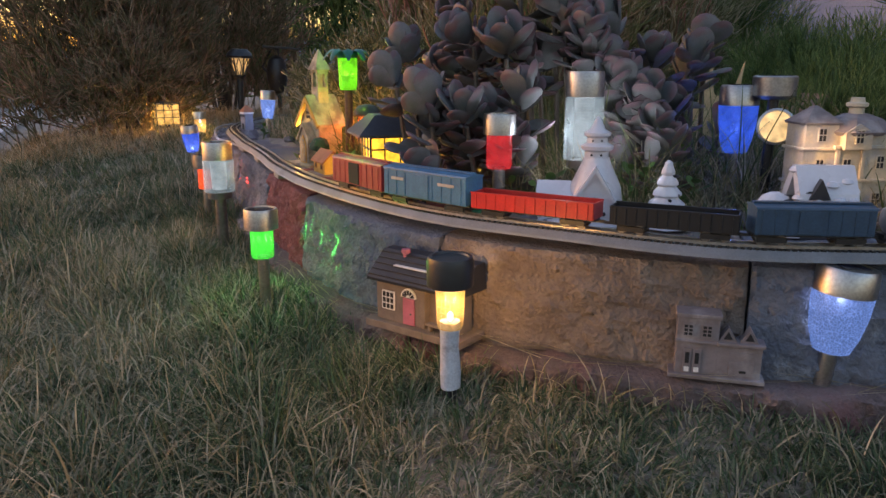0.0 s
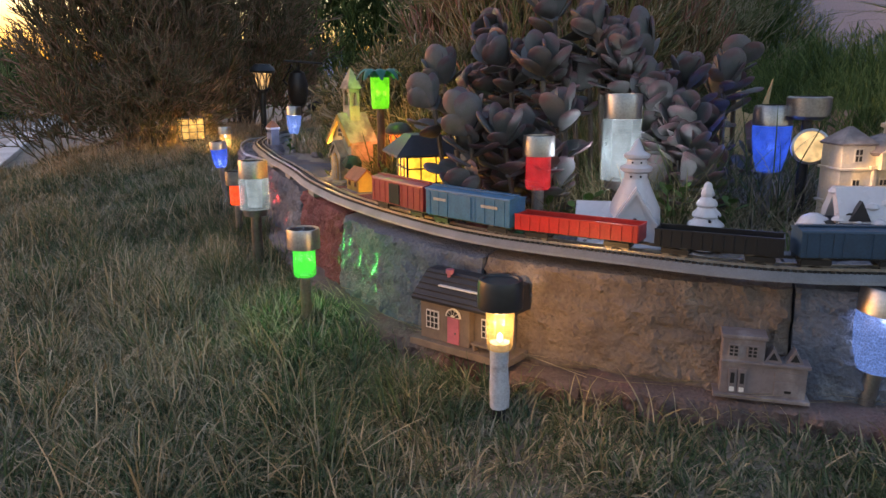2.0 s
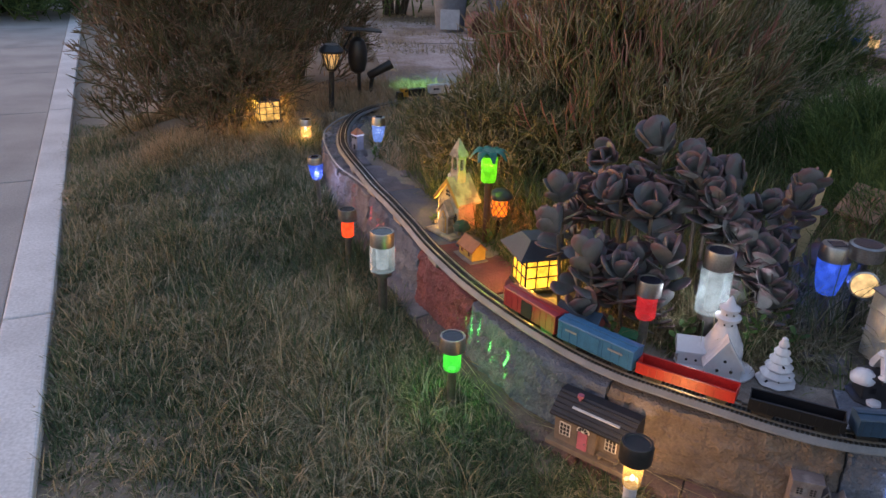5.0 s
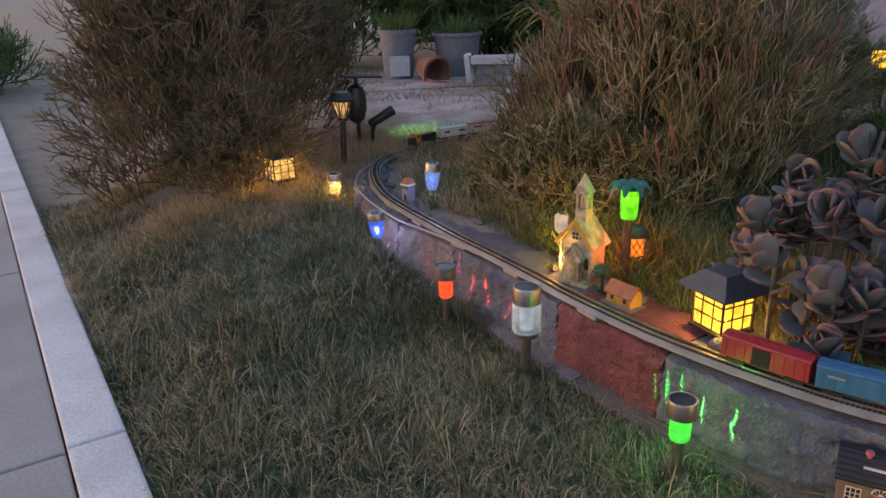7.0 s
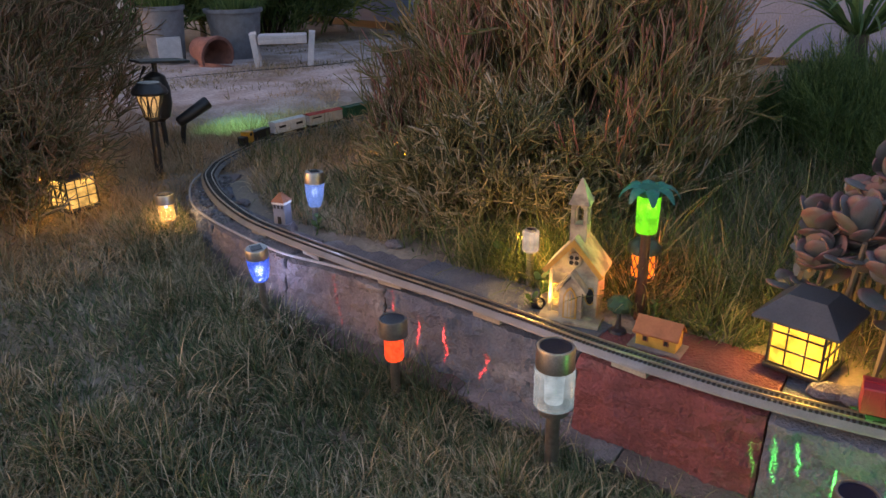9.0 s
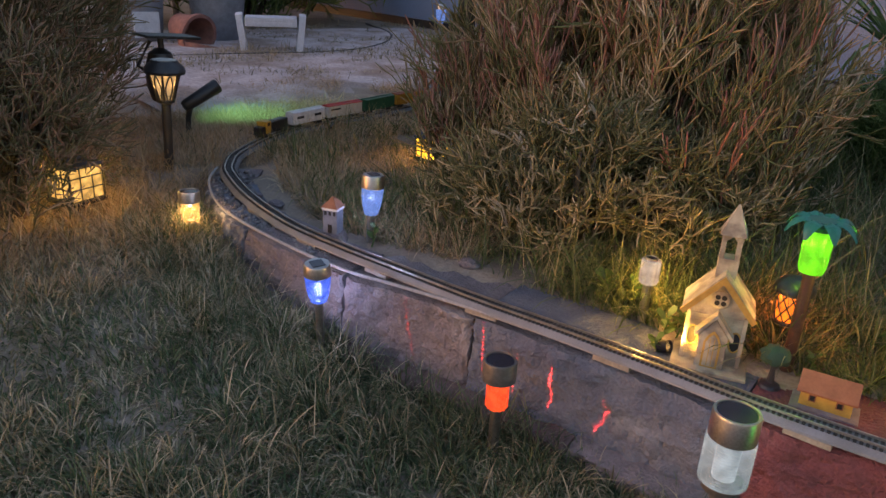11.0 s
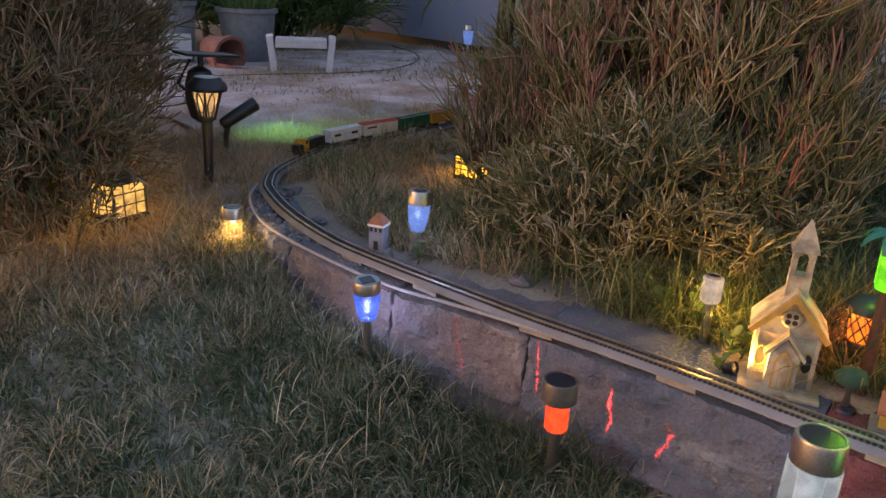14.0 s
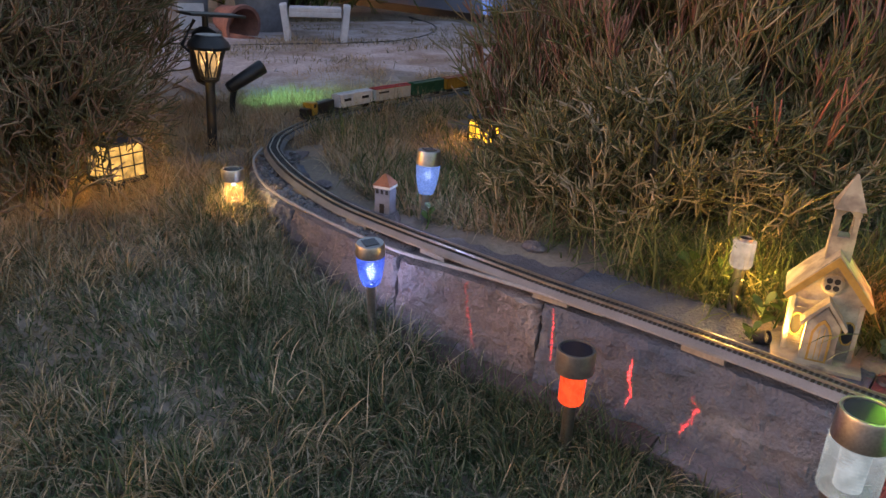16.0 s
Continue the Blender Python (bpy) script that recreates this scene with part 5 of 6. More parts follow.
for x in (-0.042, 0.044):
    window(b, x, -0.009 if x < 0 else 0.002, 0.026, 0.022, 0.026, P_cream, 3, 3)
part("bench", Shape().box((0.04, 0.01, 0.003), (0.045, -0.008, 0.018)).box((0.003, 0.009, 0.008), (0.03, -0.008, 0.01)).box((0.003, 0.009, 0.008), (0.06, -0.008, 0.01)), P_brown, b)

# grey shop on the ledge
b = thing("toy_shop", pose(0.312, 0.787, LEDGE + 0.001, 0, 0, -16) @ Matrix.Diagonal((0.88, 0.88, 0.92, 1)), "mauve-grey resin toy shop building of two storeys", "toy house")
part("wall", Shape().box((0.052, 0.03, 0.078), (-0.025, 0.004, 0), 0.0012).box((0.054, 0.03, 0.046), (0.027, 0.004, 0), 0.0012), P_mauve, b)
part("cornice", Shape().box((0.056, 0.034, 0.005), (-0.025, 0.003, 0.078), 0.001).box((0.058, 0.036, 0.004), (0.028, 0.002, 0.046), 0.001).box((0.054, 0.034, 0.003), (-0.025, 0.002, 0.046), 0.001), P_mauve, b)
part("plinth", Shape().box((0.118, 0.04, 0.005), (0, 0.002, 0), 0.001), P_mauve, b)
for x in (-0.037, -0.014):
    window(b, x, -0.012, 0.054, 0.013, 0.016, P_mauve, 2, 3)
for x in (0.012, 0.038):
    dm = part("dormer", Shape().prism([(-0.011, 0), (0.011, 0), (0, 0.018)], 0.018, pose(x, 0, 0.05)), P_mauve, b)
    part("pane", Shape().prism([(-0.0055, 0.002), (0.0055, 0.002), (0, 0.012)], 0.001, pose(x, -0.0095, 0.051)), M_hole, dm)
for x in (-0.036, -0.024):
    dr = part("door", Shape().box((0.01, 0.003, 0.032), (x, -0.0115, 0.006), 0.0005), P_mauve, b)
    part("pane", Shape().box((0.005, 0.001, 0.014), (x, -0.0133, 0.019)), M_hole, dr)
    part("kick_plate", Shape().box((0.006, 0.001, 0.006), (x, -0.0133, 0.008)), P_cream, dr)
part("sign_board", Shape().box((0.03, 0.002, 0.006), (0.03, -0.012, 0.032)), P_mauve, b)
part("shop_window", Shape().box((0.03, 0.002, 0.018), (0.03, -0.0115, 0.008), 0.0006), P_mauve, b)
part("letter_slot", Shape().box((0.008, 0.001, 0.003), (0.032, -0.0128, 0.012)), M_hole, b)

# glazed ceramic church
TOP = 0.204
b = thing("ceramic_church", pose(0.215, 1.03, TOP, 0, 0, -12), "white glazed ceramic church with stepped round steeple", "ceramic house", "ceramic village")
wsh, slopes = gable(0.062, 0.05, 0.028, 0.048, 0.005, 0.006)
part("porch", wsh, M_white, b, smooth=False, m=pose(0, -0.022, 0))
for s in slopes:
    part("porch_roof", s, M_white, b, m=pose(0, -0.022, 0))
part("nave", Shape().lathe([(0.036, 0), (0.036, 0.03), (0.034, 0.05), (0.02, 0.082), (0.0165, 0.092)], 20, wobble=lambda a, z: 1 + 0.05 * math.cos(4 * a)), M_white, b, smooth=True)
part("steeple", Shape().lathe([(0.0165, 0.088), (0.0165, 0.1), (0.022, 0.103), (0.023, 0.108), (0.015, 0.112), (0.014, 0.119), (0.0185, 0.122), (0.0185, 0.126), (0.01, 0.131), (0.004, 0.144), (0.0015, 0.148)], 18), M_white, b, smooth=True)
wg = part("wing", Shape().box((0.055, 0.045, 0.032), (-0.05, 0.004, 0), 0.004), M_white, b, smooth=True)
part("wing_roof", Shape().prism([(-0.026, 0), (-0.026, 0.005), (0, 0.027), (0.026, 0.005), (0.026, 0)], 0.06, pose(-0.052, 0.004, 0.03, 0, 0, 90)), M_white, b, "snow-white glazed roof")
part("base", Shape().lathe([(0.055, 0), (0.056, 0.004), (0.05, 0.008)], 24, pose(-0.01, -0.005, -0.001) @ Matrix.Diagonal((1.3, 0.95, 1, 1))), M_white, b, smooth=True)
for x, y, z, r in ((0, -0.048, 0.04, 0.0028), (-0.011, -0.048, 0.02, 0.003), (0.013, -0.048, 0.02, 0.003), (-0.007, -0.0155, 0.096, 0.0016), (0.006, -0.0155, 0.096, 0.0016), (-0.006, -0.0138, 0.1155, 0.0014), (0.006, -0.0138, 0.1155, 0.0014), (-0.062, -0.0186, 0.018, 0.0025), (-0.045, -0.0186, 0.018, 0.0025)):
    part("opening", Shape().lathe([(r, -0.001), (r, 0.0012)], 10, pose(x, y, z, 90)), M_hole, b)

b = thing("ceramic_tree", pose(0.303, 0.985, TOP), "white glazed ceramic fir tree in stacked rings", "ceramic tree", "ceramic village")
prof = []
for i in range(6):
    r = 0.034 - 0.005 * i
    z = 0.0145 * i
    prof += [(r * 0.8, z), (r, z + 0.003), (r * 0.96, z + 0.0065), (r * 0.66, z + 0.0125)]
prof += [(0.005, 0.09), (0.001, 0.093)]
part("tree", Shape().lathe(prof, 24, wobble=lambda a, z: 1 + 0.05 * math.cos(7 * a + 40 * z)), M_white, b, smooth=True)
for i in range(12):
    a, z = -2.6 + 0.55 * (i % 5) + 0.2 * i, 0.01 + 0.0062 * i
    r = (0.033 - 0.005 * (z / 0.0145)) * 0.93
    part("opening", Shape().lathe([(0.002, -0.002), (0.002, 0.003)], 8, pose(r * math.cos(a), r * math.sin(a), z, 90, 0, math.degrees(a) + 90)), M_hole, b)

# ceramic villa and snowy cottage
b = thing("ceramic_villa", pose(0.585, 1.085, TOP, 0, 0, 6), "ivory ceramic villa with corner towers and balconies", "ceramic house", "ceramic village")
part("wall", Shape().box((0.05, 0.05, 0.135), (-0.048, 0, 0), 0.002).box((0.09, 0.06, 0.12), (0.02, 0.005, 0), 0.002), P_ivory, b)
part("ledge", Shape().box((0.055, 0.056, 0.004), (-0.048, 0, 0.048), 0.001), P_ivory, b)
part("ledge", Shape().box((0.056, 0.056, 0.004), (-0.048, 0, 0.098), 0.001), P_ivory, b)
part("ledge", Shape().box((0.097, 0.068, 0.004), (0.02, 0.004, 0.052), 0.001), P_ivory, b)
part("ledge", Shape().box((0.1, 0.07, 0.005), (0.02, 0.004, 0.1), 0.001), P_ivory, b)
for x in (-0.022, 0.017, 0.062):
    part("pilaster", Shape().box((0.006, 0.005, 0.1), (x, -0.0265, 0), 0.001), P_ivory, b)
part("tower_roof", Shape().lathe([(0.038, 0.134), (0.04, 0.137), (0.004, 0.16)], 4, pose(-0.048, 0, 0, 0, 0, 45)), P_mauve, b, "grey-blue tiled tower roof")
part("main_roof", Shape().lathe([(0.06, 0.119), (0.064, 0.124), (0.045, 0.14), (0.02, 0.148)], 8, pose(0.02, 0.005, 0, 0, 0, 22.5) @ Matrix.Diagonal((1, 0.72, 1, 1))), P_mauve, b, "grey-blue tiled roof")
part("cupola", Shape().lathe([(0.011, 0.144), (0.01, 0.156), (0.015, 0.159), (0.015, 0.163), (0.01, 0.165), (0.009, 0.171)], 14, pose(0.02, 0.005, 0)), P_ivory, b, smooth=True)
part("gable_front", Shape().prism([(-0.02, 0.1), (0.02, 0.1), (0.02, 0.124), (0, 0.136), (-0.02, 0.124)], 0.02, pose(0.0, -0.028, 0)), P_ivory, b)
for x, y, z in ((-0.048, -0.0252, 0.018), (-0.048, -0.0252, 0.066), (-0.048, -0.0252, 0.11), (-0.006, -0.0252, 0.016), (-0.006, -0.0252, 0.066), (0.045, -0.0252, 0.016), (0.045, -0.0252, 0.07), (0.0, -0.0385, 0.108)):
    window(b, x, y - 0.0005, z, 0.013, 0.02, P_ivory, 2, 2)
b = thing("ceramic_cottage", pose(0.475, 0.945, TOP, 0, 0, -6), "dark ceramic cottage under thick white snow", "ceramic house", "ceramic village")
part("base", Shape().lathe([(0.058, 0), (0.058, 0.004), (0.05, 0.008)], 24, Matrix.Diagonal((1.05, 0.75, 1, 1)), wobble=lambda a, z: 1 + 0.06 * math.cos(5 * a)), P_snowdark, b, smooth=True)
part("wall", Shape().box((0.092, 0.044, 0.046), (0, 0, 0.004), 0.003), P_snowdark, b)
lump = lambda a, z: 1 + 0.06 * math.sin(5 * a + 90 * z)
part("snow_roof", Shape().prism([(-0.032, 0.0), (-0.03, 0.01), (-0.006, 0.043), (0.006, 0.043), (0.03, 0.01), (0.032, 0.0), (0.02, -0.004), (0, 0.03), (-0.02, -0.004)], 0.072, pose(0.014, 0, 0.049, 0, 0, 90)), M_white, b, "thick white snow on the roof")
part("snow_roof", Shape().lathe([(0.021, 0.036), (0.022, 0.042), (0.016, 0.052), (0.006, 0.057)], 16, pose(-0.044, -0.006, 0), wobble=lump), M_white, b, "thick white snow on the roof", smooth=True)
part("porch_arch", Shape().prism([(0.014 * math.cos(a), 0.02 * math.sin(a)) for a in np.linspace(0, math.pi, 12)], 0.012, pose(-0.008, -0.024, 0.042)), P_snowdark, b)
for x in (-0.028, 0.01, 0.03):
    part("snow_heap", Shape().lathe([(0.013, 0), (0.012, 0.004), (0.004, 0.008)], 12, pose(x, -0.03, 0.004), wobble=lump), M_white, b, smooth=True)
for x, y, z, r in ((-0.02, -0.024, 0.052, 0.009), (0.0, -0.03, 0.05, 0.007), (0.026, -0.031, 0.049, 0.01), (0.044, -0.03, 0.05, 0.008), (0.05, -0.01, 0.06, 0.009), (-0.018, 0.0, 0.085, 0.01), (0.02, -0.02, 0.068, 0.01), (0.038, -0.016, 0.072, 0.009)):
    part("snow_clump", Shape().lathe([(r * 0.5, -r * 0.4), (r, 0), (r * 0.7, r * 0.45), (r * 0.2, r * 0.6)], 10, pose(x, y, z), wobble=lump), M_white, b, smooth=True)
part("gable_wall", Shape().prism([(-0.013, 0), (0.013, 0), (0, 0.026)], 0.01, pose(0.002, -0.03, 0.052)), P_snowdark, b)
for x in (-0.03, 0.005, 0.032):
    part("pane", Shape().box((0.01, 0.001, 0.012), (x, -0.0215, 0.018)), M_hole, b)

# weathered wooden bird-house church
b = thing("birdhouse_church", pose(BX, BY, base_z(BX, BY) - 0.004, 0, 0, -52) @ Matrix.Diagonal((0.88, 0.88, 0.9, 1)), "weathered white wooden church birdhouse with ochre trim", "birdhouse")
part("floor_board", Shape().box((0.125, 0.12, 0.006), (0, -0.012, -0.001), 0.001), P_oldwhite, b)
wsh, slopes = gable(0.098, 0.062, 0.105, 0.056, 0.01, 0.007)
part("wall", wsh, P_oldwhite, b)
for s in slopes:
    part("roof", s, P_oldwhite, b, "weathered grey-white roof board")
for s in (-1, 1):
    part("bargeboard", Shape().prism([(s * 0.062, 0.094), (0, 0.164), (0, 0.15), (s * 0.055, 0.088)], 0.007, pose(0, -0.041, 0.003)), P_ochre, b, "ochre gable trim")
    part("corner_board", Shape().box((0.007, 0.004, 0.092), (s * 0.046, -0.0325, 0.004), 0.0006), P_oldwhite, b)
    part("side_window", Shape().prism([(0.0085 * math.cos(a), 0.017 * math.sin(a)) for a in np.linspace(0, 2 * math.pi, 14)[:-1]], 0.003, pose(s * 0.035, -0.0315, 0.05)), M_hole, b)
    part("window_rim", Shape().tube([(s * 0.035 + 0.0095 * math.cos(a), -0.033, 0.05 + 0.018 * math.sin(a)) for a in np.linspace(0, 2 * math.pi, 17)], 0.0016, 6), P_ochre, b)
for i in range(6):
    # lap siding over the front
    part("siding_board", Shape().box((0.092, 0.0022, 0.0016), (0, -0.0314, 0.018 + 0.0145 * i)), P_oldwhite, b)
part("porch", Shape().prism([(-0.023, 0), (0.023, 0), (0.023, 0.062), (0, 0.09), (-0.023, 0.062)], 0.022, pose(0, -0.041, 0.002)), P_oldwhite, b)
for s in (-1, 1):
    part("porch_roof", Shape().prism([(s * 0.03, 0.056), (0, 0.094), (0, 0.101), (s * 0.032, 0.062)], 0.028, pose(0, -0.042, 0.002)), P_oldwhite, b)
dr = part("door", Shape().prism([(-0.014, 0), (0.014, 0), (0.014, 0.046), (0.008, 0.06), (0, 0.068), (-0.008, 0.06), (-0.014, 0.046)], 0.003, pose(0, -0.0525, 0.005)), P_ochre, b)
part("door_panel", Shape().prism([(-0.0105, 0.003), (0.0105, 0.003), (0.0105, 0.045), (0.006, 0.056), (0, 0.062), (-0.006, 0.056), (-0.0105, 0.045)], 0.003, pose(0, -0.0532, 0.005)), P_oldwhite, dr)
for x in (-0.0035, 0.0035):
    part("door_groove", Shape().box((0.0012, 0.001, 0.05), (x, -0.0546, 0.009)), P_ochre, dr)
rw = part("round_window", Shape().lathe([(0.0155, -0.002), (0.0155, 0.002), (0.013, 0.003)], 20, pose(0, -0.0325, 0.122, 90)), P_oldwhite, b)
for x in (-0.0052, 0.0052):
    for z in (-0.0052, 0.0052):
        part("pane", Shape().lathe([(0.0044, 0), (0.0044, 0.003)], 10, pose(x, -0.0335, 0.122 + z, 90)), M_hole, rw)
part("tower", Shape().box((0.034, 0.03, 0.04), (0, 0, 0.148), 0.001), P_oldwhite, b)
for x in (-0.0125, 0.0125):
    for y in (-0.0105, 0.0105):
        part("belfry_post", Shape().box((0.008, 0.008, 0.034), (x, y, 0.187), 0.0008), P_oldwhite, b)
part("belfry_arch", Shape().prism([(-0.017, 0.0), (-0.0085, 0.0), (0, 0.008), (0.0085, 0.0), (0.017, 0.0), (0.017, 0.012), (-0.017, 0.012)], 0.029, pose(0, 0, 0.219)), P_oldwhite, b)
part("spire", Shape().lathe([(0.03, 0.229), (0.026, 0.236), (0.002, 0.278)], 4, pose(0, 0, 0, 0, 0, 45)), P_oldwhite, b)


b = thing("wooden_birdhouse", pose(0.79, 1.64, base_z(0.79, 1.64) - 0.004, 0, 0, 25), "small brown wooden birdhouse standing in the bed", "birdhouse")
P_board = paint("brown_bare_board", (0.24, 0.17, 0.12), 0.8, bump=0.3)
wsh, slopes = gable(0.1, 0.09, 0.1, 0.05, 0.014, 0.008)
part("wall", wsh, P_board, b)
for s in slopes:
    part("roof", s, P_board, b)
part("entrance", Shape().lathe([(0.012, 0), (0.012, 0.003)], 16, pose(0, -0.0452, 0.09, 90)), M_hole, b)
part("perch", Shape().tube([(0, -0.045, 0.066), (0, -0.068, 0.066)], 0.0025, 8), P_board, b)


b = thing("solar_spotlight", pose(-0.328, 1.716, base_z(-0.328, 1.716)), "tiny black spotlight half hidden in weeds by the birdhouse", "solar lamp")
part("stake", Shape().tube([(0, 0, -0.02), (0, 0, 0.018)], 0.0025, 6), M_black, b)
k = pose(0, 0, 0.024, 65, 0, 12)
part("housing", Shape().lathe([(0.006, -0.012), (0.009, -0.01), (0.0105, 0.008), (0.009, 0.0085), (0.008, 0.004)], 16, k), M_black, b, smooth=True)
part("lens", Shape().lathe([(0.008, 0.002), (0.008, 0.004)], 14, k), G_warm, b, "lit yellow lens")
o = new("beam", bpy.data.lights.new("beam", "SPOT"))
o.data.energy, o.data.color, o.data.spot_size, o.data.spot_blend, o.data.shadow_soft_size = 3.2, GOLD, radians(140), 0.8, 0.008
o.matrix_world = look((-0.332, 1.696, 0.238), (-0.255, 1.64, 0.3))


def hut(x, y, z, turn, w, d, h, rise, wall_m, roof_m, name, label, windows=2):
    b = thing(name, pose(x, y, z, 0, 0, turn), label, "toy house", "toy village huts")
    sh, slopes = gable(d, w, h, rise, 0.005, 0.003)
    part("wall", sh, wall_m, b, m=pose(0, 0, 0, 0, 0, 90))
    for s in slopes:
        part("roof", s, roof_m, b, m=pose(0, 0, 0, 0, 0, 90))
    for i in range(windows):
        window(b, (i - (windows - 1) / 2) * w / max(1, windows) * 1.05, -d / 2 - 0.0006, h * 0.35, w * 0.14, h * 0.42, P_rust, 1, 1)
    return b


b = hut(-0.236, 1.5, TOP + 0.004, -62, 0.066, 0.036, 0.026, 0.017, P_yellow, P_rust, "yellow_hut", "yellow toy station hut with rust-red roof")
part("platform", Shape().box((0.088, 0.05, 0.005), (0, -0.004, -0.005), 0.001), P_mauve, b)
hut(-0.03, 1.135, TOP, -38, 0.085, 0.05, 0.034, 0.026, P_barn, P_teal, "red_barn", "brick-red toy barn with dark blue roof")
hut(0.062, 1.1, TOP, -30, 0.026, 0.024, 0.026, 0.006, P_green, P_green, "green_shed", "tiny green toy shed with flat roof", 1)
z = 0.222
b = thing("toy_tower", pose(-0.622, 2.365, z, 0, 0, -50), "grey toy tower with orange hipped roof", "toy house")
part("wall", Shape().box((0.032, 0.028, 0.054), (0, 0, 0), 0.001), P_greytower, b)
part("parapet", Shape().box((0.036, 0.032, 0.006), (0, 0, 0.05), 0.001), P_cream, b)
part("roof", Shape().lathe([(0.026, 0.056), (0.004, 0.076)], 4, pose(0, 0, 0, 0, 0, 45)), P_rust, b, "orange tiled roof")
part("door", Shape().box((0.009, 0.002, 0.018), (0, -0.0145, 0.002)), M_hole, b)
for x in (-0.01, 0, 0.01):
    part("opening", Shape().box((0.005, 0.001, 0.008), (x, -0.0145, 0.04)), M_hole, b)

# toy tree beside the hut, toy car, horned shell, hedge and pebbles
b = thing("toy_tree", pose(-0.262, 1.572, TOP + 0.001), "tiny dark green toy tree on a base", "toy tree")
part("trunk", Shape().tube([(0, 0, 0), (0.003, 0.002, 0.02), (0, 0, 0.045)], [0.007, 0.004, 0.003], 7), P_snowdark, b, smooth=True)
part("crown", Shape().lathe([(0.004, 0.036), (0.018, 0.042), (0.021, 0.052), (0.014, 0.063), (0.003, 0.067)], 16, wobble=lambda a, z: 1 + 0.16 * math.sin(5 * a + 200 * z)), paint("toy_tree_green", (0.015, 0.05, 0.03), 0.8, bump=0.6), b, smooth=True)
part("base", Shape().lathe([(0.016, 0), (0.014, 0.004), (0.005, 0.007)], 14), P_snowdark, b, smooth=True)
b = thing("toy_car", pose(0.05, 1.052, TOP + 0.001, 0, 0, 70), "tiny green toy car beside the track", "toy car")
part("body", Shape().box((0.032, 0.015, 0.008), (0, 0, 0.004), 0.002).box((0.016, 0.013, 0.008), (-0.002, 0, 0.011), 0.002), P_green, b)
for x in (-0.009, 0.009):
    for y in (-0.0075, 0.0075):
        part("wheel", Shape().lathe([(0.004, -0.0015), (0.004, 0.0015)], 10, pose(x, y, 0.004, 90)), M_black, b)
b = thing("horned_shell", pose(0.565, 1.57, base_z(0.565, 1.57) - 0.01, -4, 3, -16) @ Matrix.Diagonal((1.0, 1.0, 1.08, 1)), "beige horned skull-shaped ornament standing in weeds", "ornament")
part("shell", Shape().prism([(-0.03, 0), (0.03, 0), (0.042, 0.07), (0.05, 0.1), (0.04, 0.14), (0.045, 0.22), (0.03, 0.165), (0.012, 0.15), (-0.008, 0.155), (-0.018, 0.215), (-0.032, 0.15), (-0.05, 0.11), (-0.03, 0.07)], 0.018), P_beige, b)
sh = Shape()
for i in range(9):
    k = i / 8
    sh.box((0.018, 0.012, 0.012 + 0.003 * (i % 2)), (-0.145 + 0.012 * i, 1.2 - 0.013 * i, TOP), 0.003, None, -45)
tagged(part("toy_hedge", sh, paint("hedge_green", (0.02, 0.06, 0.04), 0.9, bump=0.8)), "low dark green toy hedge beside the track", "toy hedge")
for x, y, r in ((0.122, 1.03, 0.014), (0.15, 1.015, 0.01), (0.135, 1.0, 0.008), (-0.1, 1.235, 0.03), (-0.125, 1.27, 0.026), (-0.44, 2.12, 0.02), (-0.66, 2.62, 0.018), (0.45, 1.06, 0.03), (0.63, 1.0, 0.04), (0.4, 1.08, 0.02), (-0.675, 2.55, 0.012), (-0.68, 2.7, 0.012)):
    ph = rng.uniform(0, 6)
    st = part("stone", Shape().lathe([(r * 0.7, -0.004), (r, r * 0.2), (r * 0.8, r * 0.55), (r * 0.25, r * 0.75)], 10, pose(0, 0, 0), wobble=lambda a, z: 1 + 0.2 * math.sin(2 * a + ph) + 0.1 * math.sin(5 * a)), M_pink, None, smooth=True, m=pose(x, y, max(base_z(x, y), TOP if inward(x, y)[0][0] < 0.17 else 0)))
    tagged(st, "small pale rounded stone lying in the bed", "stone", "loose stones")

# ---- trains ----
def livery(name, col, rough=0.4):
    return mat(name, col, rough, col2=tuple(c * 0.8 for c in col), scale=60, fine=400, bump=0.08)


T_red, T_blue, T_scarlet, T_coal = livery("dark_red_car", (0.3, 0.025, 0.035)), livery("blue_car", (0.035, 0.14, 0.28)), livery("scarlet_car", (0.5, 0.025, 0.02)), livery("black_car", (0.01, 0.01, 0.013))
T_navy, T_silver, T_cream = livery("navy_car", (0.025, 0.06, 0.11)), mat("silver_tank", (0.38, 0.38, 0.41), 0.4, 0.6, col2=(0.3, 0.3, 0.32), bump=0.05), livery("cream_car", (0.62, 0.58, 0.55))
T_green, T_gold, T_white = livery("green_car", (0.015, 0.1, 0.05)), livery("gold_car", (0.5, 0.26, 0.03)), livery("white_car", (0.65, 0.65, 0.7))
T_teal, T_rustroof = livery("teal_car", (0.08, 0.16, 0.18)), livery("rust_roof_car", (0.34, 0.1, 0.04))


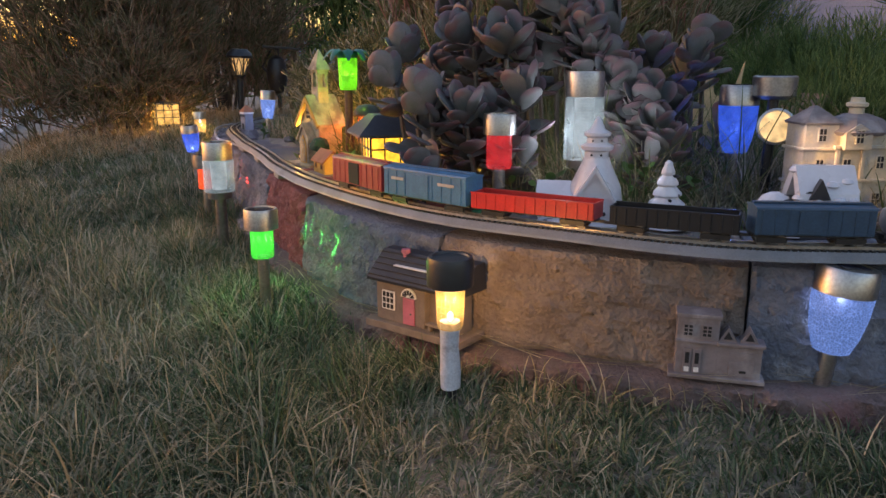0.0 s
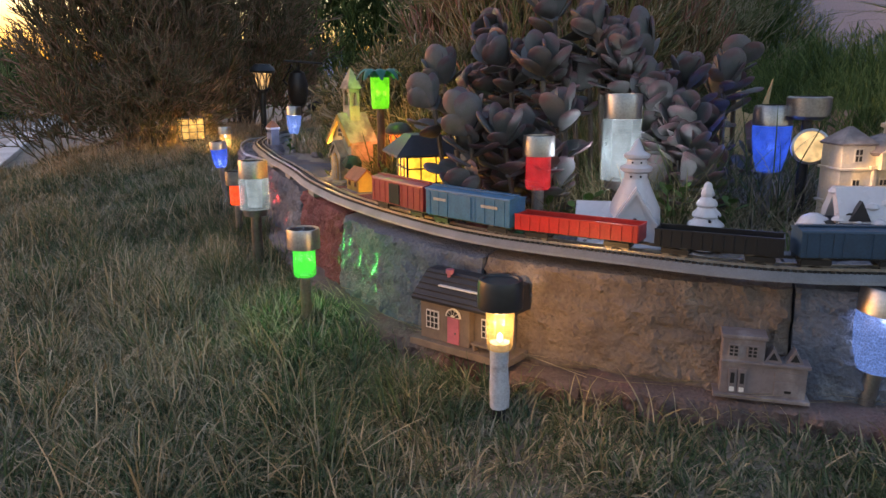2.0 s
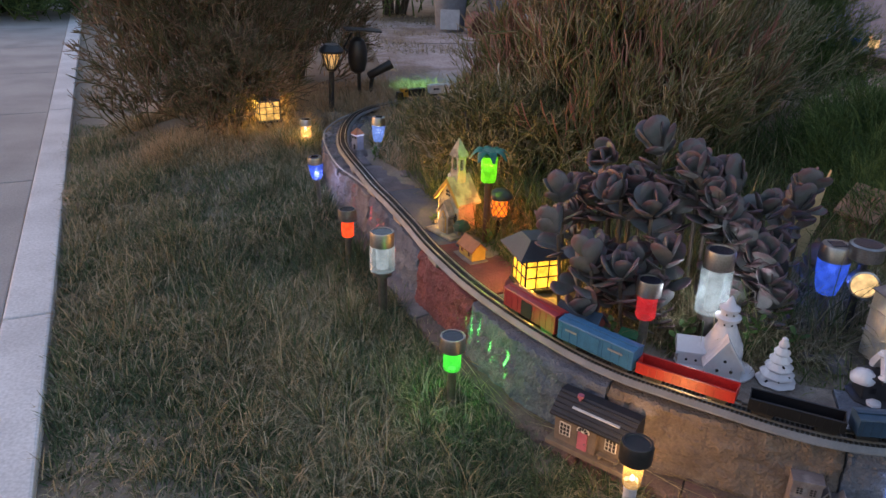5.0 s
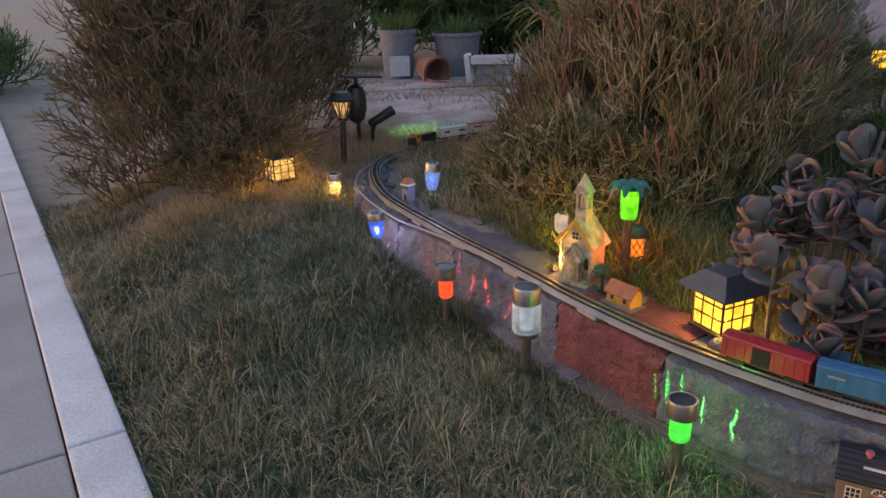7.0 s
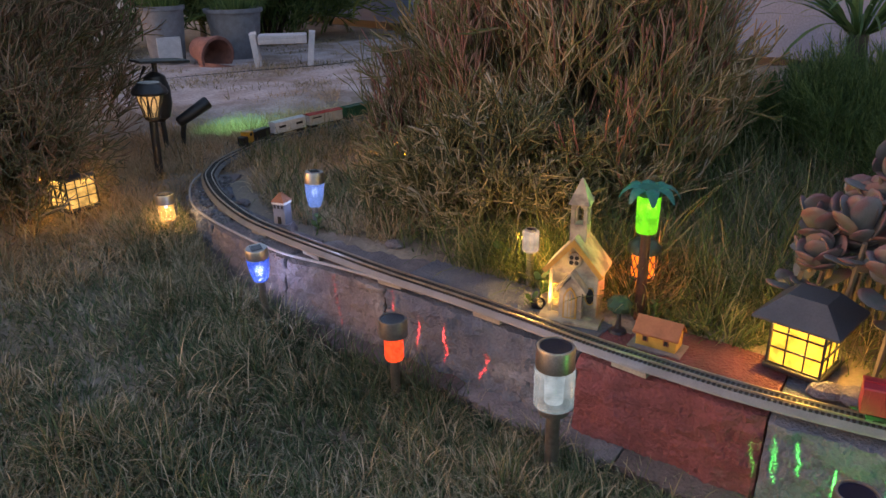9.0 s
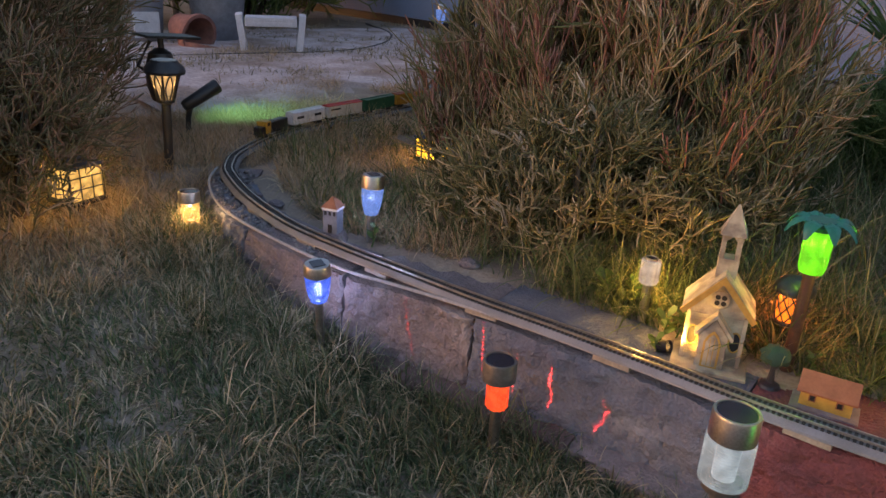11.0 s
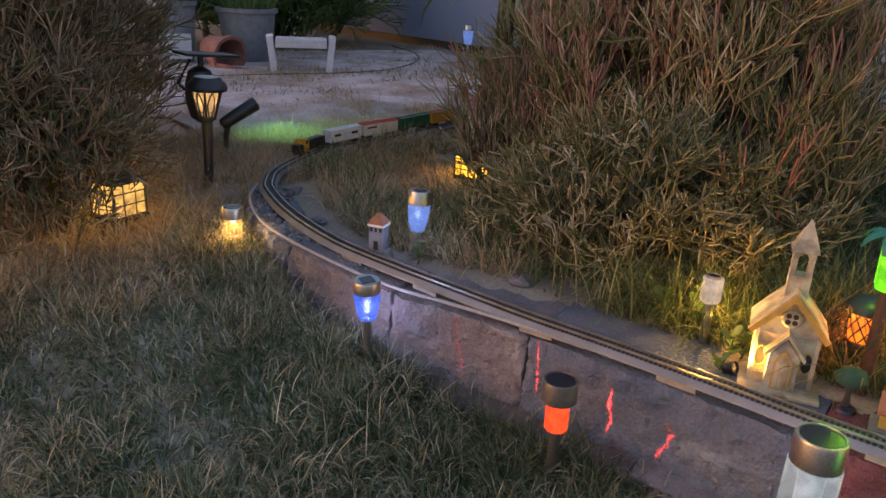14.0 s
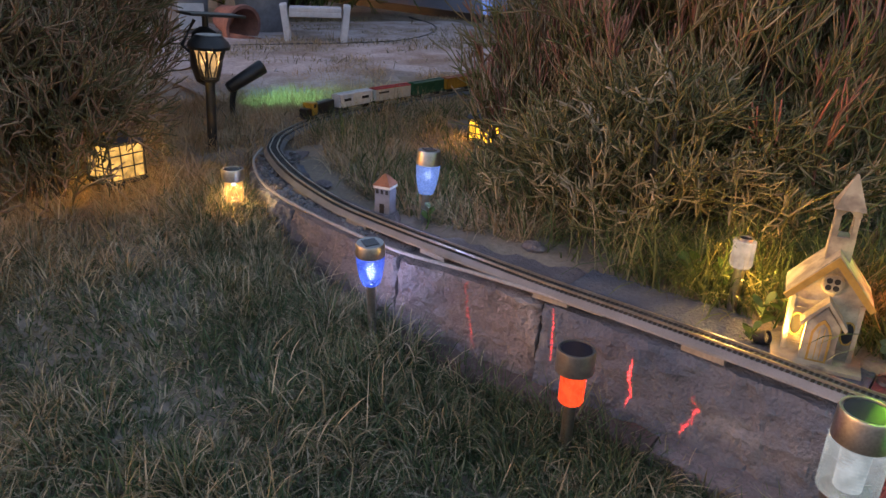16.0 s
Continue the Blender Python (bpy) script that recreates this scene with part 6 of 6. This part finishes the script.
def car(kind, s, L, body, label, category, accent=None, h=0.037):
    """One car with its middle at s metres along the track."""
    bx, by, _ = track_at(s - L * 0.33)
    fx, fy, _ = track_at(s + L * 0.33)
    turn = math.degrees(math.atan2(fy - by, fx - bx))
    b = thing(kind, pose((bx + fx) / 2, (by + fy) / 2, RAIL_TOP + 0.0002, 0, 0, turn), label, category, "train on the loop")
    part("frame", Shape().box((L, 0.02, 0.004), (0, 0, 0.0095)), M_black, b)
    for i, x in enumerate((-L * 0.33, L * 0.33)):
        _, _, a = track_at(s + x)
        tr = part("truck", Shape().box((0.03, 0.022, 0.004), (0, 0, 0.005)).box((0.032, 0.003, 0.006), (0, -0.0105, 0.003)).box((0.032, 0.003, 0.006), (0, 0.0105, 0.003)), M_black, b, m=pose(x, 0, 0, 0, 0, math.degrees(a) - turn))
        for w in (-0.0105, 0.0105):
            part("wheelset", Shape().lathe([(0.0062, -0.0095), (0.0052, -0.0094), (0.0052, -0.0072), (0.0015, -0.007), (0.0015, 0.007), (0.0052, 0.0072), (0.0052, 0.0094), (0.0062, 0.0095)], 14, pose(w, 0, 0.0054, 90)), M_dark_steel, tr, smooth=True)
    for x in (-L / 2 - 0.004, L / 2 + 0.004):
        part("coupler", Shape().box((0.012, 0.004, 0.003), (x, 0, 0.008)), M_black, b)
    W = 0.034
    if kind in ("boxcar", "flat_boxcar"):
        part("body", Shape().box((L, W, h), (0, 0, 0.0125), 0.001), body, b)
        part("roof", Shape().prism([(-W / 2 - 0.001, 0), (W / 2 + 0.001, 0), (W / 2, 0.002), (0, 0.0045), (-W / 2, 0.002)], L + 0.002, pose(0, 0, 0.0125 + h, 0, 0, 90)), accent or body, b)
        part("roof_walk", Shape().box((L, 0.008, 0.0015), (0, 0, 0.017 + h)), accent or body, b)
        for y in (-1, 1):
            part("side_door", Shape().box((L * 0.2, 0.0015, h * 0.86), (0.005, y * (W / 2 + 0.0006), 0.0145)), M_hole if body is T_red and y > 0 else body, b)
            for i in range(9):
                x = -L / 2 + L * (i + 0.5) / 9
                if abs(x - 0.005) > L * 0.12:
                    part("rib", Shape().box((0.0015, 0.001, h * 0.92), (x, y * (W / 2 + 0.0003), 0.0135)), body, b)
    elif kind == "gondola_car":
        t = 0.0018
        part("body", Shape().box((L, W - 0.002, 0.003), (0, 0, 0.0125)).box((L, t, 0.02), (0, -W / 2, 0.0125)).box((L, t, 0.02), (0, W / 2, 0.0125)).box((t, W, 0.02), (-L / 2, 0, 0.0125)).box((t, W, 0.02), (L / 2, 0, 0.0125)), body, b)
        for y in (-1, 1):
            part("top_rail", Shape().box((L + 0.002, 0.0035, 0.002), (0, y * W / 2, 0.0315)), body, b)
            for i in range(12):
                part("rib", Shape().box((0.0018, 0.0015, 0.019), (-L / 2 + L * (i + 0.5) / 12, y * (W / 2 + 0.0012), 0.0125)), body, b)
    elif kind == "tank_car":
        m = pose(0, 0, 0.0285, 0, 90, 0)
        part("tank", Shape().lathe([(0.006, -L * 0.47), (0.0135, -L * 0.455), (0.0155, -L * 0.43), (0.0155, L * 0.43), (0.0135, L * 0.455), (0.006, L * 0.47)], 24, m), body, b, smooth=True)
        part("band", Shape().lathe([(0.0158, -L * 0.08), (0.0158, L * 0.08)], 24, m), accent or body, b)
        part("dome", Shape().lathe([(0.009, 0.038), (0.009, 0.049), (0.006, 0.051)], 16), accent or body, b, smooth=True)
        for y in (-1, 1):
            part("handrail", Shape().tube([(-L * 0.45, y * 0.0165, 0.03), (L * 0.45, y * 0.0165, 0.03)], 0.0006, 5), M_dark_steel, b)
    elif kind == "locomotive":
        part("body", Shape().box((L * 0.66, 0.026, h * 0.8), (-L * 0.1, 0, 0.0125), 0.0015), body, b)
        part("nose", Shape().box((L * 0.14, 0.028, h * 0.62), (L * 0.42, 0, 0.0125), 0.002), body, b)
        part("cab", Shape().box((L * 0.16, 0.034, h), (L * 0.27, 0, 0.0125), 0.0015), accent or body, b)
        part("cab_window", Shape().box((L * 0.08, 0.0345, h * 0.25), (L * 0.27, 0, 0.0125 + h * 0.62)), M_hole, b)
        part("walkway", Shape().box((L, 0.034, 0.002), (0, 0, 0.0125)), M_black, b)
        part("hood_grille", Shape().box((L * 0.3, 0.016, 0.002), (-L * 0.15, 0, 0.0125 + h * 0.8)), M_dark_steel, b)
    return b


def bars(b, L, rows, z, material, h=0.004):
    """Unreadable lettering as plain bars on both sides."""
    for x, w in rows:
        for y in (-1, 1):
            part("lettering", Shape().box((w, 0.0006, h), (x, y * 0.0182, z)), material, b)


b = car("boxcar", 0.718, 0.15, T_red, "dark red boxcar with an open door on the track", "boxcar")
b = car("boxcar", 0.556, 0.16, T_blue, "blue boxcar with pale lettering on the track", "boxcar")
bars(b, 0.165, ((-0.045, 0.03), (0.05, 0.025)), 0.035, T_silver)
car("gondola_car", 0.39, 0.165, T_scarlet, "bright red open gondola car on the track", "gondola car")
car("gondola_car", 0.217, 0.14, T_coal, "black open gondola car on the track", "gondola car")
car("boxcar", 0.073, 0.125, T_navy, "dark navy covered car on the track", "covered car", h=0.029)
car("tank_car", -0.062, 0.115, T_silver, "silver tank car on the track", "tank car")
car("tank_car", -0.19, 0.115, T_scarlet, "red tank car with a black band on the track", "tank car", T_coal)
car("tank_car", -0.32, 0.115, T_coal, "black tank car on the track", "tank car")
# the head of the train on the far side of the loop
car("locomotive", 2.985, 0.16, T_coal, "black and gold diesel locomotive on the track", "locomotive", T_gold).matrix_basis @= pose(0, 0, 0, 0, 0, 180)
b = car("boxcar", 3.15, 0.145, T_white, "white refrigerator car on the track", "boxcar")
bars(b, 0.145, ((-0.04, 0.03), (0.04, 0.03)), 0.03, T_coal, 0.008)
b = car("boxcar", 3.32, 0.16, T_cream, "cream boxcar with a red roof on the track", "boxcar", T_scarlet)
bars(b, 0.16, ((-0.045, 0.045),), 0.036, T_coal, 0.005)
car("boxcar", 3.498, 0.16, T_green, "dark green boxcar on the track", "boxcar")
car("boxcar", 3.675, 0.16, T_gold, "golden yellow boxcar on the track", "boxcar", T_rustroof)
car("boxcar", 3.85, 0.16, T_teal, "weathered teal boxcar on the track", "boxcar")

# ---- shims and piers under the track, gravel ----
M_shim = mat("grey_wood_shim", (0.3, 0.26, 0.21), 0.85, col2=(0.2, 0.17, 0.14), bump=0.4)
for i, s in enumerate((1.1, 1.38, 1.62, 1.86, 2.06, 2.28)):
    x, y, a = track_at(s)
    tagged(part("wood_shim", Shape().box((0.06, 0.046, 0.0085), (0, 0, 0), 0.0008), M_shim, None, m=pose(x, y, 0.2032, 0, 0, math.degrees(a) + 4 * (i % 3 - 1))), "thin weathered wooden shim under the track", "shim", "track shims")
for s in np.arange(2.75, 4.3, 0.17):
    x, y, a = track_at(float(s))
    z = base_z(x, y) - 0.01
    tagged(part("track_pier", Shape().box((0.016, 0.03, TRACK_Z - z - 0.001), (0, 0, 0), 0.002).box((0.03, 0.036, 0.006), (0, 0, 0), 0.001), M_black, None, m=pose(x, y, z, 0, 0, math.degrees(a))), "short black plastic pier under the track", "track pier", "track piers")
sh = Shape()
for i in range(420):
    s = rng.uniform(edge_s(-0.7, 2.27), EDGE_S[-1] - 0.04)
    x, y = edge_at(s, rng.uniform(0.012, 0.11))
    r = rng.uniform(0.003, 0.007)
    sh.lathe([(r * 0.6, 0), (r, r * 0.4), (r * 0.5, r)], 6, pose(x, y, 0.203, rng.uniform(-20, 20), rng.uniform(-20, 20), rng.uniform(0, 360)))
tagged(part("gravel", sh, mat("grey_gravel", (0.2, 0.19, 0.19), 0.9, col2=(0.12, 0.11, 0.11), bump=0.3, island=0.4), None), "loose grey gravel between edging and track", "gravel", kind="stuff")

for x, y in ((-0.622, 2.365),):
    tagged(part("foot_stone", Shape().lathe([(0.03, -0.02), (0.034, 0.004), (0.026, 0.0224)], 10, wobble=lambda a, z: 1 + 0.12 * math.sin(3 * a)), M_pink, None, smooth=True, m=pose(x, y, 0.2)), "flat pale stone under the toy tower", "stone")

# ---- solar spots by the post ----
b = thing("solar_spotlight", pose(-0.69, 3.4, base_z(-0.69, 3.4)) @ Matrix.Scale(1.1, 4), "black solar spotlight tilted on a short stake", "solar lamp")
part("stake", Shape().tube([(0, 0, -0.01), (0.004, 0, 0.05), (0.012, 0, 0.085)], [0.007, 0.008, 0.009], 8), M_black, b, smooth=True)
k = pose(0.045, 0.0, 0.112, 0, 62, 8) @ Matrix.Diagonal((0.8, 0.8, 1, 1))
part("housing", Shape().lathe([(0.016, -0.06), (0.021, -0.055), (0.026, 0.052), (0.024, 0.056), (0.021, 0.05)], 20, k), M_black, b, smooth=True)
part("lens", Shape().lathe([(0.021, 0.047), (0.021, 0.0495)], 18, k), mat("dim_lens", (0.35, 0.33, 0.12), 0.2, emit=(0.8, 0.75, 0.2), strength=0.15), b, "yellowish lens")
b = thing("solar_lamp_cluster", pose(-0.745, 3.42, base_z(-0.745, 3.42)), "black rounded solar spotlight under a flat panel", "solar lamp")
part("stake", Shape().lathe([(0.009, -0.02), (0.009, 0.3)], 10), M_black, b)
part("solar_panel", Shape().box((0.17, 0.1, 0.008), (0, 0, 0.3), 0.002, pose(0, 0, 0, 0, 4, 15)), M_black, b)
part("spot_head", Shape().lathe([(0.012, 0.1), (0.034, 0.115), (0.046, 0.16), (0.046, 0.21), (0.034, 0.255), (0.012, 0.27)], 22, pose(-0.005, 0.0, 0)), M_black, b, smooth=True)
part("bracket", Shape().tube([(-0.05, 0, 0.2), (-0.07, 0, 0.22), (-0.03, 0, 0.29)], 0.006, 6), M_black, b)
spot = new("flood_light", bpy.data.lights.new("flood_light", "SPOT"))
spot.data.energy, spot.data.color, spot.data.spot_size, spot.data.spot_blend, spot.data.shadow_soft_size = 9.0, (0.26, 1.0, 0.4), radians(105), 0.9, 0.02
spot.matrix_world = look((-0.56, 3.5, 0.42), (-0.36, 3.62, 0.14))

# ---- house wall, bench, pots and what stands behind the patio ----
M_house = mat("blue_grey_stucco", (0.19, 0.225, 0.32), 0.9, col2=(0.16, 0.195, 0.28), scale=1.5, fine=90, bump=0.3, dist=0.003)
hx, hy = Vector((1.86, 8.7, 0)), Vector((3.1, 2.9, 0))
hd = (hy - hx).normalized()
m = pose(*((hx + hy) / 2 + Vector((-hd.y, hd.x, 0)) * 0.0), 0, 0, math.degrees(math.atan2(hd.y, hd.x)))
L = (hy - hx).length + 4
hw = part("wall_2", Shape().box((L, 0.2, 3.4), (1.2, 0.1, -0.3)), M_house, None, m=m)
tagged(hw, "blue-grey stucco house wall beyond the garden", "house wall", kind="structure")
part("base_board", Shape().box((L, 0.02, 0.1), (1.2, -0.012, 0.1)), M_black, hw)
M_plastic = mat("white_garden_plastic", (0.5, 0.51, 0.55), 0.6, col2=(0.42, 0.43, 0.47), bump=0.1)
b = thing("garden_bench", pose(0.35, 5.78, base_z(0.35, 5.78), 0, 0, -18), "small pale plastic garden kneeler bench", "bench")
part("seat", Shape().box((0.32, 0.17, 0.03), (0, 0, 0.184), 0.008), M_plastic, b)
for x in (-0.17, 0.17):
    part("leg", Shape().prism([(-0.1, 0), (-0.062, 0), (-0.045, 0.13), (0.045, 0.13), (0.062, 0), (0.1, 0), (0.07, 0.225), (0.05, 0.232), (0.03, 0.215), (-0.03, 0.215), (-0.05, 0.232), (-0.07, 0.225)], 0.04, pose(x, 0, 0, 0, 7 if x > 0 else -7, 0) @ pose(0, 0, 0, 0, 0, 90)), M_plastic, b)
part("seat_rail", Shape().box((0.32, 0.02, 0.03), (0, -0.075, 0.157), 0.004), M_plastic, b)
M_pot = mat("grey_plastic_pot", (0.2, 0.21, 0.245), 0.7, col2=(0.16, 0.165, 0.19), bump=0.1)


def pot(x, y, r, h, material, name, label):
    b = thing(name, pose(x, y, base_z(x, y)), label, "plant pot")
    part("body", Shape().lathe([(r * 0.75, 0), (r * 0.78, 0.01), (r * 0.97, h - 0.03), (r * 1.05, h - 0.028), (r * 1.06, h), (r * 0.96, h), (r * 0.93, h - 0.03), (r * 0.3, h - 0.035)], 28), material, b, smooth=True)
    part("soil", Shape().lathe([(r * 0.92, h - 0.04), (r * 0.5, h - 0.02)], 20), M_earth, b)
    n = 260
    a, q = rng.uniform(0, 6.28, n), r * 0.85 * np.sqrt(rng.uniform(0, 1, n))
    v, qd, t = blades(np.stack([q * np.cos(a), q * np.sin(a), np.full(n, h - 0.03)], 1), rng.uniform(0.08, 0.24, n), rng.uniform(0.004, 0.009, n), rng.uniform(0, 0.5, n), rng.uniform(0.2, 1.2, n), a)
    o = new("foliage", fast_mesh("foliage", v, qd, t, M_fine))
    o.parent = b
    return tagged(o, "dark green leaves")


pot(0.17, 6.4, 0.2, 0.36, M_pot, "large_pot", "large grey plastic pot with green plant")
pot(-0.33, 6.35, 0.15, 0.4, M_pot, "bucket_pot", "tall grey bucket with a label and plant")
tagged(part("bucket_label", Shape().box((0.16, 0.012, 0.16), (-0.33, 6.207, base_z(-0.33, 6.3) + 0.04), 0.004), M_plastic, None), "white bucket front with green patch", "bucket")
b = thing("clay_pot", pose(-0.1, 6.12, base_z(-0.1, 6.12) + 0.1, 100, 12, 25), "broken terracotta pot lying on its side", "clay pot")
M_clay = mat("terracotta", (0.28, 0.13, 0.105), 0.9, col2=(0.2, 0.095, 0.08), bump=0.2)
part("body", Shape().lathe([(0.07, -0.1), (0.08, -0.09), (0.115, 0.1), (0.13, 0.1), (0.13, 0.13), (0.11, 0.13), (0.1, 0.09), (0.06, -0.06)], 24), M_clay, b, smooth=True)
part("shard", Shape().lathe([(0.16, -0.04), (0.15, 0.0), (0.05, 0.02)], 18, pose(0.06, -0.1, 0.12, 80, 0, 0)), M_clay, b, smooth=True)
sh = Shape()
hp = glide([(-0.9, 5.55, 0.135), (0.0, 5.6, 0.14), (0.7, 5.62, 0.14), (1.2, 5.95, 0.14), (1.6, 6.6, 0.14), (1.75, 7.4, 0.14)], 60)
tagged(part("garden_hose", sh.tube([tuple(p) for p in hp], 0.008, 6), M_black, None, smooth=True), "dark garden hose lying along the patio", "hose")
tagged(part("paving_slab", Shape().box((0.34, 0.2, 0.03), (0, 0, 0), 0.006), M_path, None, m=pose(-0.33, 4.02, base_z(-0.33, 4.02) - 0.012, 0, 0, -28)), "pale concrete slab at the patio's edge", "slab")
taper_lamp(1.72, 6.0, 0.42, 0.04, 0.04, 0.1, G_pale, "pale blue solar stake lamp near the house wall")
lantern(2.2, 3.95, 0.36, 20, 0.1, 0.1, 0.13, "square lantern glowing yellow near the house", G_lantern)
taper_lamp(2.02, 4.25, 0.44, 0.025, 0.02, 0.06, G_blue, "blue solar stake lamp near the house")
can_lamp(1.85, 3.75, 0.5, 0.03, 0.025, 0.025, 0.04, G_warm, "warm white solar stake lamp near the house")
can_lamp(0.25, 8.2, 0.62, 0.08, 0.02, 0.06, 0.05, G_amber, "yellow solar lamp far behind the patio")

# yellow-green fronds hanging beside the bush
M_frond = blades_mat("yellow_green_frond", [(0.0, (0.12, 0.15, 0.03)), (0.5, (0.22, 0.22, 0.05)), (1.0, (0.35, 0.3, 0.1))], 4.0, 0.2)
n = 90
a = rng.uniform(0, 6.28, n)
v, q, t = blades(np.stack([0.12 + 0.03 * np.cos(a), 3.08 + 0.03 * np.sin(a), np.full(n, 0.72)], 1), rng.uniform(0.22, 0.36, n), rng.uniform(0.01, 0.018, n), rng.uniform(0.3, 1.1, n), rng.uniform(0.9, 2.2, n), a, 6)
b = thing("palm_plant", pose(0.12, 3.08, base_z(0.12, 3.08)), "small palm with drooping yellow-green leaves", "palm plant")
o = new("foliage", fast_mesh("foliage", v - np.array([0.12, 3.08, base_z(0.12, 3.08)]), q, t, M_frond))
o.parent = b
part("trunk", Shape().lathe([(0.04, -0.02), (0.03, 0.25), (0.025, 0.56)], 10), M_twig, b, smooth=True)
n = 70
a = rng.uniform(0, 6.28, n)
v, q, t = blades(np.stack([1.75 + 0.03 * np.cos(a), 2.6 + 0.03 * np.sin(a), np.full(n, 0.5)], 1), rng.uniform(0.4, 0.65, n), rng.uniform(0.012, 0.02, n), rng.uniform(0.3, 1.1, n), rng.uniform(0.5, 1.3, n), a, 6)
b = thing("palm_plant", pose(1.75, 2.6, base_z(1.75, 2.6)), "dark green palm with long fronds beside the house", "palm plant")
o = new("foliage", fast_mesh("foliage", v - np.array([1.75, 2.6, base_z(1.75, 2.6)]), q, t, M_fine))
o.parent = b
part("trunk", Shape().lathe([(0.06, -0.02), (0.045, 0.15), (0.035, 0.33)], 10), M_twig, b, smooth=True)

# far shrubs and the hills at the horizon
for x, y, rx, ry, hh in ((0.75, 7.7, 0.6, 0.5, 1.0), (-0.9, 7.6, 1.0, 0.6, 2.2), (-5.2, 7.9, 1.1, 0.9, 0.3), (-7.2, 10.5, 1.5, 1.2, 0.4), (1.3, 9.6, 1.2, 0.8, 2.4)):
    bush("far_shrub", x, y, rx, ry, hh, 700, 0.16, 0.009, M_fine, "dense dark green shrub in the distance", levels=4, spread=0.4, sides=3)
# the ridge's pale blue-grey colour has the haze of distance painted into it
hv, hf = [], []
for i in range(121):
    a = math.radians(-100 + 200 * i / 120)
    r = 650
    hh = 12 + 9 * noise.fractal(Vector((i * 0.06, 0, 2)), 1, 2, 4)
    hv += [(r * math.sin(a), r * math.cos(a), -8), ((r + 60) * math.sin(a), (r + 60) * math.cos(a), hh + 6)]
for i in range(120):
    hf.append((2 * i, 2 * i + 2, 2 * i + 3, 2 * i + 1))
tagged(new("backdrop", mesh("backdrop", hv, hf, mat("haze_tinted_hill", (0.3, 0.32, 0.42), 1.0, scale=0.01, bump=0), True)), "hills at the horizon with haze painted in as blue-grey", "hills", kind="structure")
